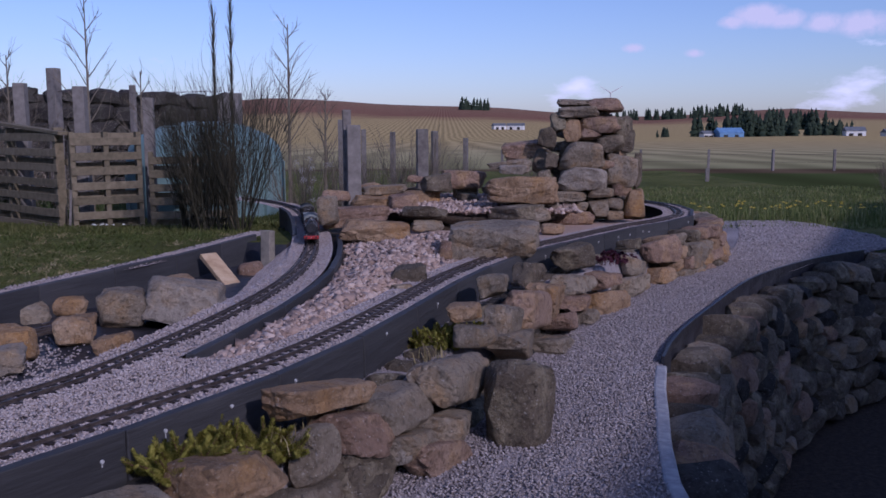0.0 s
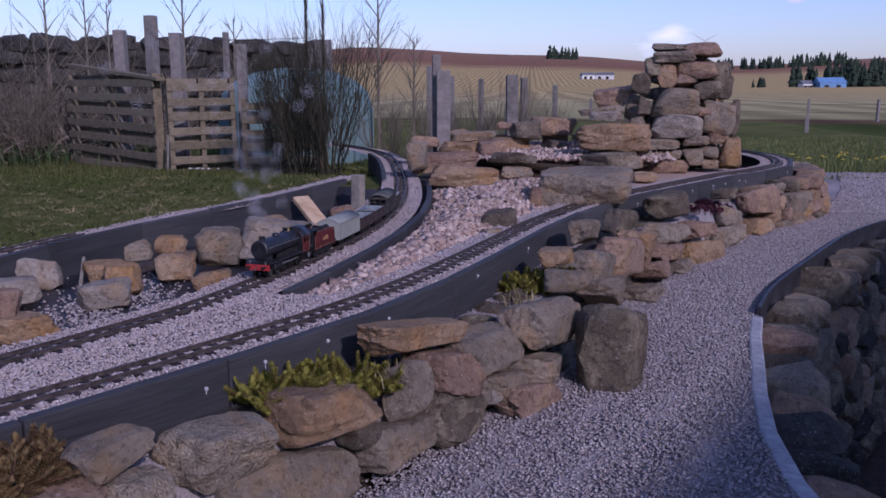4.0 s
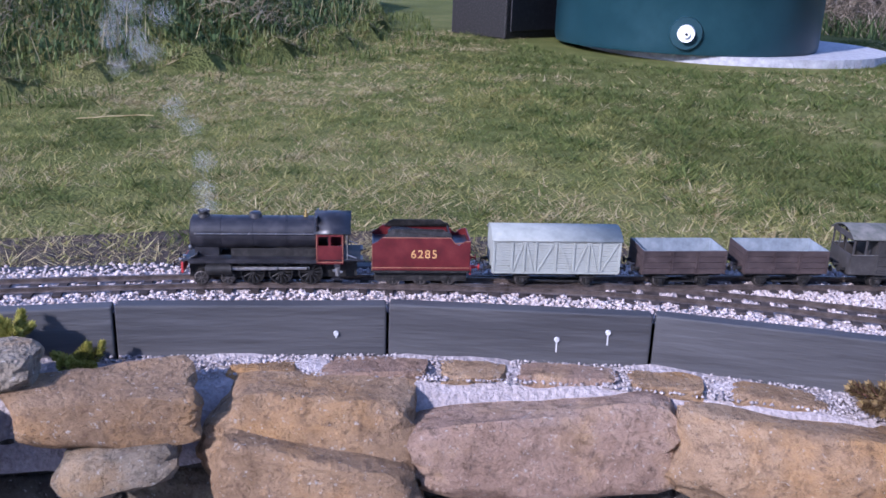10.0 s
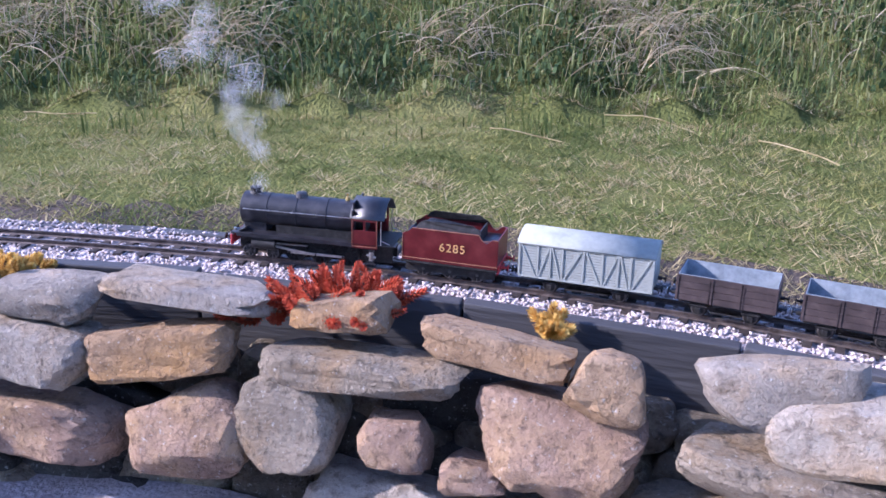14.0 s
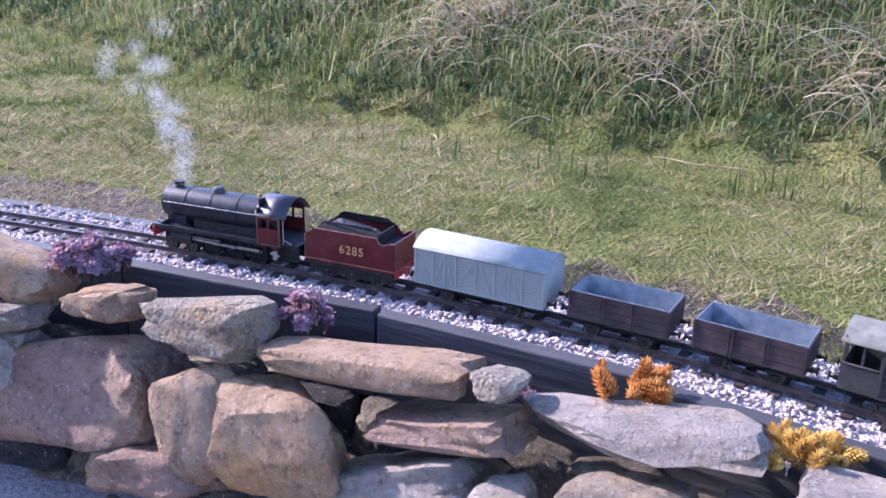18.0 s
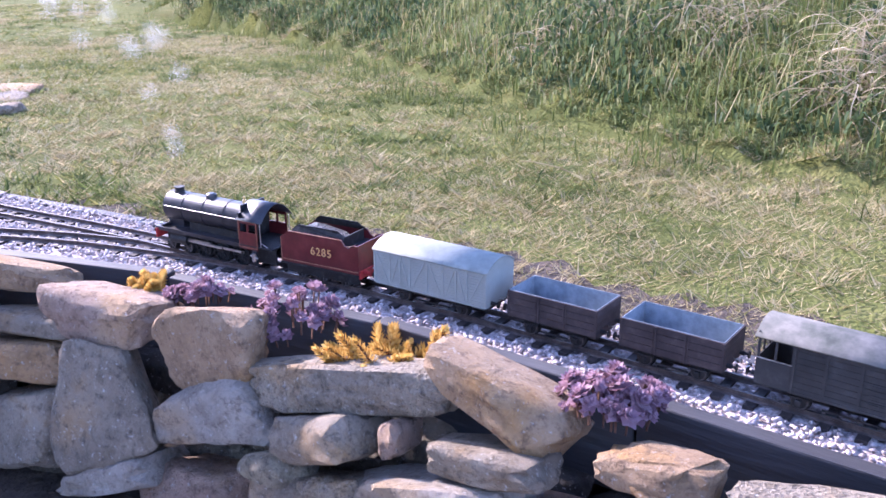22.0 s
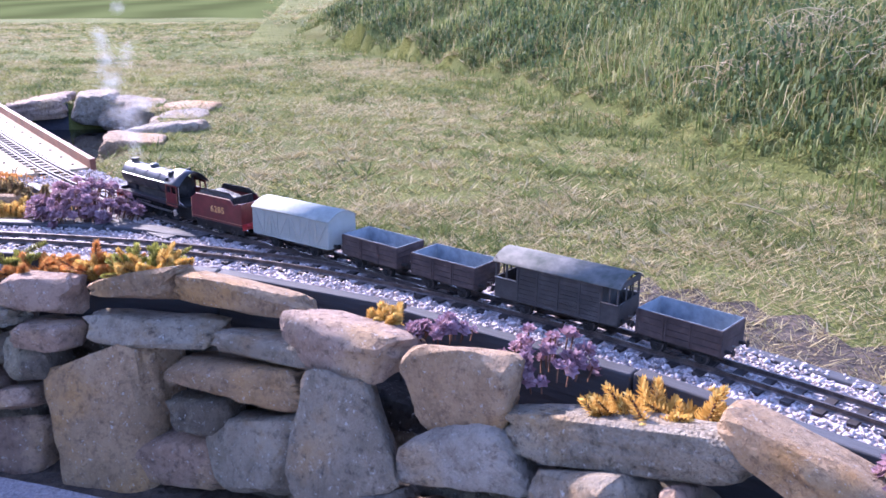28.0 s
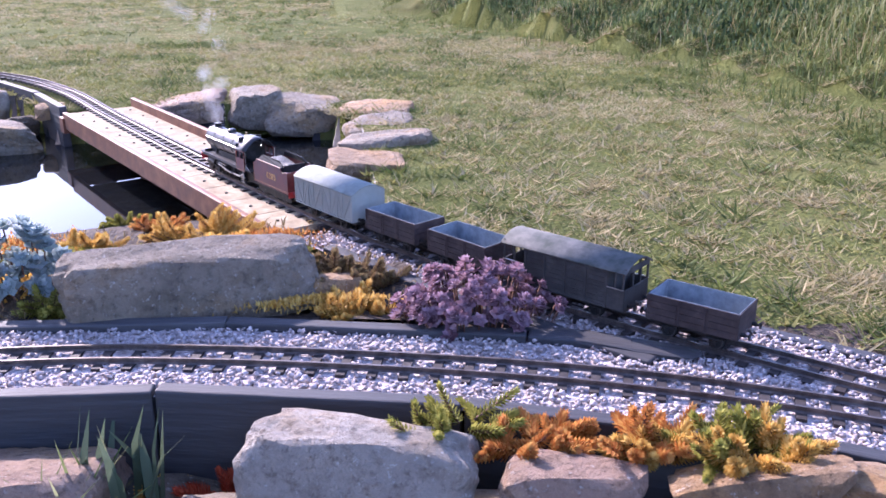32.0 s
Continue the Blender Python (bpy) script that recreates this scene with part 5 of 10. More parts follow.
def brake_van(length=0.238):
    t = thing("brake_van", "dark weathered guard's van with open verandas and a streaky roof", "wagon", "goods wagons")
    w, z0, z1, z2 = 0.080, 0.026, 0.092, 0.108
    va = 0.20
    for s in (1, -1):
        y0, y1 = min(s * w / 2, s * (w / 2 - 0.002)), max(s * w / 2, s * (w / 2 - 0.002))
        bm = bmesh.new()
        for k in range(8):
            a, b = z0 + (z1 - z0) * k / 8, z0 + (z1 - z0) * (k + 1) / 8
            part("plank", bm_box(-length * 0.86, -length * va, y0, y1, a + 0.0003, b - 0.0003), M_BRAKE, t)
        for u in (0.2, 0.36, 0.53, 0.70, 0.86):
            box(bm, -length * u - 0.0018, -length * u + 0.0018, min(y0, s * (w / 2 + 0.0014)), max(y1, s * (w / 2 + 0.0014)), z0, z1)
        box(bm, -length * 0.86, -length * va, min(y0, s * (w / 2 + 0.0012)), max(y1, s * (w / 2 + 0.0012)), z0, z0 + 0.003)
        box(bm, -length * 0.86, -length * va, min(y0, s * (w / 2 + 0.0012)), max(y1, s * (w / 2 + 0.0012)), z1 - 0.004, z1)
        part("cabin_frame", bm, M_BRAKE, t)
        for x0, x1 in ((-length * va, -0.001), (-length + 0.001, -length * 0.86)):
            part("veranda_side", bm_box(x0, x1, y0, y1, z0, z0 + 0.036), M_BRAKE, t)
            for x in (x0 + 0.0018, (x0 + x1) / 2, x1 - 0.0018):
                part("post", bm_box(x - 0.0016, x + 0.0016, y0, y1, z0 + 0.036, z1 - 0.0005), M_BRAKE, t)
            part("handrail", bm_box(x0, x1, min(s * (w / 2 + 0.0002), s * (w / 2 + 0.0012)), max(s * (w / 2 + 0.0002), s * (w / 2 + 0.0012)), z0 + 0.036, z0 + 0.0372), M_STEEL, t, "pale handrail")
        for k, u in enumerate((0.60, 0.66, 0.78)):
            bm = bmesh.new()
            for j in range(5):
                box(bm, -length * u - 0.006, -length * u + 0.006, min(s * (w / 2 + 0.0004), s * (w / 2 + 0.0014)), max(s * (w / 2 + 0.0004), s * (w / 2 + 0.0014)), z0 + 0.012 + j * 0.006, z0 + 0.0145 + j * 0.006)
            part("louvre", bm, M_BRAKE, t)
    for x in (-length * va, -length * 0.86):
        part("cabin_end", end_panel(x, w / 2 - 0.002, z0, z1, z2 - 0.001), M_BRAKE, t)
    for x in (-0.001, -length + 0.001):
        part("veranda_end", bm_box(x - 0.001, x + 0.001, -w / 2 + 0.002, w / 2 - 0.002, z0, z0 + 0.036), M_BRAKE, t)
        part("end_beam", bm_box(x - 0.001, x + 0.001, -w / 2 + 0.002, w / 2 - 0.002, z1 - 0.005, z1 + 0.005), M_BRAKE, t)
        for y in (-0.012, 0.012):
            part("post", bm_box(x - 0.001, x + 0.001, y - 0.0014, y + 0.0014, z0 + 0.036, z1 - 0.005), M_BRAKE, t)
    part("floor", bm_box(-length + 0.002, -0.002, -w / 2 + 0.002, w / 2 - 0.002, z0, z0 + 0.002), M_BRAKE, t)
    part("roof", arc_roof(-length - 0.003, 0.003, w / 2, z1, z2, over=0.003), M_BRAKEROOF, t, "streaky grey-green roof", smooth=True)
    underframe(t, length)
    return t


def tender(length=0.165):
    t = thing("tender", "maroon tender with yellow number and coal behind the engine", "tender")
    w, z0, z1 = 0.078, 0.030, 0.082
    for s in (1, -1):
        bm = bmesh.new()
        prof = [(-length, z0), (0, z0), (0, z1 - 0.006), (-0.010, z1 - 0.001), (-0.018, z1 + 0.006), (-length * 0.80, z1 + 0.006), (-length * 0.845, z1 - 0.004), (-length * 0.885, z1 - 0.008), (-length * 0.93, z1 - 0.002), (-length * 0.95, z1), (-length, z1)]
        y0, y1 = s * w / 2, s * (w / 2 - 0.0018)
        a = [bm.verts.new((x, y0, z)) for x, z in prof]
        b = [bm.verts.new((x, y1, z)) for x, z in prof]
        bm.faces.new(a)
        bm.faces.new(b[::-1])
        for i in range(len(prof)):
            j = (i + 1) % len(prof)
            bm.faces.new((a[i], b[i], b[j], a[j]))
        bmesh.ops.recalc_face_normals(bm, faces=bm.faces)
        part("side_plate", bm, M_MAROON, t)
        bm = bmesh.new()
        for (xa, za), (xb, zb) in ((prof[1], prof[2]), (prof[4], prof[5]), (prof[5], prof[6]), (prof[6], prof[8]), (prof[9], prof[10])):
            tube(bm, (xa, s * (w / 2 + 0.0003), za - 0.0006), (xb, s * (w / 2 + 0.0003), zb - 0.0006), 0.0006, n=5)
        box(bm, -length, 0, min(s * (w / 2), s * (w / 2 + 0.0007)), max(s * (w / 2), s * (w / 2 + 0.0007)), z0 + 0.004, z0 + 0.0052)
        part("lining", bm, M_LINE, t, "fine straw-coloured lining")
        m = Matrix.Translation((-length * 0.53, s * (w / 2 + 0.0003), z0 + 0.028)) @ Matrix.Rotation(radians(180 if s > 0 else 0), 4, "Z") @ Matrix.Rotation(radians(90), 4, "X")
        lettering("6285", 0.0205, m, t, M_GOLD, "yellow number 6285")
        part("footplate", bm_box(-length - 0.001, 0.002, min(s * 0.020, s * 0.040), max(s * 0.020, s * 0.040), 0.026, 0.0295), M_SOOT, t)
        part("frame", bm_box(-length + 0.004, -0.004, min(s * 0.028, s * 0.030), max(s * 0.028, s * 0.030), 0.008, 0.028), M_SOOT, t)
    part("tank_top", bm_box(-length + 0.001, -0.001, -w / 2 + 0.002, w / 2 - 0.002, z1 - 0.014, z1 - 0.012), M_BLACK, t, "black tank top")
    part("rear_plate", bm_box(-length - 0.0008, -length + 0.001, -w / 2, w / 2, z0, z1), M_MAROON, t)
    part("front_plate", bm_box(-0.002, 0.0, -w / 2 + 0.002, w / 2 - 0.002, z0, z1 - 0.010), M_BLACK, t)
    for s in (1, -1):
        bm = bmesh.new()
        prof = [(-0.020, z1 + 0.004), (-0.028, z1 + 0.014), (-0.036, z1 + 0.018), (-length * 0.72, z1 + 0.018), (-length * 0.76, z1 + 0.013), (-length * 0.80, z1 + 0.011), (-length * 0.82, z1 + 0.004)]
        y0, y1 = s * (w / 2 - 0.008), s * (w / 2 - 0.0095)
        a = [bm.verts.new((x, s * (w / 2 - 0.003) if z < z1 + 0.005 else y0, z)) for x, z in prof]
        b = [bm.verts.new((x, s * (w / 2 - 0.005) if z < z1 + 0.005 else y1, z)) for x, z in prof]
        bm.faces.new(a)
        bm.faces.new(b[::-1])
        for i in range(len(prof)):
            j = (i + 1) % len(prof)
            bm.faces.new((a[i], b[i], b[j], a[j]))
        bmesh.ops.recalc_face_normals(bm, faces=bm.faces)
        part("coal_rail", bm, M_SOOT, t)
    part("coal_plate", bm_box(-length * 0.80, -length * 0.785, -w / 2 + 0.010, w / 2 - 0.010, z1 - 0.012, z1 + 0.008), M_SOOT, t)
    bm = stone_mesh(length * 0.66, 0.052, 0.030, 77, 0.6, cuts=12, rough=0.12)
    bmesh.ops.translate(bm, verts=bm.verts, vec=(-length * 0.44, 0, z1 - 0.006))
    part("coal", bm, M_COAL, t)
    for x in (-0.035, -0.082, -0.130):
        wheel(t, x, 0.0135, spokes=8)
    part("buffer_beam", bm_box(-length - 0.003, -length, -0.038, 0.038, 0.022, 0.036, 0.0006), M_RED, t, "red rear buffer beam")
    buffers(t, -length - 0.003, -1, material=M_RED)
    return t


def locomotive(length=0.31):
    t = thing("steam_locomotive", "black model steam locomotive with maroon cab, running on the track", "locomotive")
    R, zc = 0.0285, 0.0835
    xs, xe = -0.026, -0.235
    part("boiler", bm_tube((xs - 0.045, 0, zc), (xe, 0, zc), R, n=40), M_BLACK, t, smooth=False)
    smoke = bmesh.new()
    tube(smoke, (xs, 0, zc), (xs - 0.046, 0, zc), R + 0.0006, n=40)
    tube(smoke, (xs + 0.003, 0, zc), (xs, 0, zc), R - 0.004, R + 0.0006, n=40)
    tube(smoke, (xs + 0.005, 0, zc), (xs + 0.003, 0, zc), 0.006, n=20)
    box(smoke, xs - 0.044, xs - 0.004, -0.020, 0.020, 0.046, 0.070)
    part("smokebox", smoke, M_BLACK, t)
    for x in (-0.072, -0.125, -0.18, -0.232):
        bm = bmesh.new()
        tube(bm, (x, 0, zc), (x - 0.0022, 0, zc), R + 0.0009, n=40)
        part("boiler_band", bm, M_BLACK, t)
    for s in (1, -1):
        bm = bmesh.new()
        tube(bm, (xs - 0.006, s * (R + 0.003), zc + 0.006), (xe + 0.004, s * (R + 0.003), zc + 0.006), 0.0007, n=6)
        part("handrail", bm, M_STEEL, t, "thin steel handrail")
        for x in (-0.034, -0.078, -0.122, -0.166, -0.212):
            part("handrail_knob", bm_tube((x, s * (R - 0.002), zc + 0.006), (x, s * (R + 0.0042), zc + 0.006), 0.0012, n=8), M_STEEL, t)
    ch = bmesh.new()
    tube(ch, (-0.045, 0, zc + R - 0.003), (-0.045, 0, zc + R + 0.003), 0.012, 0.0088, n=24)
    tube(ch, (-0.045, 0, zc + R + 0.003), (-0.045, 0, zc + R + 0.0085), 0.0085, 0.0092, n=24, caps=False)
    tube(ch, (-0.045, 0, zc + R + 0.0075), (-0.045, 0, zc + R + 0.0095), 0.0102, n=24, caps=True)
    part("chimney", ch, M_SOOT, t)
    dm = bmesh.new()
    tube(dm, (-0.130, 0, zc + R - 0.003), (-0.130, 0, zc + R + 0.0055), 0.0115, 0.0098, n=24)
    tube(dm, (-0.130, 0, zc + R + 0.0055), (-0.130, 0, zc + R + 0.0078), 0.0098, 0.006, n=24)
    part("dome", dm, M_BLACK, t)
    sv = bmesh.new()
    tube(sv, (-0.214, 0, zc + R - 0.002), (-0.214, 0, zc + R + 0.006), 0.0045, 0.0035, n=14)
    tube(sv, (-0.214, 0, zc + R + 0.006), (-0.214, 0, zc + R + 0.013), 0.0014, n=10)
    tube(sv, (-0.214, 0, zc + R + 0.010), (-0.214, 0, zc + R + 0.0115), 0.003, n=10)
    part("safety_valve", sv, M_BRASS, t, "brass safety valve")
    # firebox under the boiler and frames
    part("firebox", bm_box(-0.235, -0.165, -0.019, 0.019, 0.042, zc - 0.004), M_SOOT, t)
    for s in (1, -1):
        part("running_plate", bm_box(-0.31, -0.012, min(s * 0.016, s * 0.041), max(s * 0.016, s * 0.041), 0.0455, 0.048), M_BLACK, t)
        part("valance", bm_box(-0.235, -0.022, min(s * 0.039, s * 0.041), max(s * 0.039, s * 0.041), 0.041, 0.0455), M_BLACK, t)
        part("frame_plate", bm_box(-0.300, -0.020, min(s * 0.016, s * 0.0185), max(s * 0.016, s * 0.0185), 0.010, 0.0455), M_SOOT, t)
        part("side_tank_plate", bm_box(-0.232, -0.090, min(s * 0.022, s * 0.024), max(s * 0.022, s * 0.024), 0.048, 0.062), M_SOOT, t)
        cyl = bmesh.new()
        tube(cyl, (-0.050, s * 0.032, 0.028), (-0.092, s * 0.032, 0.028), 0.0095, n=20)
        tube(cyl, (-0.0485, s * 0.032, 0.028), (-0.050, s * 0.032, 0.028), 0.007, 0.0095, n=20)
        box(cyl, -0.090, -0.052, min(s * 0.022, s * 0.038), max(s * 0.022, s * 0.038), 0.034, 0.0455)
        part("cylinder", cyl, M_SOOT, t)
        bars = bmesh.new()
        box(bars, -0.150, -0.092, min(s * 0.030, s * 0.034), max(s * 0.030, s * 0.034), 0.0305, 0.0325)
        part("slide_bar", bars, M_STEEL, t)
        steps = bmesh.new()
        box(steps, -0.272, -0.262, min(s * 0.036, s * 0.040), max(s * 0.036, s * 0.040), 0.012, 0.046)
        box(steps, -0.277, -0.257, min(s * 0.034, s * 0.043), max(s * 0.034, s * 0.043), 0.012, 0.014)
        part("cab_step", steps, M_BLACK, t)
        inj = bmesh.new()
        tube(inj, (-0.268, s * 0.042, 0.020), (-0.268, s * 0.042, 0.034), 0.004, n=10)
        tube(inj, (-0.276, s * 0.042, 0.026), (-0.260, s * 0.042, 0.030), 0.0022, n=8)
        part("injector", inj, M_STEEL, t, "bright injector fitting")
    part("front_plate", (lambda bm: (box(bm, -0.040, -0.012, -0.036, 0.036, 0.0405, 0.0425, 0.0005), bmesh.ops.rotate(bm, verts=bm.verts, cent=(-0.012, 0, 0.041), matrix=Matrix.Rotation(radians(28), 3, "Y")), bm)[2])(bmesh.new()), M_BLACK, t, "glossy sloping front plate")
    part("buffer_beam", bm_box(-0.014, -0.010, -0.040, 0.040, 0.024, 0.042, 0.0008), M_RED, t, "red front buffer beam")
    buffers(t, -0.010, 1, z=0.034, material=M_SOOT)
    for s in (1, -1):
        lamp = bmesh.new()
        tube(lamp, (-0.014, s * 0.026, 0.043), (-0.014, s * 0.026, 0.051), 0.0028, n=10)
        part("lamp", lamp, M_STEEL, t)
    # cab
    for s in (1, -1):
        bm = bmesh.new()
        y0, y1 = min(s * 0.041, s * 0.0392), max(s * 0.041, s * 0.0392)
        box(bm, -0.278, -0.232, y0, y1, 0.040, 0.072)
        box(bm, -0.278, -0.232, y0, y1, 0.088, 0.093)
        for x0, x1 in ((-0.236, -0.232), (-0.257, -0.253), (-0.278, -0.274)):
            box(bm, x0, x1, y0, y1, 0.072, 0.088)
        part("cab_side", bm, M_MAROON, t)
        ln = bmesh.new()
        for z in (0.043, 0.0915):
            box(ln, -0.277, -0.233, min(s * 0.041, s * 0.0415), max(s * 0.041, s * 0.0415), z, z + 0.0008)
        for x in (-0.277, -0.2338):
            box(ln, x, x + 0.0008, min(s * 0.041, s * 0.0415), max(s * 0.041, s * 0.0415), 0.043, 0.0915)
        part("lining", ln, M_LINE, t, "fine straw-coloured lining")
        gr = bmesh.new()
        tube(gr, (-0.284, s * 0.0395, 0.046), (-0.284, s * 0.0395, 0.090), 0.0009, n=6)
        tube(gr, (-0.300, s * 0.0395, 0.050), (-0.284, s * 0.0395, 0.056), 0.0008, n=6)
        part("grab_rail", gr, M_STEEL, t)
    fr = bmesh.new()
    box(fr, -0.2345, -0.232, -0.0392, 0.0392, 0.048, 0.075)
    box(fr, -0.2345, -0.232, -0.0392, -0.031, 0.075, 0.105)
    box(fr, -0.2345, -0.232, 0.031, 0.0392, 0.075, 0.105)
    box(fr, -0.2345, -0.232, -0.031, 0.031, 0.104, 0.118)
    box(fr, -0.2345, -0.232, -0.012, 0.012, 0.075, 0.105)
    part("cab_front", fr, M_BLACK, t)
    part("cab_roof", arc_roof(-0.290, -0.229, 0.0415, 0.093, 0.121, 0.0016, n=18), M_BLACK, t, smooth=True)
    part("cab_floor", bm_box(-0.306, -0.235, -0.039, 0.039, 0.046, 0.0485), M_SOOT, t)
    bm = bmesh.new()
    tube(bm, (-0.250, 0, zc), (-0.2346, 0, zc), 0.024, n=24)
    part("backhead", bm, M_SOOT, t)
    for x in (-0.040, -0.084):
        wheel(t, x, 0.0120, spokes=8, name="bogie_wheel")
    return t


DRIVE_X, DRIVE_R, CRANK = (-0.125, -0.172, -0.222), 0.0205, 0.0095
loco = locomotive()
DRIVERS, RODS = [], []
for _x in DRIVE_X:
    axle = new("driving_wheels")
    axle.parent = loco
    for s in (1, -1):
        bm = bmesh.new()
        y = s * GAUGE / 2
        tube(bm, (0, y - s * 0.003, 0), (0, y - s * 0.001, 0), DRIVE_R + 0.002, n=32)
        tube(bm, (0, y - s * 0.001, 0), (0, y + s * 0.005, 0), DRIVE_R, n=32, caps=False)
        tube(bm, (0, y, 0), (0, y + s * 0.005, 0), 0.005, n=14)
        for k in range(12):
            a = math.tau * k / 12
            part("spoke", bm_tube((math.cos(a) * 0.004, y + s * 0.003, math.sin(a) * 0.004), (math.cos(a) * DRIVE_R, y + s * 0.003, math.sin(a) * DRIVE_R), 0.0012, n=5), M_SOOT, axle)
        w = part("wheel", bm, M_SOOT, axle)
        rim = bmesh.new()
        bmesh.ops.create_cone(rim, cap_ends=False, segments=32, radius1=DRIVE_R * 0.99, radius2=DRIVE_R * 0.88, depth=0.0005)
        bmesh.ops.rotate(rim, verts=rim.verts, matrix=Matrix.Rotation(radians(-90 * s), 3, "X"))
        bmesh.ops.translate(rim, verts=rim.verts, vec=(0, y + s * 0.0052, 0))
        tube(rim, (CRANK, y + s * 0.003, 0), (CRANK, y + s * 0.0105, 0), 0.002, n=10)
        part("tyre", rim, M_SOOT, axle)
    axle.matrix_basis = Matrix.Translation((_x, 0, DRIVE_R))
    DRIVERS.append(axle)
for s in (1, -1):
    bm = bmesh.new()
    y = s * (GAUGE / 2 + 0.0075)
    box(bm, DRIVE_X[2] - DRIVE_X[1] - 0.003, DRIVE_X[0] - DRIVE_X[1] + 0.003, y - 0.0012, y + 0.0012, -0.0022, 0.0022, 0.0006)
    RODS.append((part("coupling_rod", bm, M_STEEL, loco, "bright steel coupling rod"), s))
MAIN_RODS = []
for s in (1, -1):
    bm = bmesh.new()
    y = s * (GAUGE / 2 + 0.0105)
    box(bm, -0.094, 0.002, y - 0.0012, y + 0.0012, -0.0020, 0.0020, 0.0006)
    tube(bm, (0, y - 0.003, 0), (0, y + 0.003, 0), 0.003, n=10)
    MAIN_RODS.append((part("connecting_rod", bm, M_STEEL, loco, "bright steel connecting rod"), s))

TRAIN = [(loco, -0.008, 0.302), (tender(), 0.318, 0.483), (goods_van(), 0.522, 0.742), (open_wagon(), 0.780, 0.930), (open_wagon(), 0.965, 1.115), (brake_van(), 1.155, 1.393), (open_wagon(0.145, "small open goods wagon of dark planks at the tail"), 1.428, 1.573)]


# ---- the house to the east, whose eave shades the path's edge ----
M_HARL = mat("pale harled house wall", [(0.42, 0.40, 0.36), (0.50, 0.48, 0.44), (0.56, 0.54, 0.50)], 40, 0.9, bump=0.8, bump_scale=120, dist=0.006)


def house_shell():
    """A plain house: its long wall runs north-east from a corner south-east of the garden."""
    bm = bmesh.new()
    long, deep, t, z0, z1 = 11.5, 6.0, 0.3, -1.05, 4.72
    box(bm, 0, long, -t, 0, z0, z1)
    box(bm, 0, long, -deep, -deep + t, z0, z1)
    box(bm, 0, t, -deep + t, -t, z0, z1)
    box(bm, long - t, long, -deep + t, -t, z0, z1)
    box(bm, -0.15, long + 0.15, -deep - 0.15, 0.15, z1 + 0.004, z1 + 0.2)
    ob = tagged(part("wall_house", bm, M_HARL), "plain pale rendered house wall", "wall", kind="structure")
    ob.matrix_basis = Matrix.Translation((4.6, -5.9, 0)) @ Matrix.Rotation(math.atan2(0.88, 0.47), 4, "Z")


house_shell()
# ---- grass ----
def leaf_mat(name, cols, rough=0.6, island=0.7, scale=2.0, through=0.35, big=0.0):
    m = mat(name, cols, scale, rough, bump=0.0, island=island, detail=4, big=big, spec=0.06)
    n, l = m.node_tree.nodes, m.node_tree.links
    bsdf, out = n["Principled BSDF"], n["Material Output"]
    tr = n.new("ShaderNodeBsdfTranslucent")
    mx = n.new("ShaderNodeMixShader")
    mx.inputs[0].default_value = through
    src = bsdf.inputs["Base Color"].links[0].from_socket
    l.new(src, tr.inputs["Color"])
    l.new(bsdf.outputs[0], mx.inputs[1])
    l.new(tr.outputs[0], mx.inputs[2])
    l.new(mx.outputs[0], out.inputs["Surface"])
    return m


M_GRASS = leaf_mat("lawn grass", [(0.065, 0.072, 0.018), (0.165, 0.17, 0.048), (0.285, 0.27, 0.095), (0.45, 0.39, 0.20)], island=0.5, scale=16, big=1.7)
M_DARKOLIVE = leaf_mat("dark olive lawn grass", [(0.045, 0.055, 0.016), (0.085, 0.098, 0.028), (0.13, 0.14, 0.045), (0.22, 0.20, 0.09)])
M_STRAW = leaf_mat("dry straw grass", [(0.21, 0.165, 0.075), (0.35, 0.29, 0.145), (0.48, 0.41, 0.24)], 0.7)
M_LONG = leaf_mat("long bank grass", [(0.06, 0.085, 0.025), (0.13, 0.165, 0.05), (0.21, 0.235, 0.085), (0.38, 0.35, 0.18)])
M_LUSH = leaf_mat("lush green grass", [(0.028, 0.042, 0.012), (0.07, 0.095, 0.026), (0.125, 0.15, 0.042), (0.23, 0.235, 0.08)], island=0.6, scale=14)
M_BLEACHED = leaf_mat("bleached dead stalks", [(0.20, 0.15, 0.08), (0.36, 0.29, 0.17), (0.54, 0.46, 0.31)], 0.7, island=0.8)
M_WEED = leaf_mat("dark weed leaves", [(0.03, 0.055, 0.022), (0.07, 0.105, 0.04), (0.13, 0.165, 0.07)])

gr = np.random.RandomState(11)


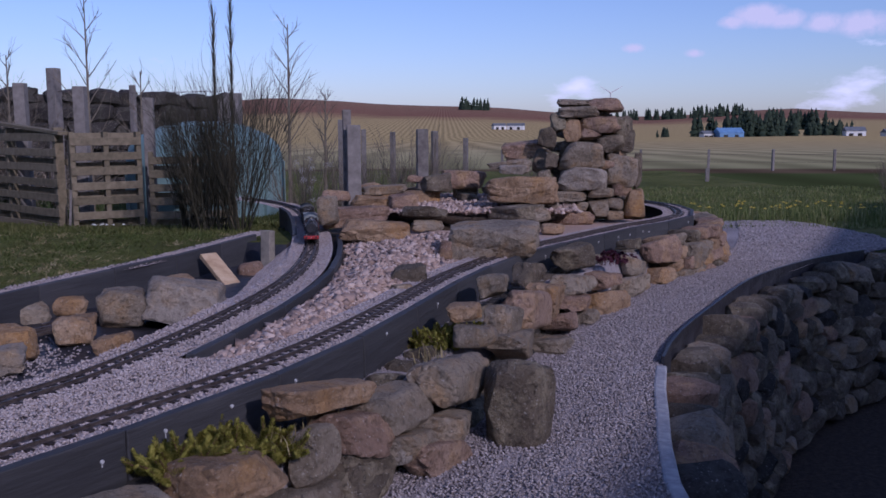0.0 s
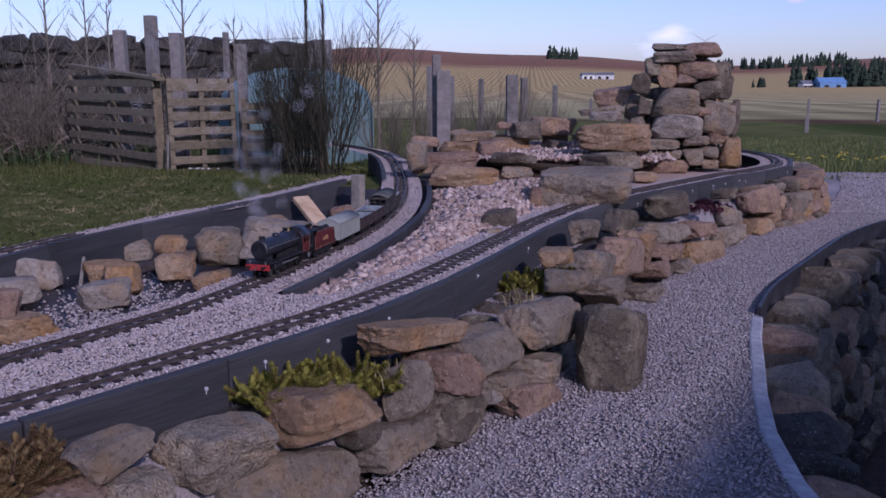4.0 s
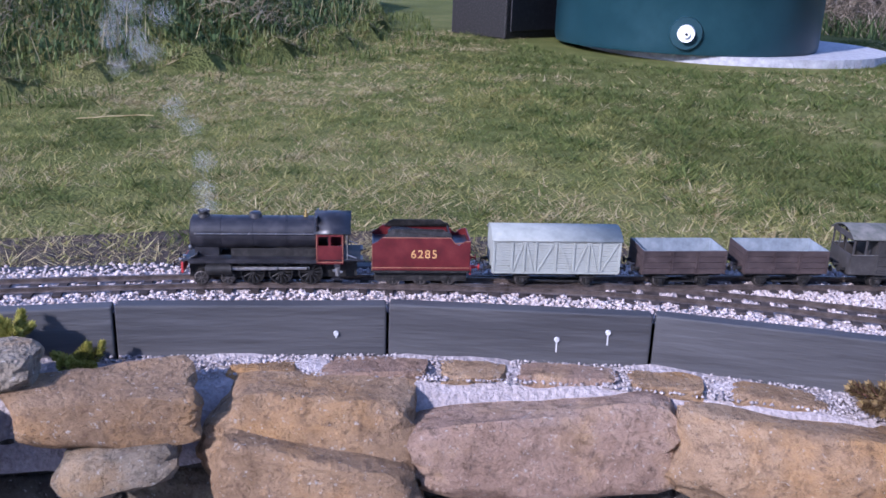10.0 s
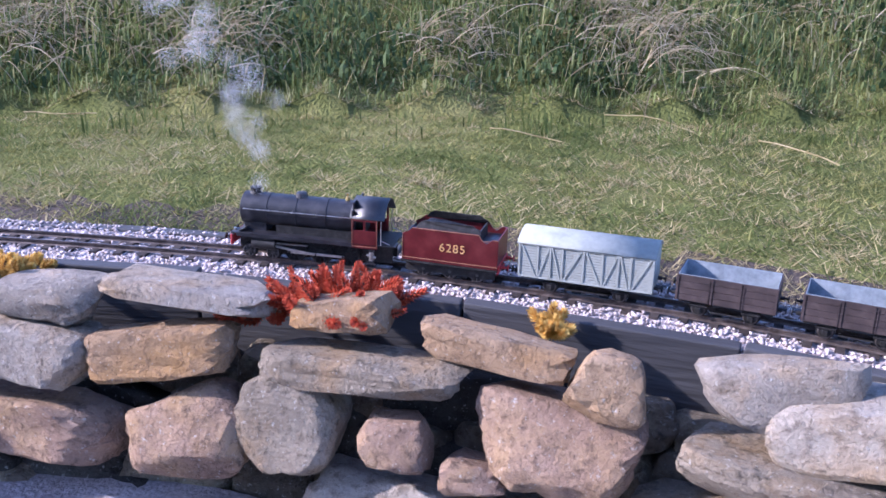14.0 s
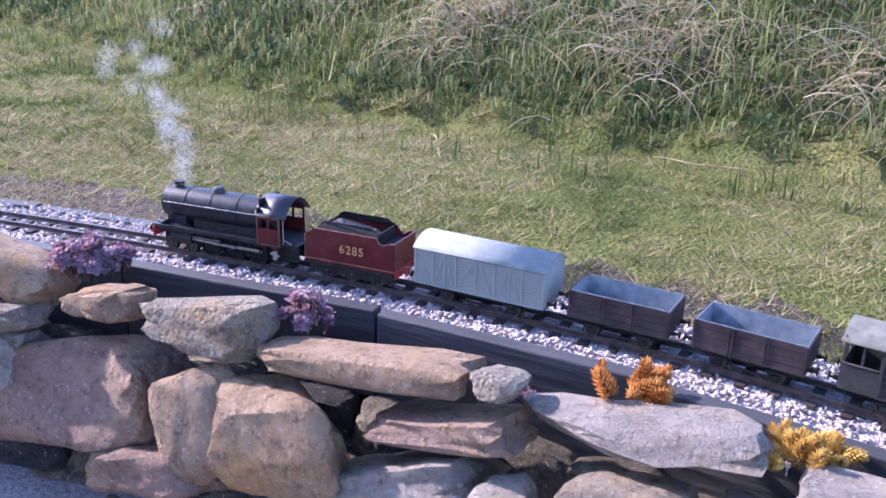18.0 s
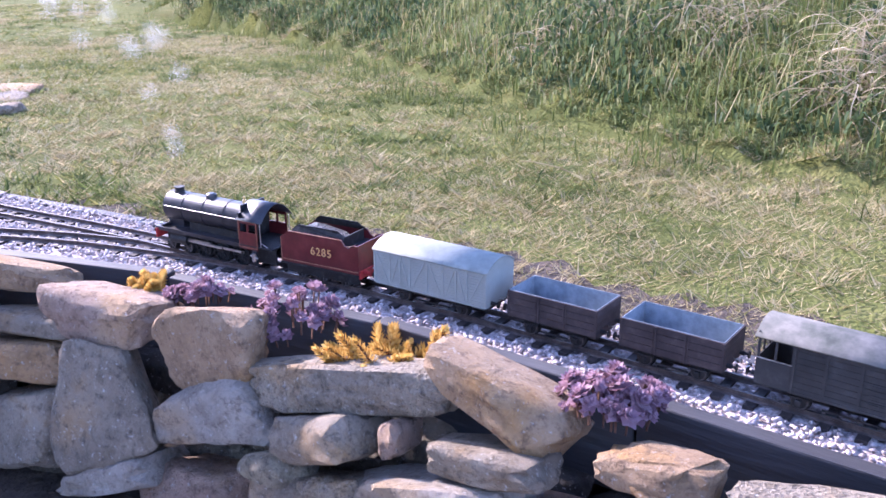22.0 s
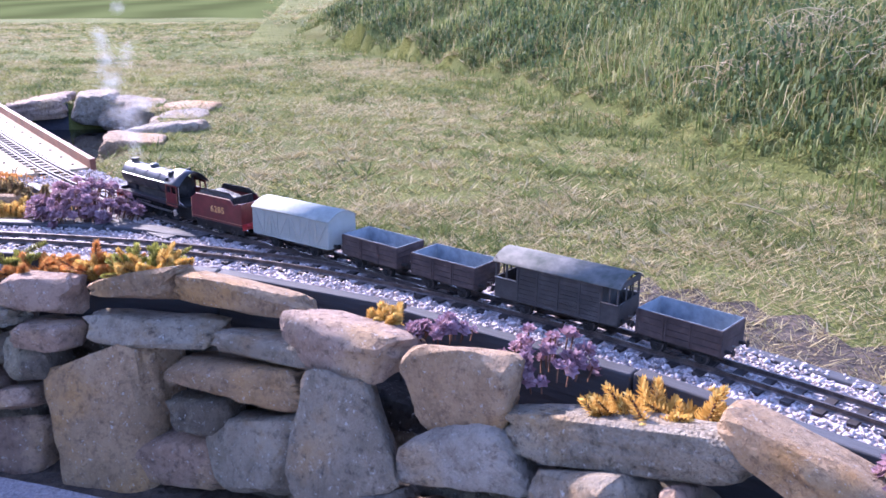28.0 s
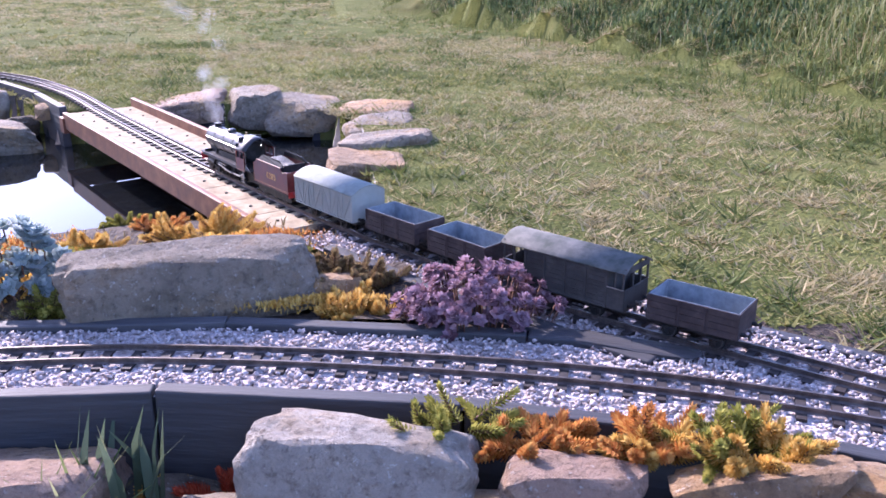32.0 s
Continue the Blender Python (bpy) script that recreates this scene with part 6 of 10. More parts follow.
def blades(name, x, y, h, w, material, lean=0.5, label="", category="grass", z=None, droop=0.35, low=0.0):
    """Many bent blades in one mesh: roots x, y; heights h; widths w."""
    n = len(x)
    z = ground_z(x, y) - 0.004 if z is None else z
    a = gr.uniform(0, math.tau, n)
    tilt = (low + np.abs(gr.normal(0, lean, n))).clip(0, 1.45)
    dx, dy = np.cos(a), np.sin(a)
    ux, uy = -dy, dx
    t1 = tilt * 0.6
    t2 = np.clip(tilt + droop + gr.normal(0, 0.2, n), 0, 1.9)
    m = np.c_[x + dx * np.sin(t1) * h * 0.55, y + dy * np.sin(t1) * h * 0.55, z + np.cos(t1) * h * 0.55]
    tip = m + np.c_[dx * np.sin(t2) * h * 0.45, dy * np.sin(t2) * h * 0.45, np.cos(t2) * h * 0.45]
    w2 = (w / 2)[:, None]
    side = np.c_[ux, uy, np.zeros(n)]
    base = np.c_[x, y, z]
    V = np.stack([base - side * w2, base + side * w2, m - side * w2 * 0.8, m + side * w2 * 0.8, tip], 1).reshape(-1, 3)
    k = np.arange(n)[:, None] * 5
    F = np.concatenate([k + [0, 1, 3], k + [0, 3, 2], k + [2, 3, 4]], 1).reshape(-1, 3)
    ob = new(name, fast_mesh(name, V, F, material))
    return tagged(ob, label, category, kind="stuff")


def sward(name, x, y, h, w, material, label, category="grass", low=0.4, lean=0.5):
    """Very many short straight blades, one triangle each."""
    n = len(x)
    b = gr.uniform(0, math.tau, n)
    # gather the blades into tufts that spread outward
    m = max(1, n // 16)
    cx, cy, size = x[:m], y[:m], gr.uniform(0.5, 1.6, m)
    i = gr.randint(0, m, n)
    ox, oy = gr.normal(0, 0.013, n), gr.normal(0, 0.013, n)
    x, y, h = cx[i] + ox, cy[i] + oy, h * size[i]
    z = ground_z(x, y) - 0.003
    a = np.arctan2(oy, ox) + gr.normal(0, 1.1, n)
    t = (low + np.abs(gr.normal(0, lean, n))).clip(0, 1.42)
    side = np.c_[np.cos(b), np.sin(b), np.zeros(n)] * (w / 2)[:, None]
    base = np.c_[x, y, z]
    tip = base + np.c_[np.cos(a) * np.sin(t), np.sin(a) * np.sin(t), np.cos(t)] * h[:, None]
    V = np.stack([base - side, base + side, tip], 1).reshape(-1, 3)
    return tagged(new(name, fast_mesh(name, V, np.arange(n * 3).reshape(-1, 3), material)), label, category, kind="stuff")


ALL_TRACK = np.vstack([OUTER[::2], INNER[::2], BRANCH[::2], SIDING[::2]])


def lawn_points(n, x0, x1, y0, y1):
    x, y = gr.uniform(x0, x1, n), gr.uniform(y0, y1, n)
    near = (x > -2.6) | (y > 1.0) | (y < -3.5)
    ok = inside(x, y, UPPER) & ~inside(x, y, POND) & ~inside(x, y, WATER)
    ok &= ~(near & (distance(x, y, ALL_TRACK[::2]) < 0.13))
    ok &= ~((y > 0.8) & (y < 2.1) & (x > np.interp(y, [0.8, 1.43, 1.95, 2.1], [-1.86, -1.85, -1.93, -1.95])))
    return x[ok], y[ok]


ROCK_GARDEN = [(-0.75, 8.0), (-0.75, 5.0), (-0.45, 2.35), (-0.3, 2.6), (0.3, 4.5), (1.7, 6.3), (1.7, 7.9), (0.8, 8.6)]
BED_EAST = [(-0.1, -4.75), (0.45, -5.25), (0.72, -5.62), (0.9, -5.75), (1.5, -5.65), (2.2, -5.75), (3.2, -6.0), (3.4, -4.8), (1.8, -4.95), (0.6, -4.85)]


def grass_here(x, y):
    ok = ~inside(x, y, ROCK_GARDEN) & ~inside(x, y, BED_EAST) & ~((x + 5.6) ** 2 + (y - 2.5) ** 2 < 1.15)
    return x[ok], y[ok]


def cell_noise(x, y, size, seed):
    """Smooth random field with features about size metres across, 0 to 1."""
    gx, gy = np.asarray(x) / size + 500.0, np.asarray(y) / size + 500.0
    ix, iy = np.floor(gx).astype(np.int64), np.floor(gy).astype(np.int64)
    fx, fy = gx - ix, gy - iy
    fx, fy = fx * fx * (3 - 2 * fx), fy * fy * (3 - 2 * fy)

    def h(a, b):
        v = np.sin(a * 127.1 + b * 311.7 + seed * 74.7) * 43758.5453
        return v - np.floor(v)

    return (h(ix, iy) * (1 - fx) + h(ix + 1, iy) * fx) * (1 - fy) + (h(ix, iy + 1) * (1 - fx) + h(ix + 1, iy + 1) * fx) * fy


def along_bank(n, d0, d1):
    """Random points on the bank, between two distances behind its foot."""
    c = BANK[(BANK[:, 1] > -12.0)]
    L, t = lengths(c), tangents(c)
    q, d = gr.uniform(0, L[-1], n), d0 + (d1 - d0) * gr.uniform(0, 1, n) ** 1.2
    tx, ty = np.interp(q, L, t[:, 0]), np.interp(q, L, t[:, 1])
    return np.interp(q, L, c[:, 0]) + ty * d, np.interp(q, L, c[:, 1]) - tx * d, d


def build_lawn():
    for (x0, x1, y0, y1), n in (((-3.9, -0.2, -5.2, 1.6), 460000), ((-6.6, -1.4, 0.6, 6.5), 300000), ((-2.4, 3.2, -9.5, -4.6), 350000), ((-6.6, -3.8, -3.0, 1.2), 110000), ((-2.4, 6.5, -17.0, -9.3), 140000), ((3.0, 6.5, -9.4, -5.0), 60000)):
        x, y = grass_here(*lawn_points(n, x0, x1, y0, y1))
        clump = 0.5 * cell_noise(x, y, 0.26, 1.0) + 0.35 * cell_noise(x, y, 0.11, 2.0) + 0.25 * cell_noise(x, y, 0.05, 3.0) - 0.55
        worn = 0.6 * cell_noise(x, y, 0.7, 4.0) + 0.4 * cell_noise(x, y, 0.23, 5.0) + 0.25 * cell_noise(x, y, 0.07, 6.0) - 0.62
        far = np.clip(np.hypot(x + 0.3, y + 1.5) / 3.2, 0.8, 3.0)
        green = np.clip((y + 0.6) / 1.6, 0, 1)
        h = gr.uniform(0.012, 0.034, len(x)) * (1 + 0.9 * np.clip(clump, -0.5, 0.6))
        dry = gr.uniform(0, 1, len(x)) < np.clip(0.42 + 1.9 * worn - 1.1 * clump, 0.06, 0.92) * (1 - 0.62 * green)
        lush = ~dry & (gr.uniform(0, 1, len(x)) < np.clip(0.16 + 3.2 * clump, 0.02, 0.95))
        # darker olive blades where y is above about 0.9
        old = ~dry & ~lush & (y > 0.9 + 0.8 * clump)
        rest = ~dry & ~lush & ~old
        sward("lawn_grass", x[lush], y[lush], h[lush] * 1.25, gr.uniform(0.0022, 0.0042, lush.sum()) * far[lush], M_LUSH, "darker green tufts standing in the lawn", low=0.7, lean=0.6)
        sward("lawn_grass", x[rest], y[rest], h[rest], gr.uniform(0.0026, 0.0052, rest.sum()) * far[rest], M_GRASS, "short rough lawn grass, green and olive", low=0.75, lean=0.6)
        if old.any():
            sward("lawn_grass", x[old], y[old], h[old] * 0.85, gr.uniform(0.0035, 0.0065, old.sum()), M_DARKOLIVE, "dark olive lawn grass", low=0.7)
        sward("dry_grass", x[dry], y[dry], h[dry] * 1.25, gr.uniform(0.0022, 0.0044, dry.sum()) * far[dry], M_STRAW, "dry straw-coloured blades lying in the lawn", low=1.0, lean=0.25)
    # long grass on the bank
    x, y, d = along_bank(46000, 0.02, 1.9)
    clump = 0.55 * cell_noise(x, y, 0.42, 7.0) + 0.45 * cell_noise(x, y, 0.16, 8.0)
    h = (0.05 + 0.30 * np.clip(d / 0.5, 0.15, 1) * np.clip(clump - 0.12, 0.05, 1)) * gr.uniform(0.5, 1.2, len(x))
    blades("long_grass", x, y, h, gr.uniform(0.0035, 0.0075, len(x)), M_LONG, 0.6, "long tufted grass on the bank", droop=0.9)
    # transition tufts at the bank's foot
    x, y, d = along_bank(12000, -0.35, 0.4)
    tuft = cell_noise(x, y, 0.17, 9.0)
    keep = gr.uniform(0.2, 0.9, len(x)) < tuft
    x, y, tuft = x[keep], y[keep], tuft[keep]
    blades("long_grass", x, y, gr.uniform(0.03, 0.10, len(x)) * (0.4 + tuft), gr.uniform(0.003, 0.006, len(x)), M_LUSH, 0.6, "tufts of longer grass at the foot of the bank", droop=0.6)
    # leafy weeds
    x, y, d = along_bank(60000, 0.12, 1.9)
    thick = 0.6 * cell_noise(x, y, 0.5, 10.0) + 0.4 * cell_noise(x, y, 0.15, 11.0)
    keep = gr.uniform(0.18, 0.75, len(x)) < thick
    x, y, d, thick = x[keep], y[keep], d[keep], thick[keep]
    rise = gr.uniform(0, 1, len(x)) * 0.16 * np.clip(d / 0.4, 0, 1) * thick
    blades("weeds", x, y, gr.uniform(0.025, 0.075, len(x)), gr.uniform(0.008, 0.018, len(x)), M_WEED, 0.9, "dark leafy weeds on the bank", "weeds", z=ground_z(x, y) + rise, droop=0.8)


build_lawn()


def tussock(x, y, r, n, length, label="bleached tussock of dead straw on the bank"):
    """A heap of long bleached stalks that arch up and fall every way."""
    a = gr.uniform(0, math.tau, n)
    px, py = x + gr.normal(0, r * 0.75, n), y + gr.normal(0, r * 0.75, n)
    P = np.c_[px, py, ground_z(px, py) + np.abs(gr.normal(0.03, 0.05, n))]
    up = gr.uniform(-0.1, 1.3, n)
    D = np.c_[np.cos(a), np.sin(a), up]
    D /= np.linalg.norm(D, axis=1)[:, None]
    ln, wd = gr.uniform(0.3, 1.0, n) * length * 1.5, gr.uniform(0.0011, 0.0028, n)
    rows, segs = [], 6
    for k in range(segs + 1):
        side = np.cross(D, [0.35, 0.45, 0.82])
        side /= np.linalg.norm(side, axis=1)[:, None]
        q = side * (wd * (1 - 0.7 * k / segs))[:, None]
        rows.append(np.stack([P - q, P + q], 1))
        P = P + D * (ln / segs)[:, None]
        P[:, 2] = np.maximum(P[:, 2], ground_z(P[:, 0], P[:, 1]) + 0.008)
        D = D + gr.normal(0, 0.07, (n, 3)) + np.array([0, 0, -0.26])
        D /= np.linalg.norm(D, axis=1)[:, None]
    V = np.stack(rows, 1).reshape(-1, 3)
    b = np.arange(n)[:, None] * (2 * (segs + 1))
    F = np.concatenate([b + [2 * k, 2 * k + 1, 2 * k + 3, 2 * k + 2] for k in range(segs)], 0)
    return tagged(new("straw_tussock", fast_mesh("straw_tussock", V, F, M_BLEACHED)), label, "dead grass", kind="stuff")


for _t in ((-3.83, -2.45, 0.17, 330, 0.26), (-2.72, -4.37, 0.17, 330, 0.25), (-2.98, -3.74, 0.15, 260, 0.22), (-2.48, -5.06, 0.15, 260, 0.25), (-3.42, -3.03, 0.12, 130, 0.2), (-2.27, -4.98, 0.10, 90, 0.2), (-2.19, -6.38, 0.14, 130, 0.25), (-2.28, -5.76, 0.14, 130, 0.25), (-4.69, -1.37, 0.13, 170, 0.22), (-5.32, -0.22, 0.15, 200, 0.25), (-3.95, -2.75, 0.12, 120, 0.22), (-1.78, -6.4, 0.08, 50, 0.18), (-3.2, -4.3, 0.15, 130, 0.25), (-4.3, -1.9, 0.10, 80, 0.2)):
    tussock(*_t)


def strewn_straw():
    """Single bleached stalks lying all over the bank."""
    x, y, d = along_bank(2400, 0.05, 1.8)
    blades("strewn_straw", x, y, gr.uniform(0.08, 0.26, len(x)), gr.uniform(0.0018, 0.0035, len(x)), M_STRAW, 0.5, "single dead stalks strewn over the bank", "dead grass", z=ground_z(x, y) + gr.uniform(0.0, 0.06, len(x)), droop=0.5, low=0.5)


strewn_straw()


def stalk(x, y, length, yaw, tilt, label="long dead stalk lying on the grass"):
    bm = bmesh.new()
    p = Vector((0, 0, 0))
    rnd = random.Random(int(1000 * abs(x + y)))
    d = Vector((math.cos(radians(yaw)) * math.cos(radians(tilt)), math.sin(radians(yaw)) * math.cos(radians(tilt)), math.sin(radians(tilt))))
    for k in range(5):
        q = p + d * length / 5
        tube(bm, p, q, 0.0022, 0.0019, n=6)
        p = q
        d = (d + Vector((rnd.uniform(-0.18, 0.18), rnd.uniform(-0.18, 0.18), rnd.uniform(-0.16, 0.08)))).normalized()
    ob = part("dead_stalk", bm, M_STRAW, None)
    ob.matrix_basis = Matrix.Translation((x, y, float(ground_z(np.array([x]), np.array([y]))[0]) + 0.035))
    return tagged(ob, label, "dead stalk", "stalks on the lawn")


for _t in ((-4.05, -1.55, 0.42, 60, 18), (-3.95, -1.5, 0.3, 110, 15), (-3.2, -1.9, 0.25, 70, 2), (-2.9, -2.6, 0.22, 100, 2), (-2.3, -3.9, 0.25, 110, 4), (-1.9, -4.4, 0.22, 75, 8), (-3.4, -0.9, 0.24, 85, 3), (-3.0, -1.2, 0.2, 60, 3), (-1.2, -5.0, 0.2, 130, 4), (-3.3, -2.4, 0.3, 95, 3)):
    stalk(*_t)

# ---- loose gravel ----
def chips(name, x, y, z, size, material, label, category="gravel", flat=0.75):
    """Many small angular stones in one mesh."""
    n = len(x)
    base = np.array([(1, 0, 0), (-1, 0, 0), (0, 1, 0), (0, -1, 0), (0, 0, 1), (0, 0, -1)], float)
    tri = np.array([(0, 2, 4), (2, 1, 4), (1, 3, 4), (3, 0, 4), (2, 0, 5), (1, 2, 5), (3, 1, 5), (0, 3, 5)])
    P = base[None] * gr.uniform(0.55, 1.25, (n, 6, 1)) + gr.normal(0, 0.22, (n, 6, 3))
    a = gr.uniform(0, math.tau, n)
    b = gr.uniform(0, math.tau, n)
    ca, sa, cb, sb = np.cos(a)[:, None], np.sin(a)[:, None], np.cos(b)[:, None], np.sin(b)[:, None]
    X, Y, Z = P[..., 0], P[..., 1], P[..., 2]
    Y, Z = cb * Y - sb * Z, sb * Y + cb * Z
    X, Y = ca * X - sa * Y, sa * X + ca * Y
    P = np.stack([X, Y, Z * flat], -1) * size[:, None, None] + np.stack([x, y, z], -1)[:, None, :]
    F = (tri[None] + np.arange(n)[:, None, None] * 6).reshape(-1, 3)
    ob = new(name, fast_mesh(name, P.reshape(-1, 3), F, material))
    return tagged(ob, label, category, kind="stuff")


def near_track(x, y, pts, tg):
    """Along and across distances to the nearest of the points."""
    i = np.empty(len(x), int)
    for k in range(0, len(x), 20000):
        d = (x[k:k + 20000, None] - pts[None, :, 0]) ** 2 + (y[k:k + 20000, None] - pts[None, :, 1]) ** 2
        i[k:k + 20000] = d.argmin(1)
    dx, dy = x - pts[i, 0], y - pts[i, 1]
    return dx * tg[i, 0] + dy * tg[i, 1], -dx * tg[i, 1] + dy * tg[i, 0]


SLEEPERS = [(resample(c, 0.046), tangents(resample(c, 0.046))) for c in (OUTER, INNER[4:], BRANCH)]


def scatter_ballast():
    X, Y = [], []
    for c, half, per in ((stretch(OUTER, 3.0, -5.1), 0.108, 20000), (stretch(INNER, 3.2, -0.2), 0.108, 20000), (BRANCH[4:60], 0.108, 20000), (stretch(OUTER, 8.2, 3.0), 0.108, 7000), (stretch(INNER, 7.6, 3.2), 0.108, 7000), (SIDING, 0.066, 12000)):
        L = lengths(c)
        n = int(L[-1] * 2 * half * per)
        s, o = gr.uniform(0, L[-1], n), gr.uniform(-half, half, n)
        t = tangents(c)
        px, py = np.interp(s, L, c[:, 0]), np.interp(s, L, c[:, 1])
        tx, ty = np.interp(s, L, t[:, 0]), np.interp(s, L, t[:, 1])
        X.append(px - ty * o)
        Y.append(py + tx * o)
    n = 24000
    y = gr.uniform(-0.2, 2.4, n)
    u = gr.uniform(0, 1, n)
    xo, xi = np.interp(-y, -OUTER[:, 1], OUTER[:, 0]), np.interp(-y, -INNER[:, 1], INNER[:, 0])
    keep = u < 1
    X.append((xo * u + xi * (1 - u))[keep])
    Y.append(y[keep])
    n = 22000
    y, u = gr.uniform(0.87, 5.0, n), gr.uniform(0, 1, n)
    fall = [np.interp(-y, -SHOULDER[0], c) for c in SHOULDER[1:]]
    chips("shoulder_gravel", fall[0] * (1 - u) + fall[1] * u, y, fall[2] * (1 - u) + fall[3] * u + gr.uniform(-0.002, 0.003, n), gr.uniform(0.0032, 0.0062, n), M_BALLAST, "loose ballast spilling down into the dry pond")
    n = 6000
    y = gr.uniform(-5.1, -4.45, n)
    x = gr.uniform(-0.4, 0.30, n)
    k = inside(x, y, [(-0.40, -4.42), (-0.06, -4.66), (0.24, -4.80), (0.26, -4.98), (0.11, -4.95), (-0.23, -4.62)])
    X.append(x[k])
    Y.append(y[k])
    x, y = np.concatenate(X), np.concatenate(Y)
    ok = np.ones(len(x), bool)
    low = np.zeros(len(x))
    for pts, tg in SLEEPERS:
        a, b = near_track(x, y, pts, tg)
        ok &= ~((np.abs(a) < 0.0095) & (np.abs(b) < 0.043))
        ok &= ~((np.abs(np.abs(b) - GAUGE / 2) < 0.0045) & (np.abs(a) < 0.03))
        low = np.where((np.abs(b) < 0.05) & (np.abs(a) < 0.03), 0.0025, low)
    x, y, low = x[ok], y[ok], low[ok]
    z = rail_z(y) - 0.0125 - low + gr.uniform(-0.003, 0.005, len(x))
    chips("track_ballast", x, y, z, gr.uniform(0.0032, 0.0062, len(x)), M_BALLAST, "loose pinkish white ballast chippings round the tracks")
    # path gravel
    n = 95000
    y = gr.uniform(1.2, 6.6, n)
    lo = np.interp(y, [1.2, 1.6, 2.55, 3.47, 4.44, 5.3, 6.0, 6.6], [-0.70, -0.52, -0.06, 0.30, 0.64, 1.2, 1.7, 2.0])
    hi = np.interp(y, [1.2, 1.6, 2.2, 2.83, 3.38, 3.84, 4.43, 5.41, 6.25, 6.6], [0.66, 0.60, 0.58, 0.70, 0.83, 1.0, 1.32, 1.9, 2.7, 3.2])
    x = lo + (hi - lo) * gr.uniform(0, 1, n)
    chips("path_gravel", x, y, np.full(n, 0.016) + gr.uniform(-0.003, 0.006, n), gr.uniform(0.0032, 0.0062, n), M_PATHCHIP, "loose grey gravel on the path")

    n = 16000
    y = gr.uniform(6.2, 8.9, n)
    lo = np.interp(y, [6.2, 7.0, 7.6, 8.9], [1.95, 2.32, 2.55, 2.95])
    hi = np.interp(y, [6.2, 6.9, 7.6, 8.6, 8.9], [2.65, 3.5, 3.75, 3.6, 3.4])
    x = lo + (hi - lo) * gr.uniform(0, 1, n)
    chips("path_gravel", x, y, np.full(n, 0.018), gr.uniform(0.006, 0.011, n), M_PATHCHIP, "loose grey gravel where the path turns away")


M_PATHCHIP = mat("grey path chips", [(0.17, 0.15, 0.15), (0.30, 0.265, 0.26), (0.46, 0.42, 0.41)], 200, 0.85, bump=0.0, island=0.8)
scatter_ballast()


def pink_patch():
    n = 6800
    y = gr.uniform(2.35, 5.2, n)
    lo = np.interp(y, [2.35, 2.6, 3.0, 3.5, 4.4, 5.2], [-0.70, -0.64, -0.56, -0.49, -0.49, -0.60])
    hi = np.interp(y, [2.35, 2.7, 3.19, 3.83, 4.5, 5.2], [-0.56, -0.44, -0.28, -0.08, 0.15, 0.5])
    x = lo + (hi - lo) * gr.uniform(0, 1, n)
    u = (x - lo) / (hi - lo)
    z = RAIL - 0.045 + 0.05 * np.sin(np.clip(u, 0, 1) * math.pi) * np.clip((y - 2.3) / 1.2, 0, 1)
    chips("pink_chippings", x, y, z + gr.uniform(-0.005, 0.01, n), gr.choice([0.010, 0.014, 0.02, 0.03], n, p=[0.35, 0.4, 0.2, 0.05]), M_PINKGRAVEL, "pink stone chippings filling the rock garden")
    n = 5200
    x, y = gr.uniform(-0.5, 0.9, n), gr.uniform(5.75, 7.3, n)
    chips("pink_chippings", x, y, np.full(n, 0.412) + gr.uniform(-0.01, 0.01, n), gr.uniform(0.012, 0.025, n), M_PINKGRAVEL, "pink stone chippings among the cairn rocks")
    me = ribbon("chippings_bed", np.c_[np.interp(np.linspace(2.35, 6.5, 40), [2.35, 2.6, 3.0, 3.5, 4.4, 5.2, 6.5], [-0.72, -0.66, -0.58, -0.51, -0.51, -0.62, -0.7]), np.linspace(2.35, 6.5, 40)], np.c_[np.interp(np.linspace(2.35, 6.5, 40), [2.35, 2.7, 3.19, 3.83, 4.5, 5.2, 6.5], [-0.54, -0.40, -0.25, -0.04, 0.22, 0.68, 1.5]), np.linspace(2.35, 6.5, 40)], RAIL - 0.05, M_PINKGRAVEL, "bed of pink stone chippings", "gravel bed")


pink_patch()
_n = 1500
_x, _y = gr.normal(-1.42, 0.10, _n), gr.normal(2.72, 0.22, _n)
chips("pond_gravel", _x, _y, ground_z(_x, _y) + 0.003, gr.uniform(0.004, 0.008, _n), M_PATHCHIP, "patch of pale gravel on the floor of the dry pond")



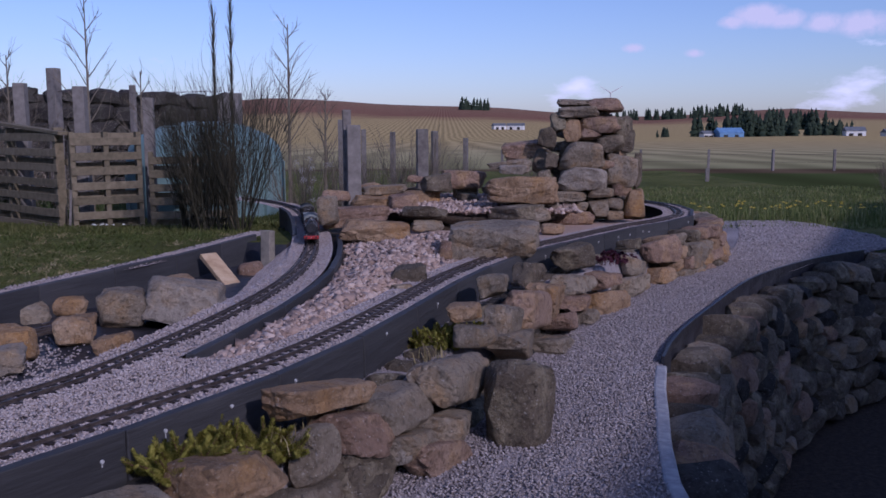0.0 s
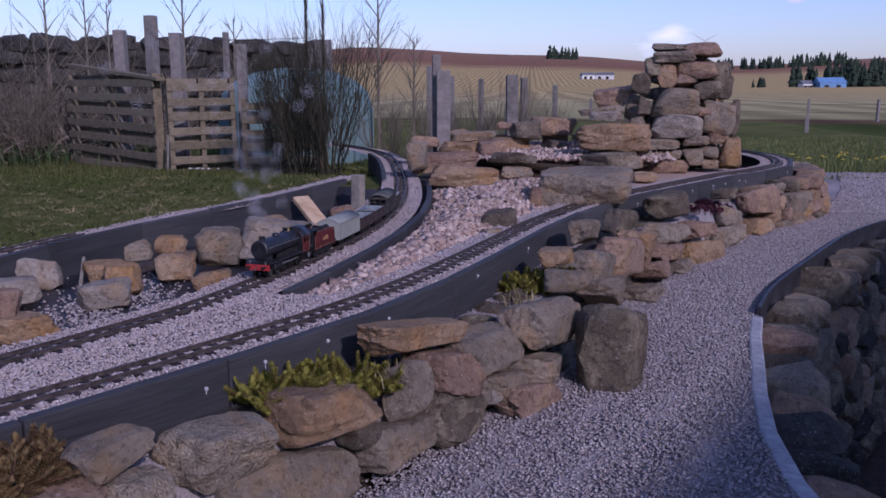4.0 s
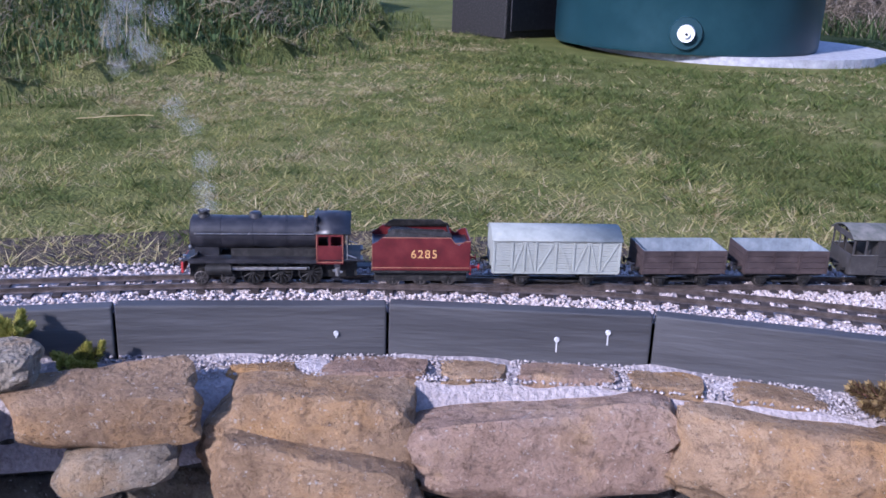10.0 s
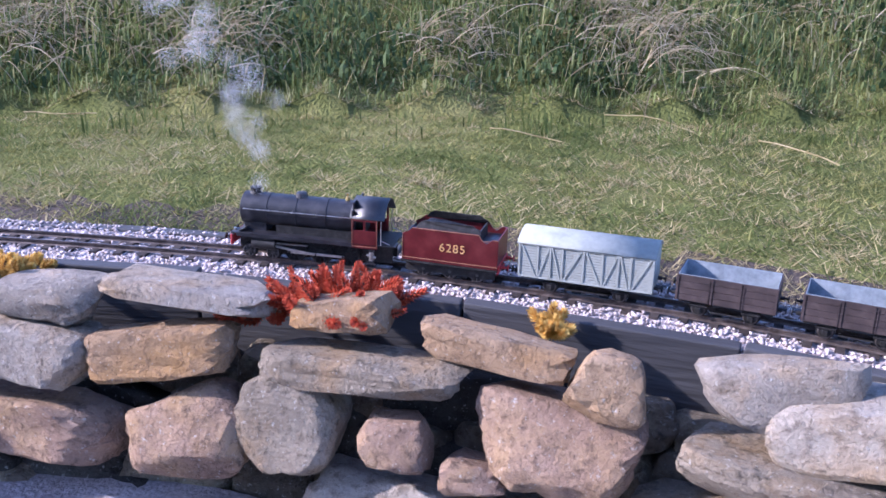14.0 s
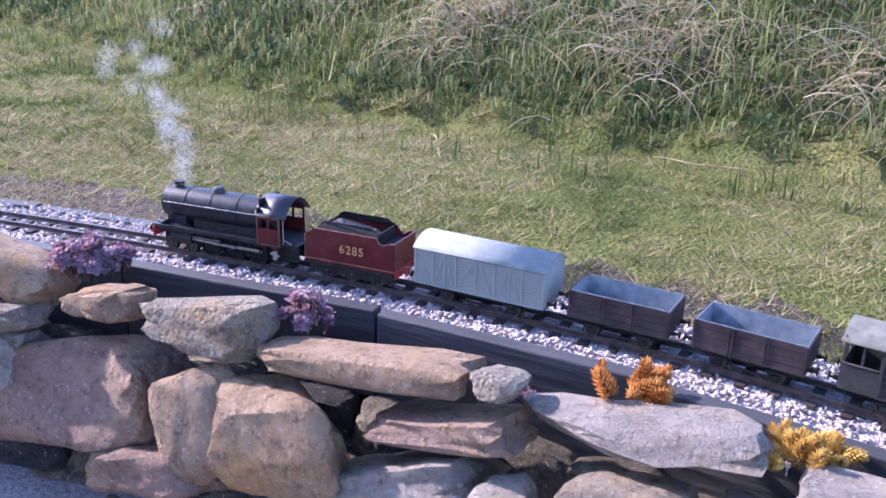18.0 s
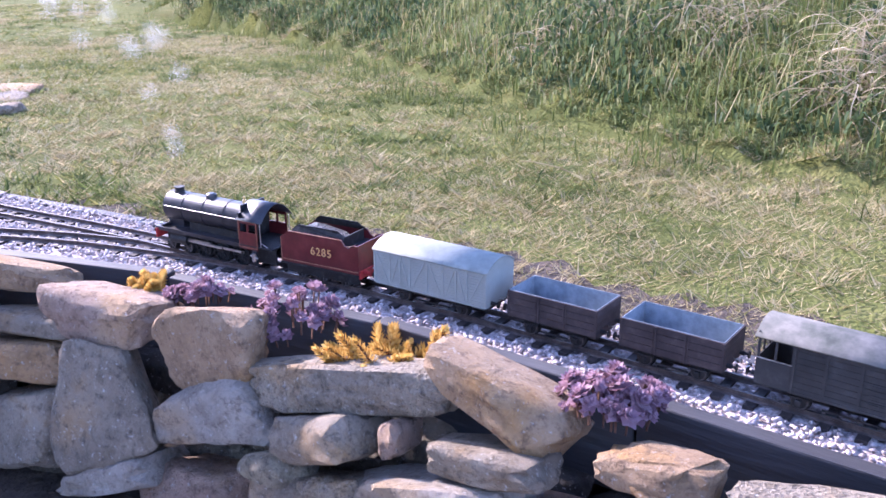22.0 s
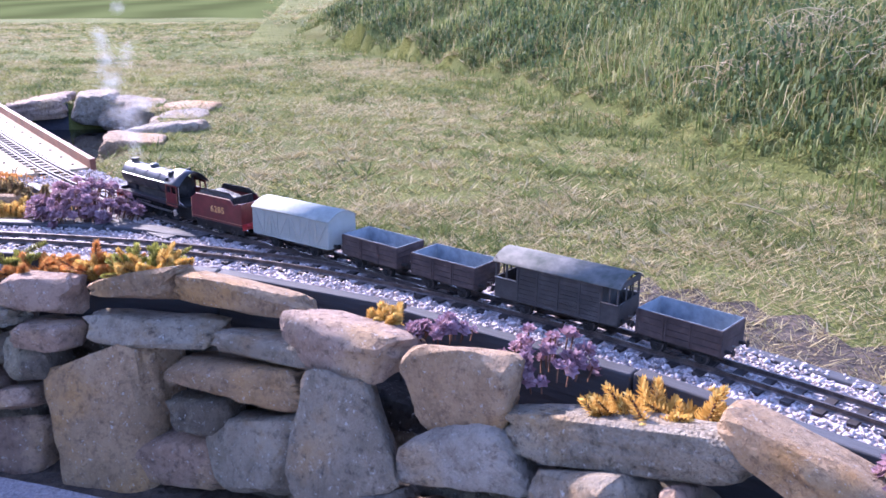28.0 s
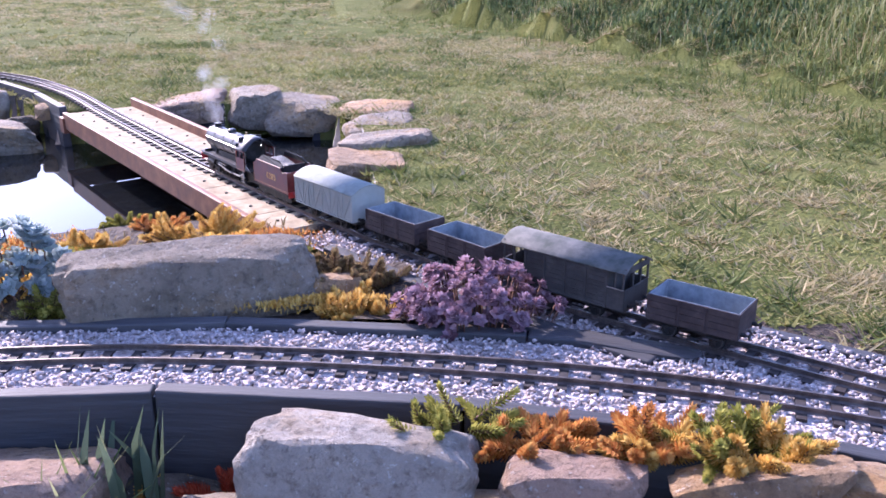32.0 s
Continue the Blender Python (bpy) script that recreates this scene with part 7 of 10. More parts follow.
def kerb_ledge():
    """A ledge of gravel and dust between the kerb's foot and the wall's top stones."""
    s = np.arange(3.3, 10.6, 0.05)
    px, py = np.interp(s, WALL_LEN, WALL_LINE[:, 0]), np.interp(s, WALL_LEN, WALL_LINE[:, 1])
    tx, ty = np.interp(s, WALL_LEN, WALL_TAN[:, 0]), np.interp(s, WALL_LEN, WALL_TAN[:, 1])
    top = np.interp(s, [3.3, 7.6, 8.0, 8.9, 9.1], [0.205, 0.205, 0.232, 0.232, 0.247])
    wide = np.interp(s, [3.3, 4.0, 6.5, 7.2, 8.0], [1.3, 1.9, 2.0, 1.5, 1.1])
    v, cols, drop = [], (0.002, 0.04, 0.08, 0.11), (0.0, 0.003, 0.012, 0.13)
    for i in range(len(s)):
        for j, o in enumerate(cols):
            v.append((px[i] - ty[i] * o * wide[i], py[i] + tx[i] * o * wide[i], top[i] - drop[j] + 0.005 * math.sin(i * 0.9 + j * 2.0) + 0.003 * math.sin(i * 2.3)))
    f = [(i * 4 + j, i * 4 + j + 1, i * 4 + j + 5, i * 4 + j + 4) for i in range(len(s) - 1) for j in range(3)]
    ob = new("gravel_ledge", mesh_of("gravel_ledge", v, f, M_PATH, True))
    tagged(ob, "ledge of dusty gravel between the kerb and the wall stones", "gravel", kind="structure")
    n = 16000
    q, o = gr.uniform(3.4, 10.55, n), gr.uniform(0, 1, n)
    o = o * 0.075 * np.interp(q, s, wide)
    x = np.interp(q, WALL_LEN, WALL_LINE[:, 0]) - np.interp(q, WALL_LEN, WALL_TAN[:, 1]) * o
    y = np.interp(q, WALL_LEN, WALL_LINE[:, 1]) + np.interp(q, WALL_LEN, WALL_TAN[:, 0]) * o
    chips("ledge_gravel", x, y, np.interp(q, s, top) + 0.001 - 0.05 * o, gr.uniform(0.0022, 0.0048, n), M_PATHCHIP, "spilt pinkish chippings on the ledge under the kerb")


kerb_ledge()
# ---- rock garden, cairn and loose boulders ----
cairn = thing("cairn", "tall cairn of stacked brown and grey stones in the rock garden", "cairn")
KINDS = {"t": "tan", "g": "grey", "w": "pale", "p": "pinkish brown", "d": "dark"}
PLACES = {"": ("lying in the rock garden", "rock garden boulders"), "pond": ("lying in the dry pond", "dry pond boulders"), "water": ("at the edge of the small pond", "pond edge stones")}


def boulder(x, y, z, w, h, d, tint="t", yaw=0, name="", tip=None):
    ob = stone(None, x, y, z, w, h, d, tint, yaw, random.uniform(-5, 5) if tip is None else tip, name="boulder")
    place, group = PLACES[name]
    tagged(ob, "rough %s boulder %s" % (KINDS[tint], place), "boulder", group)


# cairn
stone(cairn, 0.92, 6.33, 1.126, 0.24, 0.060, 0.19, "g", -8)
stone(cairn, 1.15, 6.33, 1.107, 0.25, 0.103, 0.20, "p", -10)
stone(cairn, 0.95, 6.32, 1.061, 0.30, 0.087, 0.24, "g", -9)
stone(cairn, 1.10, 6.31, 0.979, 0.31, 0.131, 0.25, "p", -10)
stone(cairn, 0.81, 6.31, 0.987, 0.12, 0.143, 0.10, "d", -7)
stone(cairn, 0.91, 6.31, 0.939, 0.14, 0.175, 0.11, "t", -8)
stone(cairn, 1.04, 6.30, 0.911, 0.15, 0.095, 0.12, "p", -9)
stone(cairn, 1.26, 6.31, 0.963, 0.15, 0.147, 0.12, "d", -11)
stone(cairn, 1.18, 6.29, 0.847, 0.19, 0.142, 0.15, "d", -11)
stone(cairn, 1.30, 6.29, 0.854, 0.10, 0.166, 0.08, "d", -12)
stone(cairn, 0.97, 6.28, 0.755, 0.33, 0.206, 0.27, "g", -9)
stone(cairn, 0.73, 6.30, 0.879, 0.14, 0.162, 0.11, "d", -7)
stone(cairn, 1.14, 6.27, 0.695, 0.17, 0.073, 0.14, "p", -10)
stone(cairn, 1.25, 6.27, 0.657, 0.24, 0.242, 0.19, "g", -11)
stone(cairn, 0.98, 6.26, 0.598, 0.36, 0.170, 0.29, "w", -9)
stone(cairn, 0.86, 6.24, 0.478, 0.32, 0.077, 0.25, "g", -8)
stone(cairn, 1.12, 6.25, 0.499, 0.21, 0.077, 0.17, "g", -10)
stone(cairn, 1.26, 6.25, 0.533, 0.14, 0.112, 0.11, "p", -11)
stone(cairn, 1.34, 6.24, 0.415, 0.16, 0.229, 0.13, "t", -12)
stone(cairn, 0.93, 6.23, 0.409, 0.19, 0.068, 0.16, "g", -8)
stone(cairn, 1.09, 6.23, 0.394, 0.15, 0.122, 0.12, "g", -10)
stone(cairn, 1.21, 6.24, 0.419, 0.12, 0.087, 0.10, "g", -11)
stone(cairn, 0.90, 6.22, 0.324, 0.32, 0.114, 0.25, "p", -8)
stone(cairn, 1.21, 6.23, 0.343, 0.12, 0.067, 0.10, "g", -11)
stone(cairn, 0.76, 6.28, 0.727, 0.11, 0.126, 0.09, "d", -7)
stone(cairn, 1.37, 6.27, 0.651, 0.06, 0.257, 0.05, "d", -12)
stone(cairn, 0.71, 6.26, 0.576, 0.10, 0.177, 0.08, "g", -6)
# boulders
boulder(-0.39, 5.09, 0.371, 0.42, 0.130, 0.34, "t", 4)
boulder(-0.55, 5.58, 0.411, 0.43, 0.125, 0.35, "p", 6)
boulder(-0.10, 5.56, 0.349, 0.21, 0.082, 0.17, "g", 1)
boulder(0.25, 4.44, 0.397, 0.49, 0.185, 0.39, "g", -3)
boulder(-0.12, 5.58, 0.433, 0.30, 0.095, 0.24, "d", 1)
boulder(-0.27, 5.99, 0.465, 0.21, 0.108, 0.16, "p", 3)
boulder(-0.50, 6.09, 0.451, 0.28, 0.091, 0.22, "t", 5)
boulder(-0.75, 6.19, 0.494, 0.21, 0.088, 0.17, "p", 7)
boulder(-0.42, 6.40, 0.512, 0.33, 0.092, 0.27, "g", 4)
boulder(-0.05, 6.51, 0.563, 0.24, 0.151, 0.19, "d", 0)
boulder(0.16, 6.81, 0.561, 0.35, 0.156, 0.28, "p", -1)
boulder(0.53, 6.00, 0.544, 0.50, 0.192, 0.40, "t", -5)
boulder(0.47, 6.32, 0.695, 0.32, 0.075, 0.26, "g", -4)
boulder(0.50, 6.22, 0.671, 0.22, 0.075, 0.18, "w", -5)
boulder(0.59, 6.54, 0.785, 0.32, 0.162, 0.25, "p", -5)
boulder(0.72, 6.43, 0.710, 0.16, 0.201, 0.13, "g", -6)
boulder(0.73, 5.98, 0.416, 0.11, 0.099, 0.09, "g", -7)
boulder(-0.15, 3.70, 0.340, 0.16, 0.086, 0.13, "d", 2)
boulder(0.01, 4.33, 0.358, 0.07, 0.099, 0.06, "p", -0)
boulder(-0.17, 3.51, 0.318, 0.09, 0.039, 0.07, "g", 3)
boulder(0.69, 5.57, 0.323, 0.15, 0.064, 0.12, "t", -7)
boulder(-0.19, 6.61, 0.580, 0.17, 0.059, 0.13, "p", 2)
boulder(-0.70, 5.38, 0.463, 0.14, 0.184, 0.11, "g", 7)
# stones in the dry pond
boulder(-1.76, 2.95, 0.246, 0.16, 0.123, 0.12, "w", 30, name="pond")
boulder(-1.70, 2.68, 0.238, 0.18, 0.106, 0.15, "w", 31, name="pond")
boulder(-1.51, 2.30, 0.271, 0.13, 0.172, 0.10, "p", 32, name="pond")
boulder(-1.44, 2.32, 0.231, 0.18, 0.092, 0.14, "t", 31, name="pond")
boulder(-1.75, 2.57, 0.242, 0.15, 0.114, 0.12, "p", 33, name="pond")
boulder(-1.40, 2.71, 0.234, 0.18, 0.098, 0.14, "w", 26, name="pond")
boulder(-1.54, 3.01, 0.236, 0.16, 0.102, 0.13, "t", 26, name="pond")
boulder(-1.65, 3.48, 0.229, 0.15, 0.088, 0.12, "g", 25, name="pond")
boulder(-1.57, 3.65, 0.228, 0.16, 0.085, 0.13, "t", 23, name="pond")
boulder(-1.35, 3.20, 0.232, 0.15, 0.093, 0.12, "t", 22, name="pond")
boulder(-1.29, 3.51, 0.257, 0.18, 0.144, 0.15, "g", 19, name="pond")
boulder(-1.13, 3.63, 0.270, 0.22, 0.170, 0.17, "t", 17, name="pond")
boulder(-1.03, 3.49, 0.277, 0.34, 0.185, 0.27, "w", 16, name="pond")
boulder(-1.25, 3.39, 0.265, 0.19, 0.159, 0.15, "g", 20, name="pond")
boulder(-1.61, 3.70, 0.221, 0.17, 0.072, 0.14, "d", 23, name="pond")
boulder(-1.67, 3.46, 0.225, 0.16, 0.080, 0.12, "g", 26, name="pond")
boulder(-1.32, 3.09, 0.241, 0.14, 0.111, 0.11, "t", 23, name="pond")
boulder(-1.12, 2.94, 0.228, 0.14, 0.086, 0.11, "t", 21, name="pond")
boulder(-1.42, 2.89, 0.246, 0.13, 0.122, 0.10, "t", 26, name="pond")
boulder(-0.98, 3.71, 0.224, 0.12, 0.077, 0.09, "t", 15, name="pond")
boulder(-1.60, 1.57, 0.262, 0.12, 0.075, 0.09, "w", 42, name="pond")
# stones round the water
boulder(1.20, -7.38, 0.295, 0.36, 0.11, 0.26, "p", -170, name="water")
boulder(0.93, -7.37, 0.295, 0.24, 0.17, 0.26, "g", -176, name="water")
boulder(0.73, -7.29, 0.280, 0.33, 0.15, 0.30, "g", -179, name="water")
boulder(0.47, -7.12, 0.280, 0.36, 0.13, 0.28, "t", -184, name="water")
boulder(0.47, -6.84, 0.285, 0.26, 0.13, 0.24, "g", -186, name="water")
boulder(0.46, -6.56, 0.285, 0.32, 0.13, 0.26, "g", -186, name="water")
boulder(0.54, -6.28, 0.290, 0.24, 0.11, 0.22, "t", -184, name="water")
boulder(1.93, -7.13, 0.245, 0.44, 0.16, 0.28, "g", -160, name="water")
boulder(2.03, -7.55, 0.285, 0.19, 0.15, 0.16, "g", -158, name="water")
boulder(2.40, -7.86, 0.285, 0.18, 0.11, 0.14, "p", -154, name="water")
boulder(1.71, -7.36, 0.305, 0.14, 0.07, 0.12, "t", -163, name="water")
boulder(1.84, -7.38, 0.245, 0.13, 0.09, 0.12, "d", -162, name="water")
boulder(2.22, -7.62, 0.245, 0.16, 0.10, 0.13, "d", -157, name="water")
boulder(2.36, -7.30, 0.235, 0.26, 0.12, 0.20, "t", -156, name="water")
boulder(2.62, -7.70, 0.250, 0.24, 0.14, 0.18, "g", -152, name="water")
boulder(0.89, -5.19, 0.385, 0.44, 0.135, 0.14, "g", -172, name="water", tip=1)
boulder(0.83, -5.41, 0.369, 0.12, 0.024, 0.07, "t", -174, name="water")
boulder(0.65, -5.20, 0.356, 0.10, 0.042, 0.06, "t", -180, name="water")
boulder(0.62, -5.19, 0.349, 0.04, 0.022, 0.02, "g", -181, name="water")
# cores of the cairn, behind its face stones
for _k in range(26):
    _a, _z = random.uniform(0, math.tau), 0.36 + 0.03 * _k
    _r = 0.24 - 0.15 * (_k / 26)
    stone(cairn, 1.07 + _r * math.cos(_a), 6.5 + 0.1 + _r * math.sin(_a) * 0.7, _z, 0.26, 0.12, 0.22, random.choice("dgpt"), math.degrees(_a), detail=2)

for _z, _w in ((0.40, 0.58), (0.58, 0.52), (0.76, 0.46), (0.94, 0.36), (1.05, 0.30)):
    stone(cairn, 1.05, 6.46, _z, _w, 0.22, 0.26, "d", -10)
_gr = random.Random(77)
for _k in range(22):
    _x, _y = _gr.uniform(-0.65, 0.75), _gr.uniform(5.75, 7.3)
    _w = _gr.uniform(0.14, 0.34)
    boulder(_x, _y, 0.40 + 0.06 * max(0.0, _y - 5.9), _w, _w * _gr.uniform(0.32, 0.5), _w * 0.8, _gr.choice("tgptgd"), _gr.uniform(-40, 40))

# bank of soil under the rocks
_rb = stone_mesh(1.5, 1.6, 0.20, 901, 0.8, cuts=4, rough=0.1)
_ob = part("rockery_mound", _rb, M_SOIL, None, smooth=True)
_ob.matrix_basis = Matrix.Translation((0.2, 6.55, 0.31))
tagged(_ob, "earth mound under the rock garden", "mound", kind="structure")

# wall down into the pit, and its edging
pit_wall = tagged(new("stone_wall"), "retaining wall of rough stones below the path, coloured dark for pit shade", "stone wall", kind="structure")
_pl = resample(PIT_EDGE, 0.05)
_pL, _pT = lengths(_pl), tangents(_pl)
_pr = random.Random(8)
# mostly dark tints: the pit's shade is painted into its stones
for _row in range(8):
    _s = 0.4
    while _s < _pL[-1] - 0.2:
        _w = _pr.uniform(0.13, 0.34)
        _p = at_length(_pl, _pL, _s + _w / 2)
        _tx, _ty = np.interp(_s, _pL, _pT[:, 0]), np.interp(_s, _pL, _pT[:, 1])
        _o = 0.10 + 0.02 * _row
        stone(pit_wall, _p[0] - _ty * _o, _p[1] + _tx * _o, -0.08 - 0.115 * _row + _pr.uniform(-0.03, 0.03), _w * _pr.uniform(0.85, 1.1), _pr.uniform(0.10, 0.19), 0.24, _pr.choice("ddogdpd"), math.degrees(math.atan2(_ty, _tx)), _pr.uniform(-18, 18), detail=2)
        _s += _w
_pe = _pl[(_pl[:, 1] > 3.4) & (_pl[:, 1] < 6.5)]
_pk = tagged(new("kerb"), "black edging strip between the path and the pit", "kerb", kind="structure")
_pts = resample(_pe, 0.25)
for _a, _b in zip(_pts, _pts[1:]):
    _d = _b - _a
    _w = float(np.hypot(*_d))
    _ob = part("board", bm_box(-_w / 2 - 0.002, _w / 2 + 0.002, -0.008, 0.008, -0.12, 0.05, 0.003), M_LINER, _pk)
    _ob.matrix_basis = Matrix.Translation((*((_a + _b) / 2), 0)) @ Matrix.Rotation(math.atan2(_d[1], _d[0]), 4, "Z")
_pe = _pl[(_pl[:, 1] <= 3.4) & (_pl[:, 1] > 0.5)]
M_CEMENT = mat("pale cement edging", [(0.22, 0.22, 0.23), (0.32, 0.32, 0.33), (0.42, 0.42, 0.42)], 25, 0.85, bump=0.6, bump_scale=60, dist=0.006)
_pts = resample(_pe, 0.3)
_pk = tagged(new("kerb"), "rough pale cement edging along the path", "kerb", kind="structure")
for _a, _b in zip(_pts, _pts[1:]):
    _d = _b - _a
    _w = float(np.hypot(*_d))
    _ob = part("edging", bm_box(-_w / 2 - 0.004, _w / 2 + 0.004, -0.025, 0.02, -0.15, 0.025, 0.008), M_CEMENT, _pk)
    _ob.matrix_basis = Matrix.Translation((*((_a + _b) / 2), 0)) @ Matrix.Rotation(math.atan2(_d[1], _d[0]), 4, "Z")

# ---- small pond with timber bridge ----
M_WATER = mat("dark pond water", [(0.006, 0.007, 0.008), (0.010, 0.011, 0.012)], 3, 0.04, bump=0.05, bump_scale=12, spec=0.5, dist=0.002)
M_WATER.node_tree.nodes["Principled BSDF"].inputs["IOR"].default_value = 1.33
for _l in list(M_WATER.node_tree.nodes["Principled BSDF"].inputs["Roughness"].links):
    M_WATER.node_tree.links.remove(_l)
M_WATER.node_tree.nodes["Principled BSDF"].inputs["Roughness"].default_value = 0.02
M_PLANK = mat("sandy bridge planks", [(0.25, 0.195, 0.125), (0.36, 0.295, 0.195), (0.47, 0.40, 0.28)], 25, 0.92, spec=0.05, bump=0.4, bump_scale=90, dist=0.002)
M_REDWOOD = mat("red brown stained timber", [(0.10, 0.035, 0.02), (0.17, 0.065, 0.035), (0.24, 0.11, 0.06)], 20, 0.6, bump=0.3, bump_scale=60, dist=0.002)


def water_sheet():
    bm = bmesh.new()
    vs = [bm.verts.new((0.5 * (x - 1.7) * 2.1 + 1.7, 0.5 * (y + 6.5) * 2.1 - 6.5, 0.20)) for x, y in WATER]
    bm.faces.new(vs)
    bmesh.ops.recalc_face_normals(bm, faces=bm.faces)
    ob = part("water", bm, M_WATER)
    if ob.data.polygons[0].normal.z < 0:
        ob.data.flip_normals()
    tagged(ob, "still dark water of the small pond", "water", kind="structure")


water_sheet()


def bridge():
    t = thing("footbridge", "low timber bridge carrying the track over the pond", "bridge")
    a, b = Vector((0.66, -5.62, RAIL + 0.013)), Vector((1.47, -7.12, RAIL + 0.013))
    d = b - a
    L = d.length
    m = Matrix.Translation(a) @ Matrix.Rotation(math.atan2(d.y, d.x), 4, "Z")
    for k in range(12):
        x0, x1 = L * k / 12 + 0.001, L * (k + 1) / 12 - 0.001
        ob = part("plank", bm_box(x0, x1, -0.115, 0.115, -0.016, -0.002, 0.0015), M_PLANK, t)
        for y in (-0.085, 0.085):
            bm = bmesh.new()
            tube(bm, ((x0 + x1) / 2, y, -0.002), ((x0 + x1) / 2, y, 0.0008), 0.004, n=10)
            part("screw", bm, M_SOOT, ob)
    for s, top in ((1, 0.0), (-1, 0.028)):
        part("side_beam", bm_box(-0.02, L + 0.02, min(s * 0.115, s * 0.133), max(s * 0.115, s * 0.133), -0.06, top, 0.003), M_REDWOOD, t, "red-brown stained side beam")
    part("bearer", bm_box(-0.05, 0.0, -0.14, 0.14, -0.075, -0.018, 0.003), M_REDWOOD, t)
    part("bearer", bm_box(L, L + 0.05, -0.14, 0.14, -0.075, -0.018, 0.003), M_REDWOOD, t)
    t.matrix_basis = m


bridge()
kerb(offset(BRANCH, 0.12)[30:58], "kerb of dark slate boards beside the branch track", top=-0.006, height=0.08, length=0.4)
kerb(offset(OUTER, -0.135)[(OUTER[:, 0] > 0.22) & (OUTER[:, 1] < -4.5)][::-1], "low kerb of dark slate boards beside the planted bed", top=-0.002, height=0.06)
kerb(offset(BRANCH, 0.12)[94:150], "dark boards holding the track bed beyond the bridge", top=-0.006, height=0.2, length=0.4)


# planted bed between the two tracks
def bed_soil():
    bm = bmesh.new()
    n = 26
    g = {}
    for i in range(n):
        for j in range(n):
            x, y = 0.2 + 2.6 * i / (n - 1), -5.78 + 0.72 * j / (n - 1)
            if inside(np.array([x]), np.array([y]), BED_EAST)[0]:
                g[i, j] = bm.verts.new((x, y, RAIL - 0.005 + 0.03 * math.sin(x * 9 + y * 7) * math.sin(y * 11)))
    for (i, j) in g:
        q = [(i, j), (i + 1, j), (i + 1, j + 1), (i, j + 1)]
        if all(k in g for k in q):
            bm.faces.new([g[k] for k in q])
    ob = part("planting_bed", bm, M_SOIL, None, smooth=True)
    tagged(ob, "dark soil of the planted bed", "soil", kind="structure")


bed_soil()
slate = stone_mesh(0.30, 0.055, 0.014, 411, 0.6, cuts=6)
_s = part("slate", slate, M_KERB, None)
_s.matrix_basis = Matrix.Translation((0.235, -4.93, RAIL + 0.012)) @ Matrix.Rotation(radians(-28), 4, "Z")
tagged(_s, "flat pointed slate lying between the tracks", "slate")

# ---- dry pond: boards, blocks and poles ----
M_BOARD = mat("dark tarred board", [(0.03, 0.03, 0.036), (0.055, 0.055, 0.065), (0.09, 0.09, 0.105)], 12, 0.65, bump=0.5, bump_scale=40, dist=0.005)
M_FRESH = mat("fresh sawn timber", [(0.34, 0.22, 0.12), (0.48, 0.34, 0.20), (0.56, 0.42, 0.27)], 18, 0.75, bump=0.3, bump_scale=60, dist=0.002)


def beam(name, a, b, w, th, material, label, category, parent=None):
    a, b = Vector(a), Vector(b)
    d = b - a
    ob = part(name, bm_box(-d.length / 2, d.length / 2, -w / 2, w / 2, -th / 2, th / 2, min(w, th) * 0.12), material, parent)
    ob.matrix_basis = Matrix.Translation((a + b) / 2) @ d.to_track_quat("X", "Z").to_matrix().to_4x4()
    return tagged(ob, label, category) if label else ob


beam("board", (-1.82, 2.40, 0.42), (-1.45, 1.94, 0.335), 0.17, 0.018, M_BOARD, "dark tarred board laid across the dry pond", "board")
beam("offcut", (-1.22, 4.55, 0.31), (-1.04, 4.35, 0.17), 0.09, 0.025, M_FRESH, "pale sawn timber offcut leaning in the dry pond", "timber")
beam("timber_block", (-0.975, 4.86, 0.10), (-0.97, 4.87, 0.40), 0.065, 0.05, M_WOOD, "weathered upright timber block at the pond corner", "timber")
boulder(-1.04, 4.72, 0.19, 0.14, 0.12, 0.1, "p", 20, name="pond")
for _k in range(7):
    _y = 3.25 + 0.05 * _k
    beam("rod", (-1.56 + 0.012 * _k, _y - 0.25, 0.215 + 0.008 * (_k % 3)), (-1.22 + 0.014 * _k, _y + 0.42, 0.215 + 0.01 * (_k % 2)), 0.014, 0.012, M_RAIL, "rusty metal rod lying in the dry pond", "rod")
beam("grey_post", (-1.60, 2.93, 0.20), (-1.63, 3.03, 0.29), 0.012, 0.012, M_WOOD, "short grey marked post in the dry pond", "post")
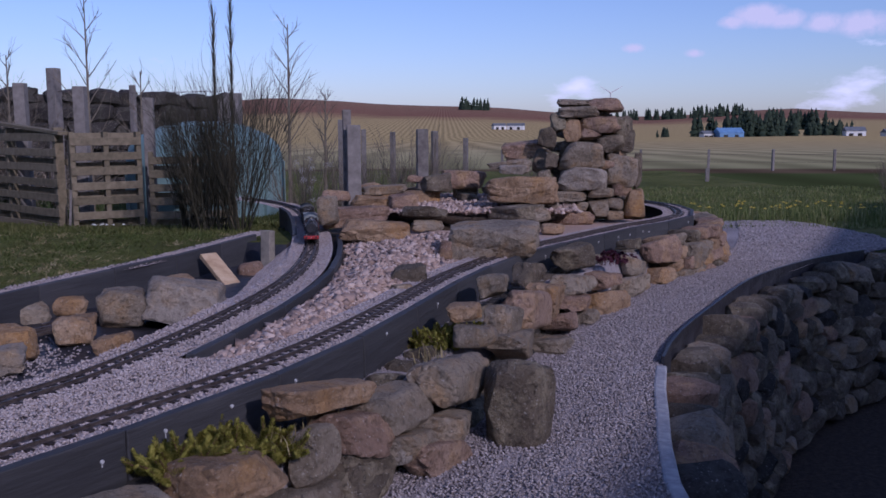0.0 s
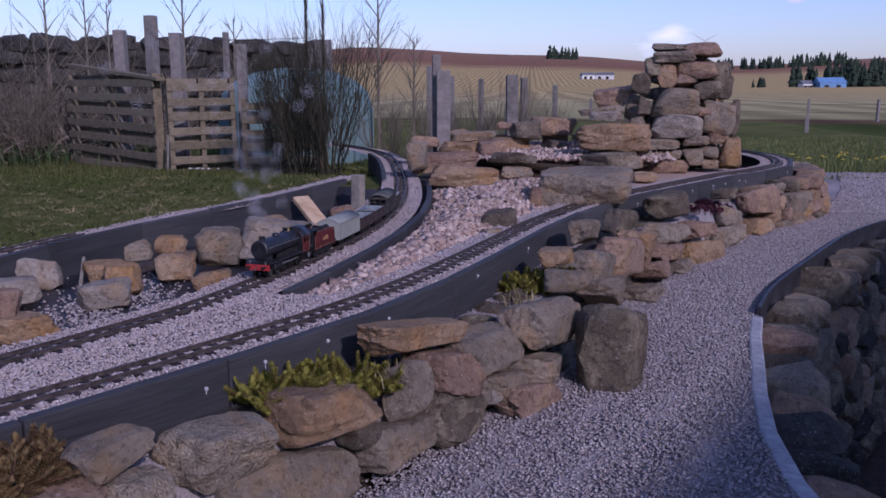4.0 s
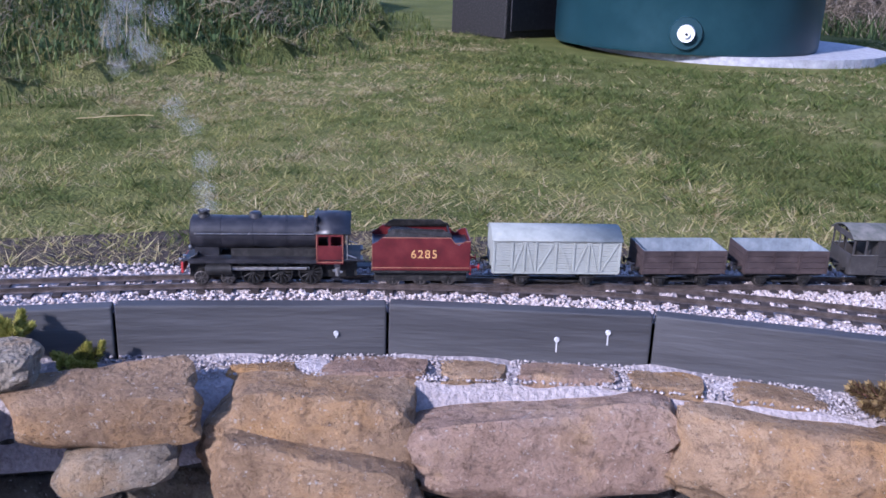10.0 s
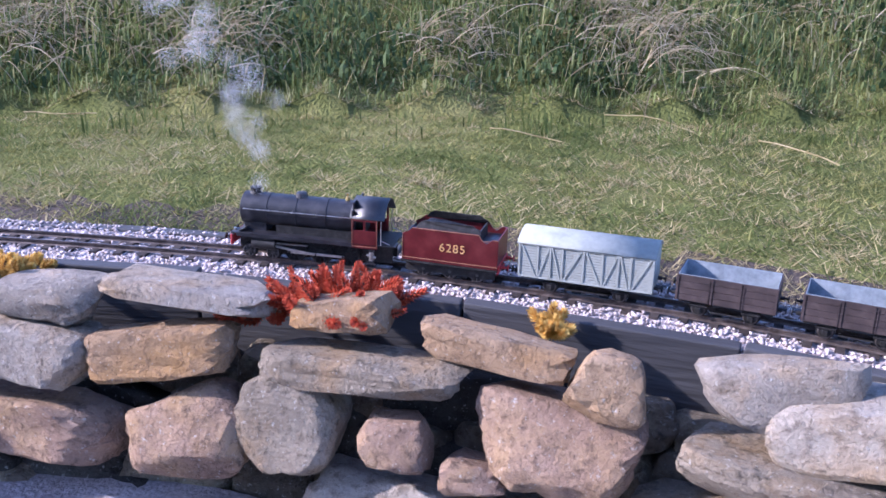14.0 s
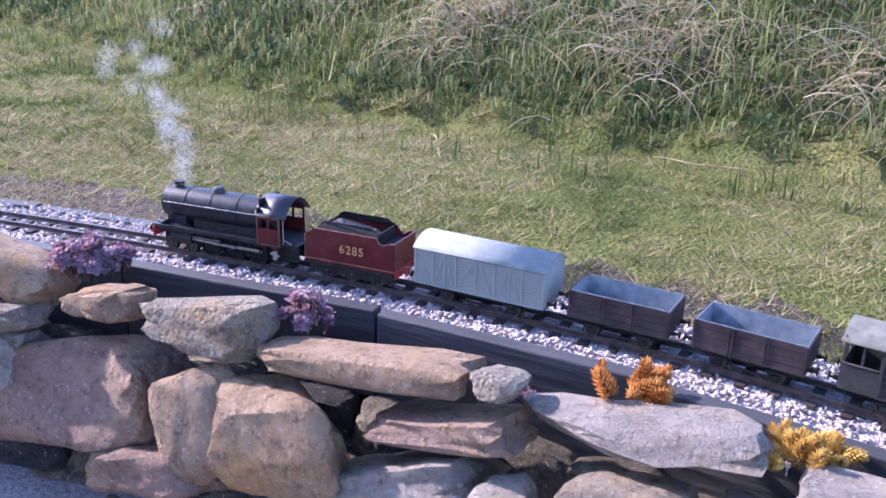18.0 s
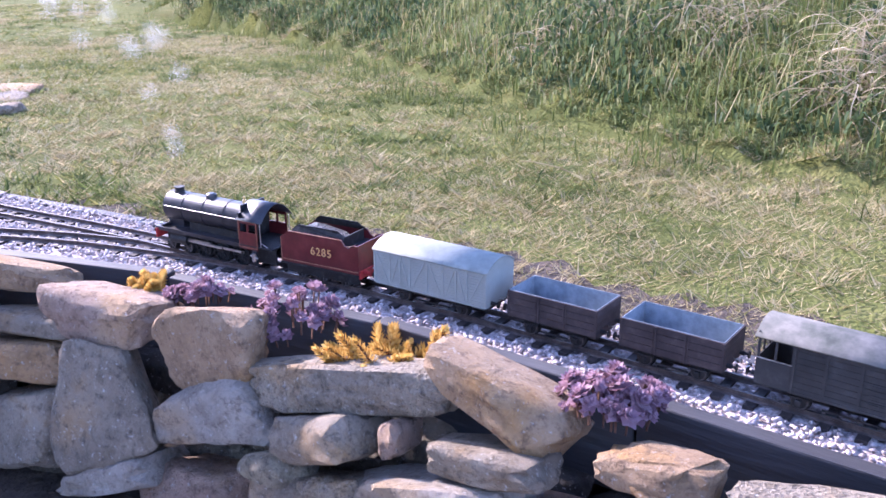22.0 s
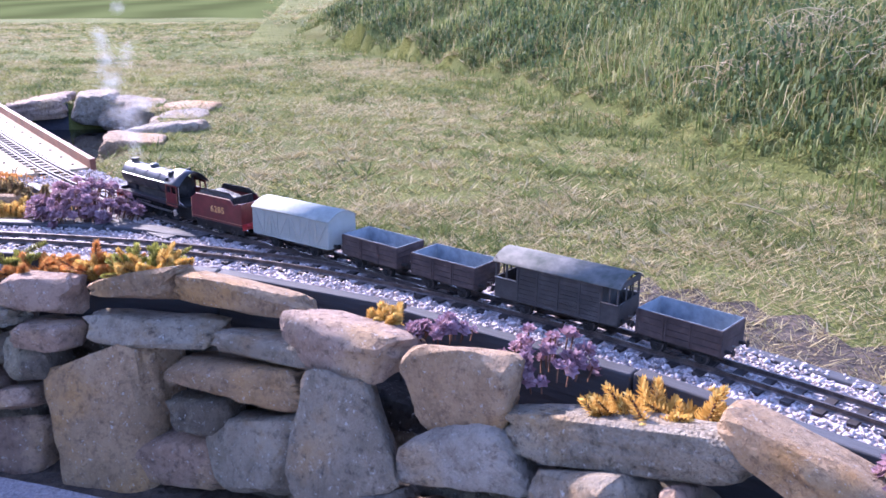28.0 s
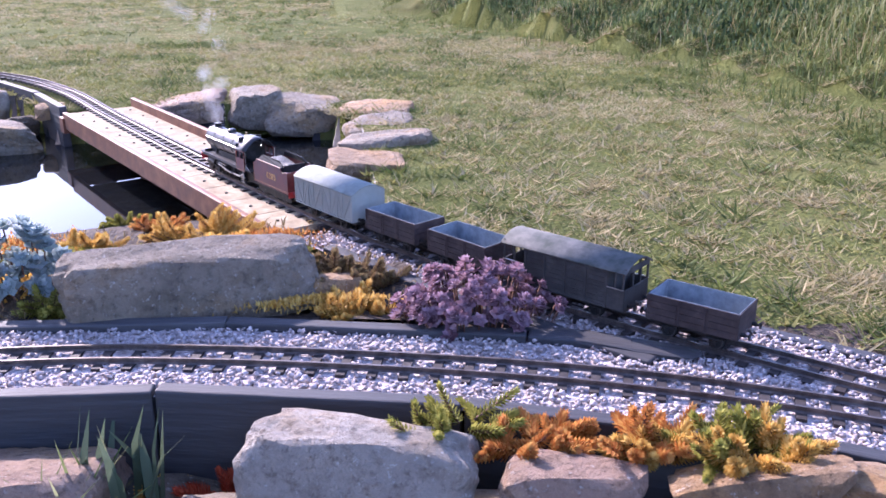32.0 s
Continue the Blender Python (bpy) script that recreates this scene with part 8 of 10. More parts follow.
# ---- plants on the wall and in the bed ----
M_SED = {
    "purple": leaf_mat("purple sedum", [(0.15, 0.075, 0.095), (0.31, 0.19, 0.225), (0.48, 0.34, 0.38)], 0.5, 0.75, 30),
    "darkpurple": leaf_mat("dark purple sedum", [(0.07, 0.02, 0.035), (0.13, 0.045, 0.07), (0.20, 0.09, 0.12)], 0.5, 0.75, 30),
    "yellow": leaf_mat("yellow sedum", [(0.42, 0.22, 0.05), (0.58, 0.36, 0.08), (0.68, 0.50, 0.17)], 0.55, 0.75, 30),
    "orange": leaf_mat("orange sedum", [(0.34, 0.12, 0.03), (0.52, 0.22, 0.06), (0.58, 0.36, 0.10)], 0.55, 0.75, 30),
    "red": leaf_mat("red sedum", [(0.28, 0.04, 0.02), (0.44, 0.08, 0.04), (0.52, 0.14, 0.07)], 0.55, 0.75, 30),
    "rusty": leaf_mat("rusty sedum", [(0.10, 0.065, 0.035), (0.20, 0.135, 0.065), (0.34, 0.26, 0.11)], 0.6, 0.75, 30),
    "olive": leaf_mat("yellow green sedum", [(0.12, 0.12, 0.02), (0.26, 0.25, 0.05), (0.42, 0.38, 0.10)], 0.6, 0.75, 30),
    "silver": leaf_mat("silver leaves", [(0.20, 0.26, 0.24), (0.34, 0.40, 0.38), (0.46, 0.52, 0.50)], 0.7, 0.75, 30),
}
M_SED["bigpurple"] = M_SED["purple"]
M_STEM = mat("brown stems", [(0.05, 0.025, 0.018), (0.12, 0.06, 0.04), (0.18, 0.10, 0.06)], 60, 0.8, bump=0.0)
SED_LABELS = {"purple": "purple rosette sedum growing over the stones", "bigpurple": "large purple sedum mound beside the track", "darkpurple": "dark purple sedum cushion on the wall", "yellow": "golden yellow sedum on the wall top", "orange": "orange tipped sedum on the wall top", "red": "bright red sedum spilling over a stone", "rusty": "rusty brown heathery plant along the kerb", "olive": "yellow-green spiky sedum along the kerb", "silver": "silver-leaved plant by the pond"}


def sedum(kind, x, y, z, w, h, yaw):
    """A low plant over an oval patch: rosettes on a mound, or chunky fingers clad in needle leaves."""
    t = thing("sedum_plant", SED_LABELS[kind], "plant", "sedum plants", m=pose(x, y, z + (0.015 if y > -4.7 else 0.0), 0, 0, yaw))
    dep = max(0.05, min(w * 0.6, 0.17))
    rosette = kind in ("purple", "darkpurple", "bigpurple", "silver")
    n = int(max(13, min(190, w * dep * (3600 if rosette else 2200))))
    V, F, SV, SF = [], [], [], []

    def stem(p, q, r):
        ax = (q - p).normalized()
        u = ax.orthogonal().normalized()
        v = ax.cross(u)
        k = len(SV)
        for c in (p, q):
            for e in (u * r, (v - u * 0.5) * r, (-v - u * 0.5) * r):
                SV.append(c + e)
        SF.extend([(k, k + 1, k + 4), (k, k + 4, k + 3), (k + 1, k + 2, k + 5), (k + 1, k + 5, k + 4), (k + 2, k, k + 3), (k + 2, k + 3, k + 5)])

    def kite(c, d, s, up, L, wd):
        k = len(V)
        m = c + d * L * 0.55
        V.extend([c, m + s * wd, c + d * L + up * L * 0.10, m - s * wd, m - up * wd * 0.7])
        F.extend([(k, k + 1, k + 4), (k + 1, k + 2, k + 4), (k + 2, k + 3, k + 4), (k + 3, k, k + 4)])

    for _ in range(n):
        a, r = gr.uniform(0, math.tau), math.sqrt(gr.uniform(0, 1))
        bx, by = math.cos(a) * r * w / 2, math.sin(a) * r * dep / 2
        dome = math.sqrt(max(0.05, 1 - r * r * 0.9))
        if rosette:
            top = Vector((bx * 1.05, by * 1.05, h * dome * gr.uniform(0.25, 1.0)))
            base = Vector((bx * 0.95, by * 0.95, max(-0.01, top.z - 0.03)))
            ax = Vector((bx / w * 1.6 + gr.normal(0, 0.2), by / dep * 1.6 + gr.normal(0, 0.2), 0.9)).normalized()
            stem(base, top, 0.0016)
            u = ax.orthogonal().normalized()
            v = ax.cross(u)
            size = gr.uniform(0.009, 0.0165) * (1.6 if kind == "silver" else 1.0)
            for lay in range(3):
                for j in range(6):
                    b = math.tau * (j + 0.5 * lay) / 6 + gr.uniform(-0.2, 0.2)
                    out = u * math.cos(b) + v * math.sin(b)
                    d = (out + ax * (0.1 + 0.55 * lay)).normalized()
                    L = size * (1.15 - 0.28 * lay)
                    kite(top + ax * (0.002 * lay), d, d.cross(ax).normalized(), ax, L, L * 0.38)
        else:
            p = Vector((bx * 0.8, by * 0.8, -0.006))
            out = Vector((bx / w + gr.normal(0, 0.25), by / dep + gr.normal(0, 0.25), gr.uniform(-0.05, 0.5))).normalized()
            long = gr.uniform(0.55, 1.15) * max(0.032, min(0.065, 1.2 * h))
            bend = Vector((gr.normal(0, 0.6), gr.normal(0, 0.6), 0.35))
            fat = gr.uniform(0.8, 1.25)
            m, q, ax = 4, p, out
            for k in range(m):
                ax = (ax + bend * 0.22).normalized()
                e = q + ax * long / m
                stem(q, e, 0.0022)
                u = ax.orthogonal().normalized()
                v = ax.cross(u)
                for j in range(26):
                    f = (k + j / 26) / m
                    b = j * 2.4 + k
                    o = u * math.cos(b) + v * math.sin(b)
                    d = (o + ax * (0.3 + 1.1 * f ** 3)).normalized()
                    kite(q + ax * (long / m) * j / 26, d, d.cross(ax).normalized(), ax, 0.0135 * fat * (1.0 - 0.3 * f * f), 0.0021 * fat)
                q = e
    name = "rosette_foliage" if rosette else "needle_foliage"
    tagged(put(name, fast_mesh(name, np.array([tuple(q) for q in V]), np.array(F), M_SED[kind]), t), kind="stuff")
    tagged(put("woody_growth", fast_mesh("woody_growth", np.array([tuple(q) for q in SV]), np.array(SF), M_STEM), t), kind="stuff")


sedum("purple", -1.22, 0.76, 0.271, 0.14, 0.05, 40)
sedum("rusty", -1.38, 0.48, 0.245, 0.19, 0.071, 49)
sedum("purple", -1.38, 0.50, 0.262, 0.16, 0.045, 50)
sedum("purple", -1.12, 0.93, 0.25, 0.09, 0.05, 50)
sedum("rusty", -0.92, 1.25, 0.219, 0.33, 0.091, 24)
sedum("purple", -1.07, 1.01, 0.216, 0.10, 0.041, 42)
sedum("olive", -0.47, 1.95, 0.208, 0.34, 0.091, 10)
sedum("olive", 0.02, 3.19, 0.175, 0.34, 0.089, -1)
sedum("darkpurple", 1.04, 5.19, 0.102, 0.22, 0.117, -12)
sedum("rusty", -0.91, 1.26, 0.272, 0.32, 0.061, 34)
sedum("purple", -1.79, -0.95, 0.238, 0.16, 0.089, -261)
sedum("rusty", -1.79, -1.23, 0.273, 0.18, 0.060, -249)
sedum("olive", -1.78, -0.83, 0.301, 0.05, 0.021, -267)
sedum("olive", -1.77, -0.73, 0.255, 0.07, 0.018, 89)
sedum("rusty", -1.80, -1.24, 0.278, 0.19, 0.065, -263)
sedum("yellow", -1.74, -1.88, 0.321, 0.02, 0.014, -234)
sedum("red", -1.64, -2.19, 0.326, 0.20, 0.05, -240)
sedum("red", -1.60, -2.31, 0.295, 0.08, 0.06, -231)
sedum("orange", -1.35, -2.92, 0.344, 0.10, 0.031, -206)
sedum("yellow", -1.44, -2.72, 0.334, 0.12, 0.022, -214)
sedum("purple", -0.84, -3.65, 0.346, 0.13, 0.050, -188)
sedum("purple", -1.08, -3.34, 0.318, 0.09, 0.053, -200)
sedum("purple", -1.27, -3.05, 0.262, 0.09, 0.039, -216)
sedum("purple", -0.35, -4.21, 0.340, 0.11, 0.032, -177)
sedum("purple", -0.49, -4.08, 0.317, 0.14, 0.085, -181)
sedum("yellow", -0.61, -3.93, 0.315, 0.18, 0.064, -187)
sedum("purple", -0.83, -3.66, 0.350, 0.13, 0.054, -199)
sedum("yellow", -0.26, -4.28, 0.342, 0.07, 0.023, -175)
sedum("orange", 0.28, -4.61, 0.348, 0.11, 0.042, -165)
sedum("yellow", 0.16, -4.55, 0.366, 0.14, 0.040, -168)
sedum("purple", -0.12, -4.39, 0.117, 0.04, 0.054, -177)
sedum("olive", 0.50, -4.69, 0.344, 0.11, 0.051, -167)
sedum("orange", 0.41, -4.66, 0.334, 0.14, 0.030, -171)
sedum("yellow", 0.29, -4.61, 0.340, 0.09, 0.036, -175)
sedum("olive", 0.17, -4.57, 0.354, 0.15, 0.046, -180)
sedum("olive", -0.56, 1.80, 0.235, 0.20, 0.075, 40)
sedum("olive", -0.60, 1.98, 0.225, 0.22, 0.070, 30)
sedum("olive", 0.00, 3.00, 0.205, 0.28, 0.075, 8)
sedum("purple", -1.31, 0.74, 0.250, 0.15, 0.050, 44)
sedum("purple", -1.39, 0.65, 0.250, 0.13, 0.045, 48)
sedum("rusty", -0.98, 1.34, 0.235, 0.20, 0.060, 30)
sedum("darkpurple", 0.89, 4.69, 0.215, 0.16, 0.070, -10)
sedum("bigpurple", 0.42, -5.05, 0.340, 0.27, 0.104, -190)
sedum("yellow", 0.62, -5.11, 0.340, 0.15, 0.038, -181)
sedum("yellow", 0.91, -5.55, 0.350, 0.19, 0.054, -172)
sedum("orange", 1.01, -5.61, 0.350, 0.10, 0.043, -169)
sedum("olive", 1.10, -5.68, 0.340, 0.10, 0.028, -167)
sedum("rusty", 0.74, -5.30, 0.360, 0.13, 0.041, -177)
sedum("rusty", 0.61, -5.25, 0.350, 0.15, 0.044, -182)
sedum("yellow", 1.13, -5.48, 0.360, 0.09, 0.040, -165)
sedum("silver", 1.19, -5.26, 0.350, 0.16, 0.132, -161)
sedum("olive", 1.13, -5.20, 0.350, 0.07, 0.081, -162)
sedum("rusty", 0.67, -5.26, 0.360, 0.10, 0.044, -179)
sedum("yellow", 0.89, -4.81, 0.210, 0.10, 0.033, -168)
sedum("red", 0.82, -4.77, 0.230, 0.05, 0.032, -171)


def spiky(x, y, z, n, length, material, label, wide=0.008, spread=0.03):
    px, py = x + gr.normal(0, spread, n), y + gr.normal(0, spread, n)
    ob = blades("leafy_plant", px, py, gr.uniform(0.5, 1.1, n) * length, gr.uniform(0.6, 1.2, n) * wide, material, 0.6, label, "plant", z=np.full(n, z), droop=0.4)


spiky(0.98, -4.72, 0.20, 40, 0.16, M_LONG, "spiky grey-green leaves growing before the kerb")
spiky(1.08, -4.60, 0.16, 60, 0.15, M_STRAW, "dry stalks before the kerb", 0.004, 0.05)
spiky(1.12, -4.66, 0.14, 70, 0.14, M_LONG, "grassy weeds before the kerb", 0.005, 0.06)
for _x, _y in ((-0.42, 1.98), (-0.36, 2.2), (-0.1, 2.75), (0.2, 3.4), (0.4, 3.9)):
    spiky(_x + 0.06, _y, 0.22, 30, 0.07, M_STRAW, "small tuft growing between wall stones", 0.004, 0.03)



def moss(x, y, w, d, kind, z, n, label):
    """A cushion of tiny upright shoots."""
    px, py = x + gr.normal(0, w / 2, n), y + gr.normal(0, d / 2, n)
    top = z + 0.018 * np.exp(-((px - x) / w) ** 2 - ((py - y) / d) ** 2) + gr.uniform(-0.003, 0.003, n)
    blades("moss_cushion", px, py, gr.uniform(0.006, 0.014, n), gr.uniform(0.003, 0.005, n), M_SED[kind], 0.8, label, "moss", z=top)


for _t in ((1.02, -5.40, 0.16, 0.07, "orange", 900), (0.88, -5.46, 0.14, 0.06, "yellow", 800), (1.16, -5.42, 0.10, 0.08, "olive", 800), (1.22, -5.30, 0.06, 0.06, "yellow", 500), (0.66, -5.13, 0.14, 0.02, "yellow", 900), (0.78, -5.50, 0.10, 0.05, "orange", 500), (1.28, -5.50, 0.10, 0.08, "orange", 600)):
    moss(_t[0], _t[1], _t[2], _t[3], _t[4], 0.345, _t[5], "golden moss cushion on the soil of the bed")
_n = 700
_x, _y = gr.uniform(0.45, 1.3, _n), gr.uniform(-5.62, -5.15, _n)
blades("plant_litter", _x, _y, gr.uniform(0.01, 0.035, _n), gr.uniform(0.002, 0.005, _n), M_SED["rusty"], 0.6, "dead brown plant litter on the bed", "litter", z=np.full(_n, 0.345), low=0.8)
# ---- fence, posts, tanks, hedge and trees beyond the lawn ----
def gz(x, y):
    return float(ground_z(np.array([x]), np.array([y]))[0])


M_OLDWOOD = mat("green brown pallet wood", [(0.07, 0.06, 0.035), (0.15, 0.125, 0.08), (0.24, 0.20, 0.135)], 20, 0.85, bump=0.5, bump_scale=70, obrand=0.4, dist=0.004)
M_POST = mat("silvery fence post", [(0.09, 0.08, 0.07), (0.17, 0.155, 0.14), (0.25, 0.23, 0.21)], 16, 0.85, bump=0.5, bump_scale=60, obrand=0.3, dist=0.004)
M_TANK = mat("dark green plastic tank", [(0.007, 0.026, 0.034), (0.010, 0.036, 0.046), (0.016, 0.050, 0.062)], 6, 0.42, bump=0.08, bump_scale=30, big=2, dist=0.004)
M_PALETANK = mat("pale green faded tank", [(0.11, 0.19, 0.18), (0.16, 0.25, 0.24), (0.21, 0.31, 0.30)], 6, 0.6, bump=0.05, big=2)
M_TWIG = mat("brown twigs", [(0.06, 0.05, 0.034), (0.14, 0.118, 0.084), (0.27, 0.23, 0.175)], 8, 0.85, bump=0.0, island=0.7)
M_TWIGDARK = mat("dark olive twigs", [(0.018, 0.018, 0.011), (0.04, 0.038, 0.022), (0.08, 0.07, 0.045)], 8, 0.85, bump=0.0, island=0.7)
M_TWIGPALE = mat("pale dead stems", [(0.20, 0.16, 0.12), (0.34, 0.28, 0.21), (0.48, 0.41, 0.33)], 8, 0.85, bump=0.0, island=0.7)


def pallet(a, b, height, label, slats=7):
    """A wooden pallet standing as a fence panel between two ground points."""
    t = thing("wooden_pallet", label, "pallet fence", "pallet fence panels")
    a, b = Vector(a), Vector(b)
    d = b - a
    L = math.hypot(d.x, d.y)
    for k in range(slats):
        z = height * (k + 0.35) / slats
        part("slat", bm_box(0.0, L, 0.035, 0.05, z - 0.034, z + 0.034, 0.003), M_OLDWOOD, t)
        if k % 2 == 0:
            part("slat", bm_box(0.0, L, -0.06, -0.045, z + 0.02, z + 0.075, 0.003), M_OLDWOOD, t)
    for u in (0.03, 0.5, 0.97):
        part("stringer", bm_box(L * u - 0.022, L * u + 0.022, -0.045, 0.035, 0.0, height, 0.003), M_OLDWOOD, t)
    t.matrix_basis = Matrix.Translation(a) @ Matrix.Rotation(math.atan2(d.y, d.x), 4, "Z")


pallet((-3.30, 7.72, 0.06), (-4.85, 9.1, 0.10), 0.92, "weathered wooden pallet fence panel half hidden by grass")
pallet((-2.72, 8.02, 0.04), (-3.22, 7.70, 0.06), 0.90, "greenish wooden pallet standing on end as fence")
pallet((-1.95, 8.25, 0.02), (-2.66, 8.05, 0.03), 0.74, "dark wooden pallet panel behind the shrub", 6)
beam("rail", (-3.25, 7.66, 0.93), (-4.80, 9.05, 1.08), 0.09, 0.03, M_OLDWOOD, "grey timber rail along the pallet fence", "rail")
beam("stake", (-3.19, 7.55, gz(-3.19, 7.55)), (-3.17, 7.56, 0.45), 0.02, 0.02, M_POST, "thin wooden stake in the grass", "stake")


def post(x, y, top, w, label="weathered grey fence post", z0=None):
    t = gz(x, y) - 0.05 if z0 is None else z0
    bm = bm_box(-w / 2, w / 2, -w / 2, w / 2, 0, top - t, 0.006)
    ob = part("fence_post", bm, M_POST)
    ob.matrix_basis = Matrix.Translation((x, y, t)) @ Matrix.Rotation(random.uniform(-0.03, 0.03), 4, "X") @ Matrix.Rotation(random.uniform(-0.4, 0.4), 4, "Z")
    tagged(ob, label, "fence post", "fence posts")


for _p in ((-4.0, 8.55, 1.40, 0.105), (-3.38, 8.40, 1.36, 0.105), (-2.74, 8.35, 1.25, 0.095), (-4.45, 10.3, 1.66, 0.115), (-3.8, 11.0, 1.50, 0.06), (-0.69, 6.42, 1.09, 0.06), (-0.63, 6.30, 0.98, 0.095), (-0.16, 6.85, 0.95, 0.085), (-0.08, 8.6, 0.93, 0.06), (-1.05, 9.2, 1.05, 0.05), (-2.6, 10.5, 1.30, 0.06), (-0.85, 9.6, 0.95, 0.05), (-0.55, 9.8, 0.92, 0.05), (0.25, 9.9, 0.85, 0.05), (-2.3, 9.9, 1.35, 0.16)):
    post(*_p)
for _x, _y in ((5.2, 23.5), (6.9, 23.2), (8.5, 23.0), (10.0, 22.8), (11.8, 22.5), (13.6, 22.2), (3.4, 23.8), (1.6, 24.2)):
    post(_x, _y, gz(_x, _y) + 0.55, 0.06, "field fence post at the edge of the grass")
post(5.16, 17.4, gz(5.16, 17.4) + 0.28, 0.07, "short white marker post in the grass")
bpy.context.view_layer.update()


def wire(a, b, z, sag=0.02):
    bm = bmesh.new()
    pts = [Vector(a).lerp(Vector(b), k / 6) + Vector((0, 0, z - sag * math.sin(math.pi * k / 6))) for k in range(7)]
    for p, q in zip(pts, pts[1:]):
        tube(bm, p, q, 0.004, n=4)
    tagged(part("fence_wire", bm, M_RAIL), "thin fence wire between the posts", "wire")


wire((1.6, 24.2, gz(1.6, 24.2)), (13.6, 22.2, gz(13.6, 22.2)), 0.45)
wire((1.6, 24.2, gz(1.6, 24.2)), (13.6, 22.2, gz(13.6, 22.2)), 0.25)
wire((-4.45, 10.3, 0), (-2.6, 10.5, 0), 1.4)


# green water tank with its valve, on a concrete slab
def green_tank():
    x, y, z, R = -5.58, 2.44, 0.40, 0.80
    slab = bmesh.new()
    tube(slab, (0, 0, -0.12), (0, 0, 0.0), 0.98, n=40)
    ob = part("concrete_slab", slab, M_CEMENT)
    ob.matrix_basis = pose(x - 0.06, y + 0.33, z + 0.012)
    tagged(ob, "round pale concrete slab under the tank", "slab", kind="structure")
    t = thing("water_tank", "dark green plastic water tank on a concrete slab", "tank", m=pose(x, y, z + 0.012))
    bm = bmesh.new()
    prof = [(R - 0.01, 0.0), (R, 0.03), (R, 0.32), (R + 0.012, 0.34), (R + 0.012, 0.37), (R, 0.39), (R, 0.80), (R + 0.012, 0.82), (R + 0.012, 0.85), (R, 0.87), (R, 1.25), (R - 0.06, 1.36), (0.25, 1.5), (0.0, 1.51)]
    n = 64
    rings = [[bm.verts.new((r * math.cos(math.tau * k / n), r * math.sin(math.tau * k / n), h)) for k in range(n)] for r, h in prof[:-1]]
    for A, B in zip(rings, rings[1:]):
        for k in range(n):
            bm.faces.new((A[k], A[(k + 1) % n], B[(k + 1) % n], B[k]))
    bm.faces.new(rings[-1])
    part("body", bm, M_TANK, t, smooth=True)
    a = math.atan2(2.09 - y, -4.95 - x)
    m = Matrix.Rotation(a, 4, "Z") @ Matrix.Translation((R, 0, 0.115))
    bm = bmesh.new()
    tube(bm, (-0.04, 0, 0), (0.02, 0, 0), 0.095, 0.085, n=28)
    ob = part("outlet_boss", bm, M_TANK, t)
    ob.matrix_basis = m
    bm = bmesh.new()
    tube(bm, (0.02, 0, 0), (0.055, 0, 0), 0.048, 0.044, n=24)
    tube(bm, (0.055, 0, 0), (0.07, 0, 0), 0.02, n=12)
    v = part("valve_cap", bm, M_WHITE, ob, "white plastic valve cap")
    part("spigot", bm_tube((0.07, 0, 0.0), (0.075, 0.0, 0.0), 0.008, n=8), M_SOOT, v)
    part("lid", bm_tube((0, 0, 1.5), (0, 0, 1.56), 0.22, n=32), M_TANK, t)
    box_t = thing("dark_cabinet", "dark metal cabinet standing beside the green tank", "cabinet", m=pose(-6.35, 1.55, gz(-6.35, 1.55), 0, 0, 28))
    part("body", bm_box(-0.25, 0.25, -0.3, 0.3, 0, 1.4, 0.01), M_SOOT, box_t)
    part("door", bm_box(0.252, 0.262, -0.26, 0.26, 0.05, 1.34, 0.004), M_BLACK, box_t)


M_WHITE = mat("white plastic", [(0.6, 0.6, 0.58), (0.74, 0.74, 0.72), (0.8, 0.8, 0.78)], 30, 0.5, bump=0.0)
green_tank()


def pale_tank():
    t = thing("storage_tank", "large pale green domed storage tank behind the fence", "tank", m=pose(-2.55, 9.6, 0.0))
    bm = bmesh.new()
    prof = [(0.80, 0.0), (0.82, 0.3), (0.82, 0.62), (0.78, 0.78), (0.66, 0.90), (0.45, 0.99), (0.2, 1.04)]
    n = 48
    rings = [[bm.verts.new((r * math.cos(math.tau * k / n), r * math.sin(math.tau * k / n), h)) for k in range(n)] for r, h in prof]
    for A, B in zip(rings, rings[1:]):
        for k in range(n):
            bm.faces.new((A[k], A[(k + 1) % n], B[(k + 1) % n], B[k]))
    bm.faces.new(rings[-1])
    part("body", bm, M_PALETANK, t, smooth=True)
    for k in range(12):
        a = math.tau * k / 12
        part("rib", bm_box(0.80, 0.845, -0.012, 0.012, 0.05, 0.62, 0.004), M_PALETANK, t).matrix_basis = Matrix.Rotation(a, 4, "Z")


pale_tank()


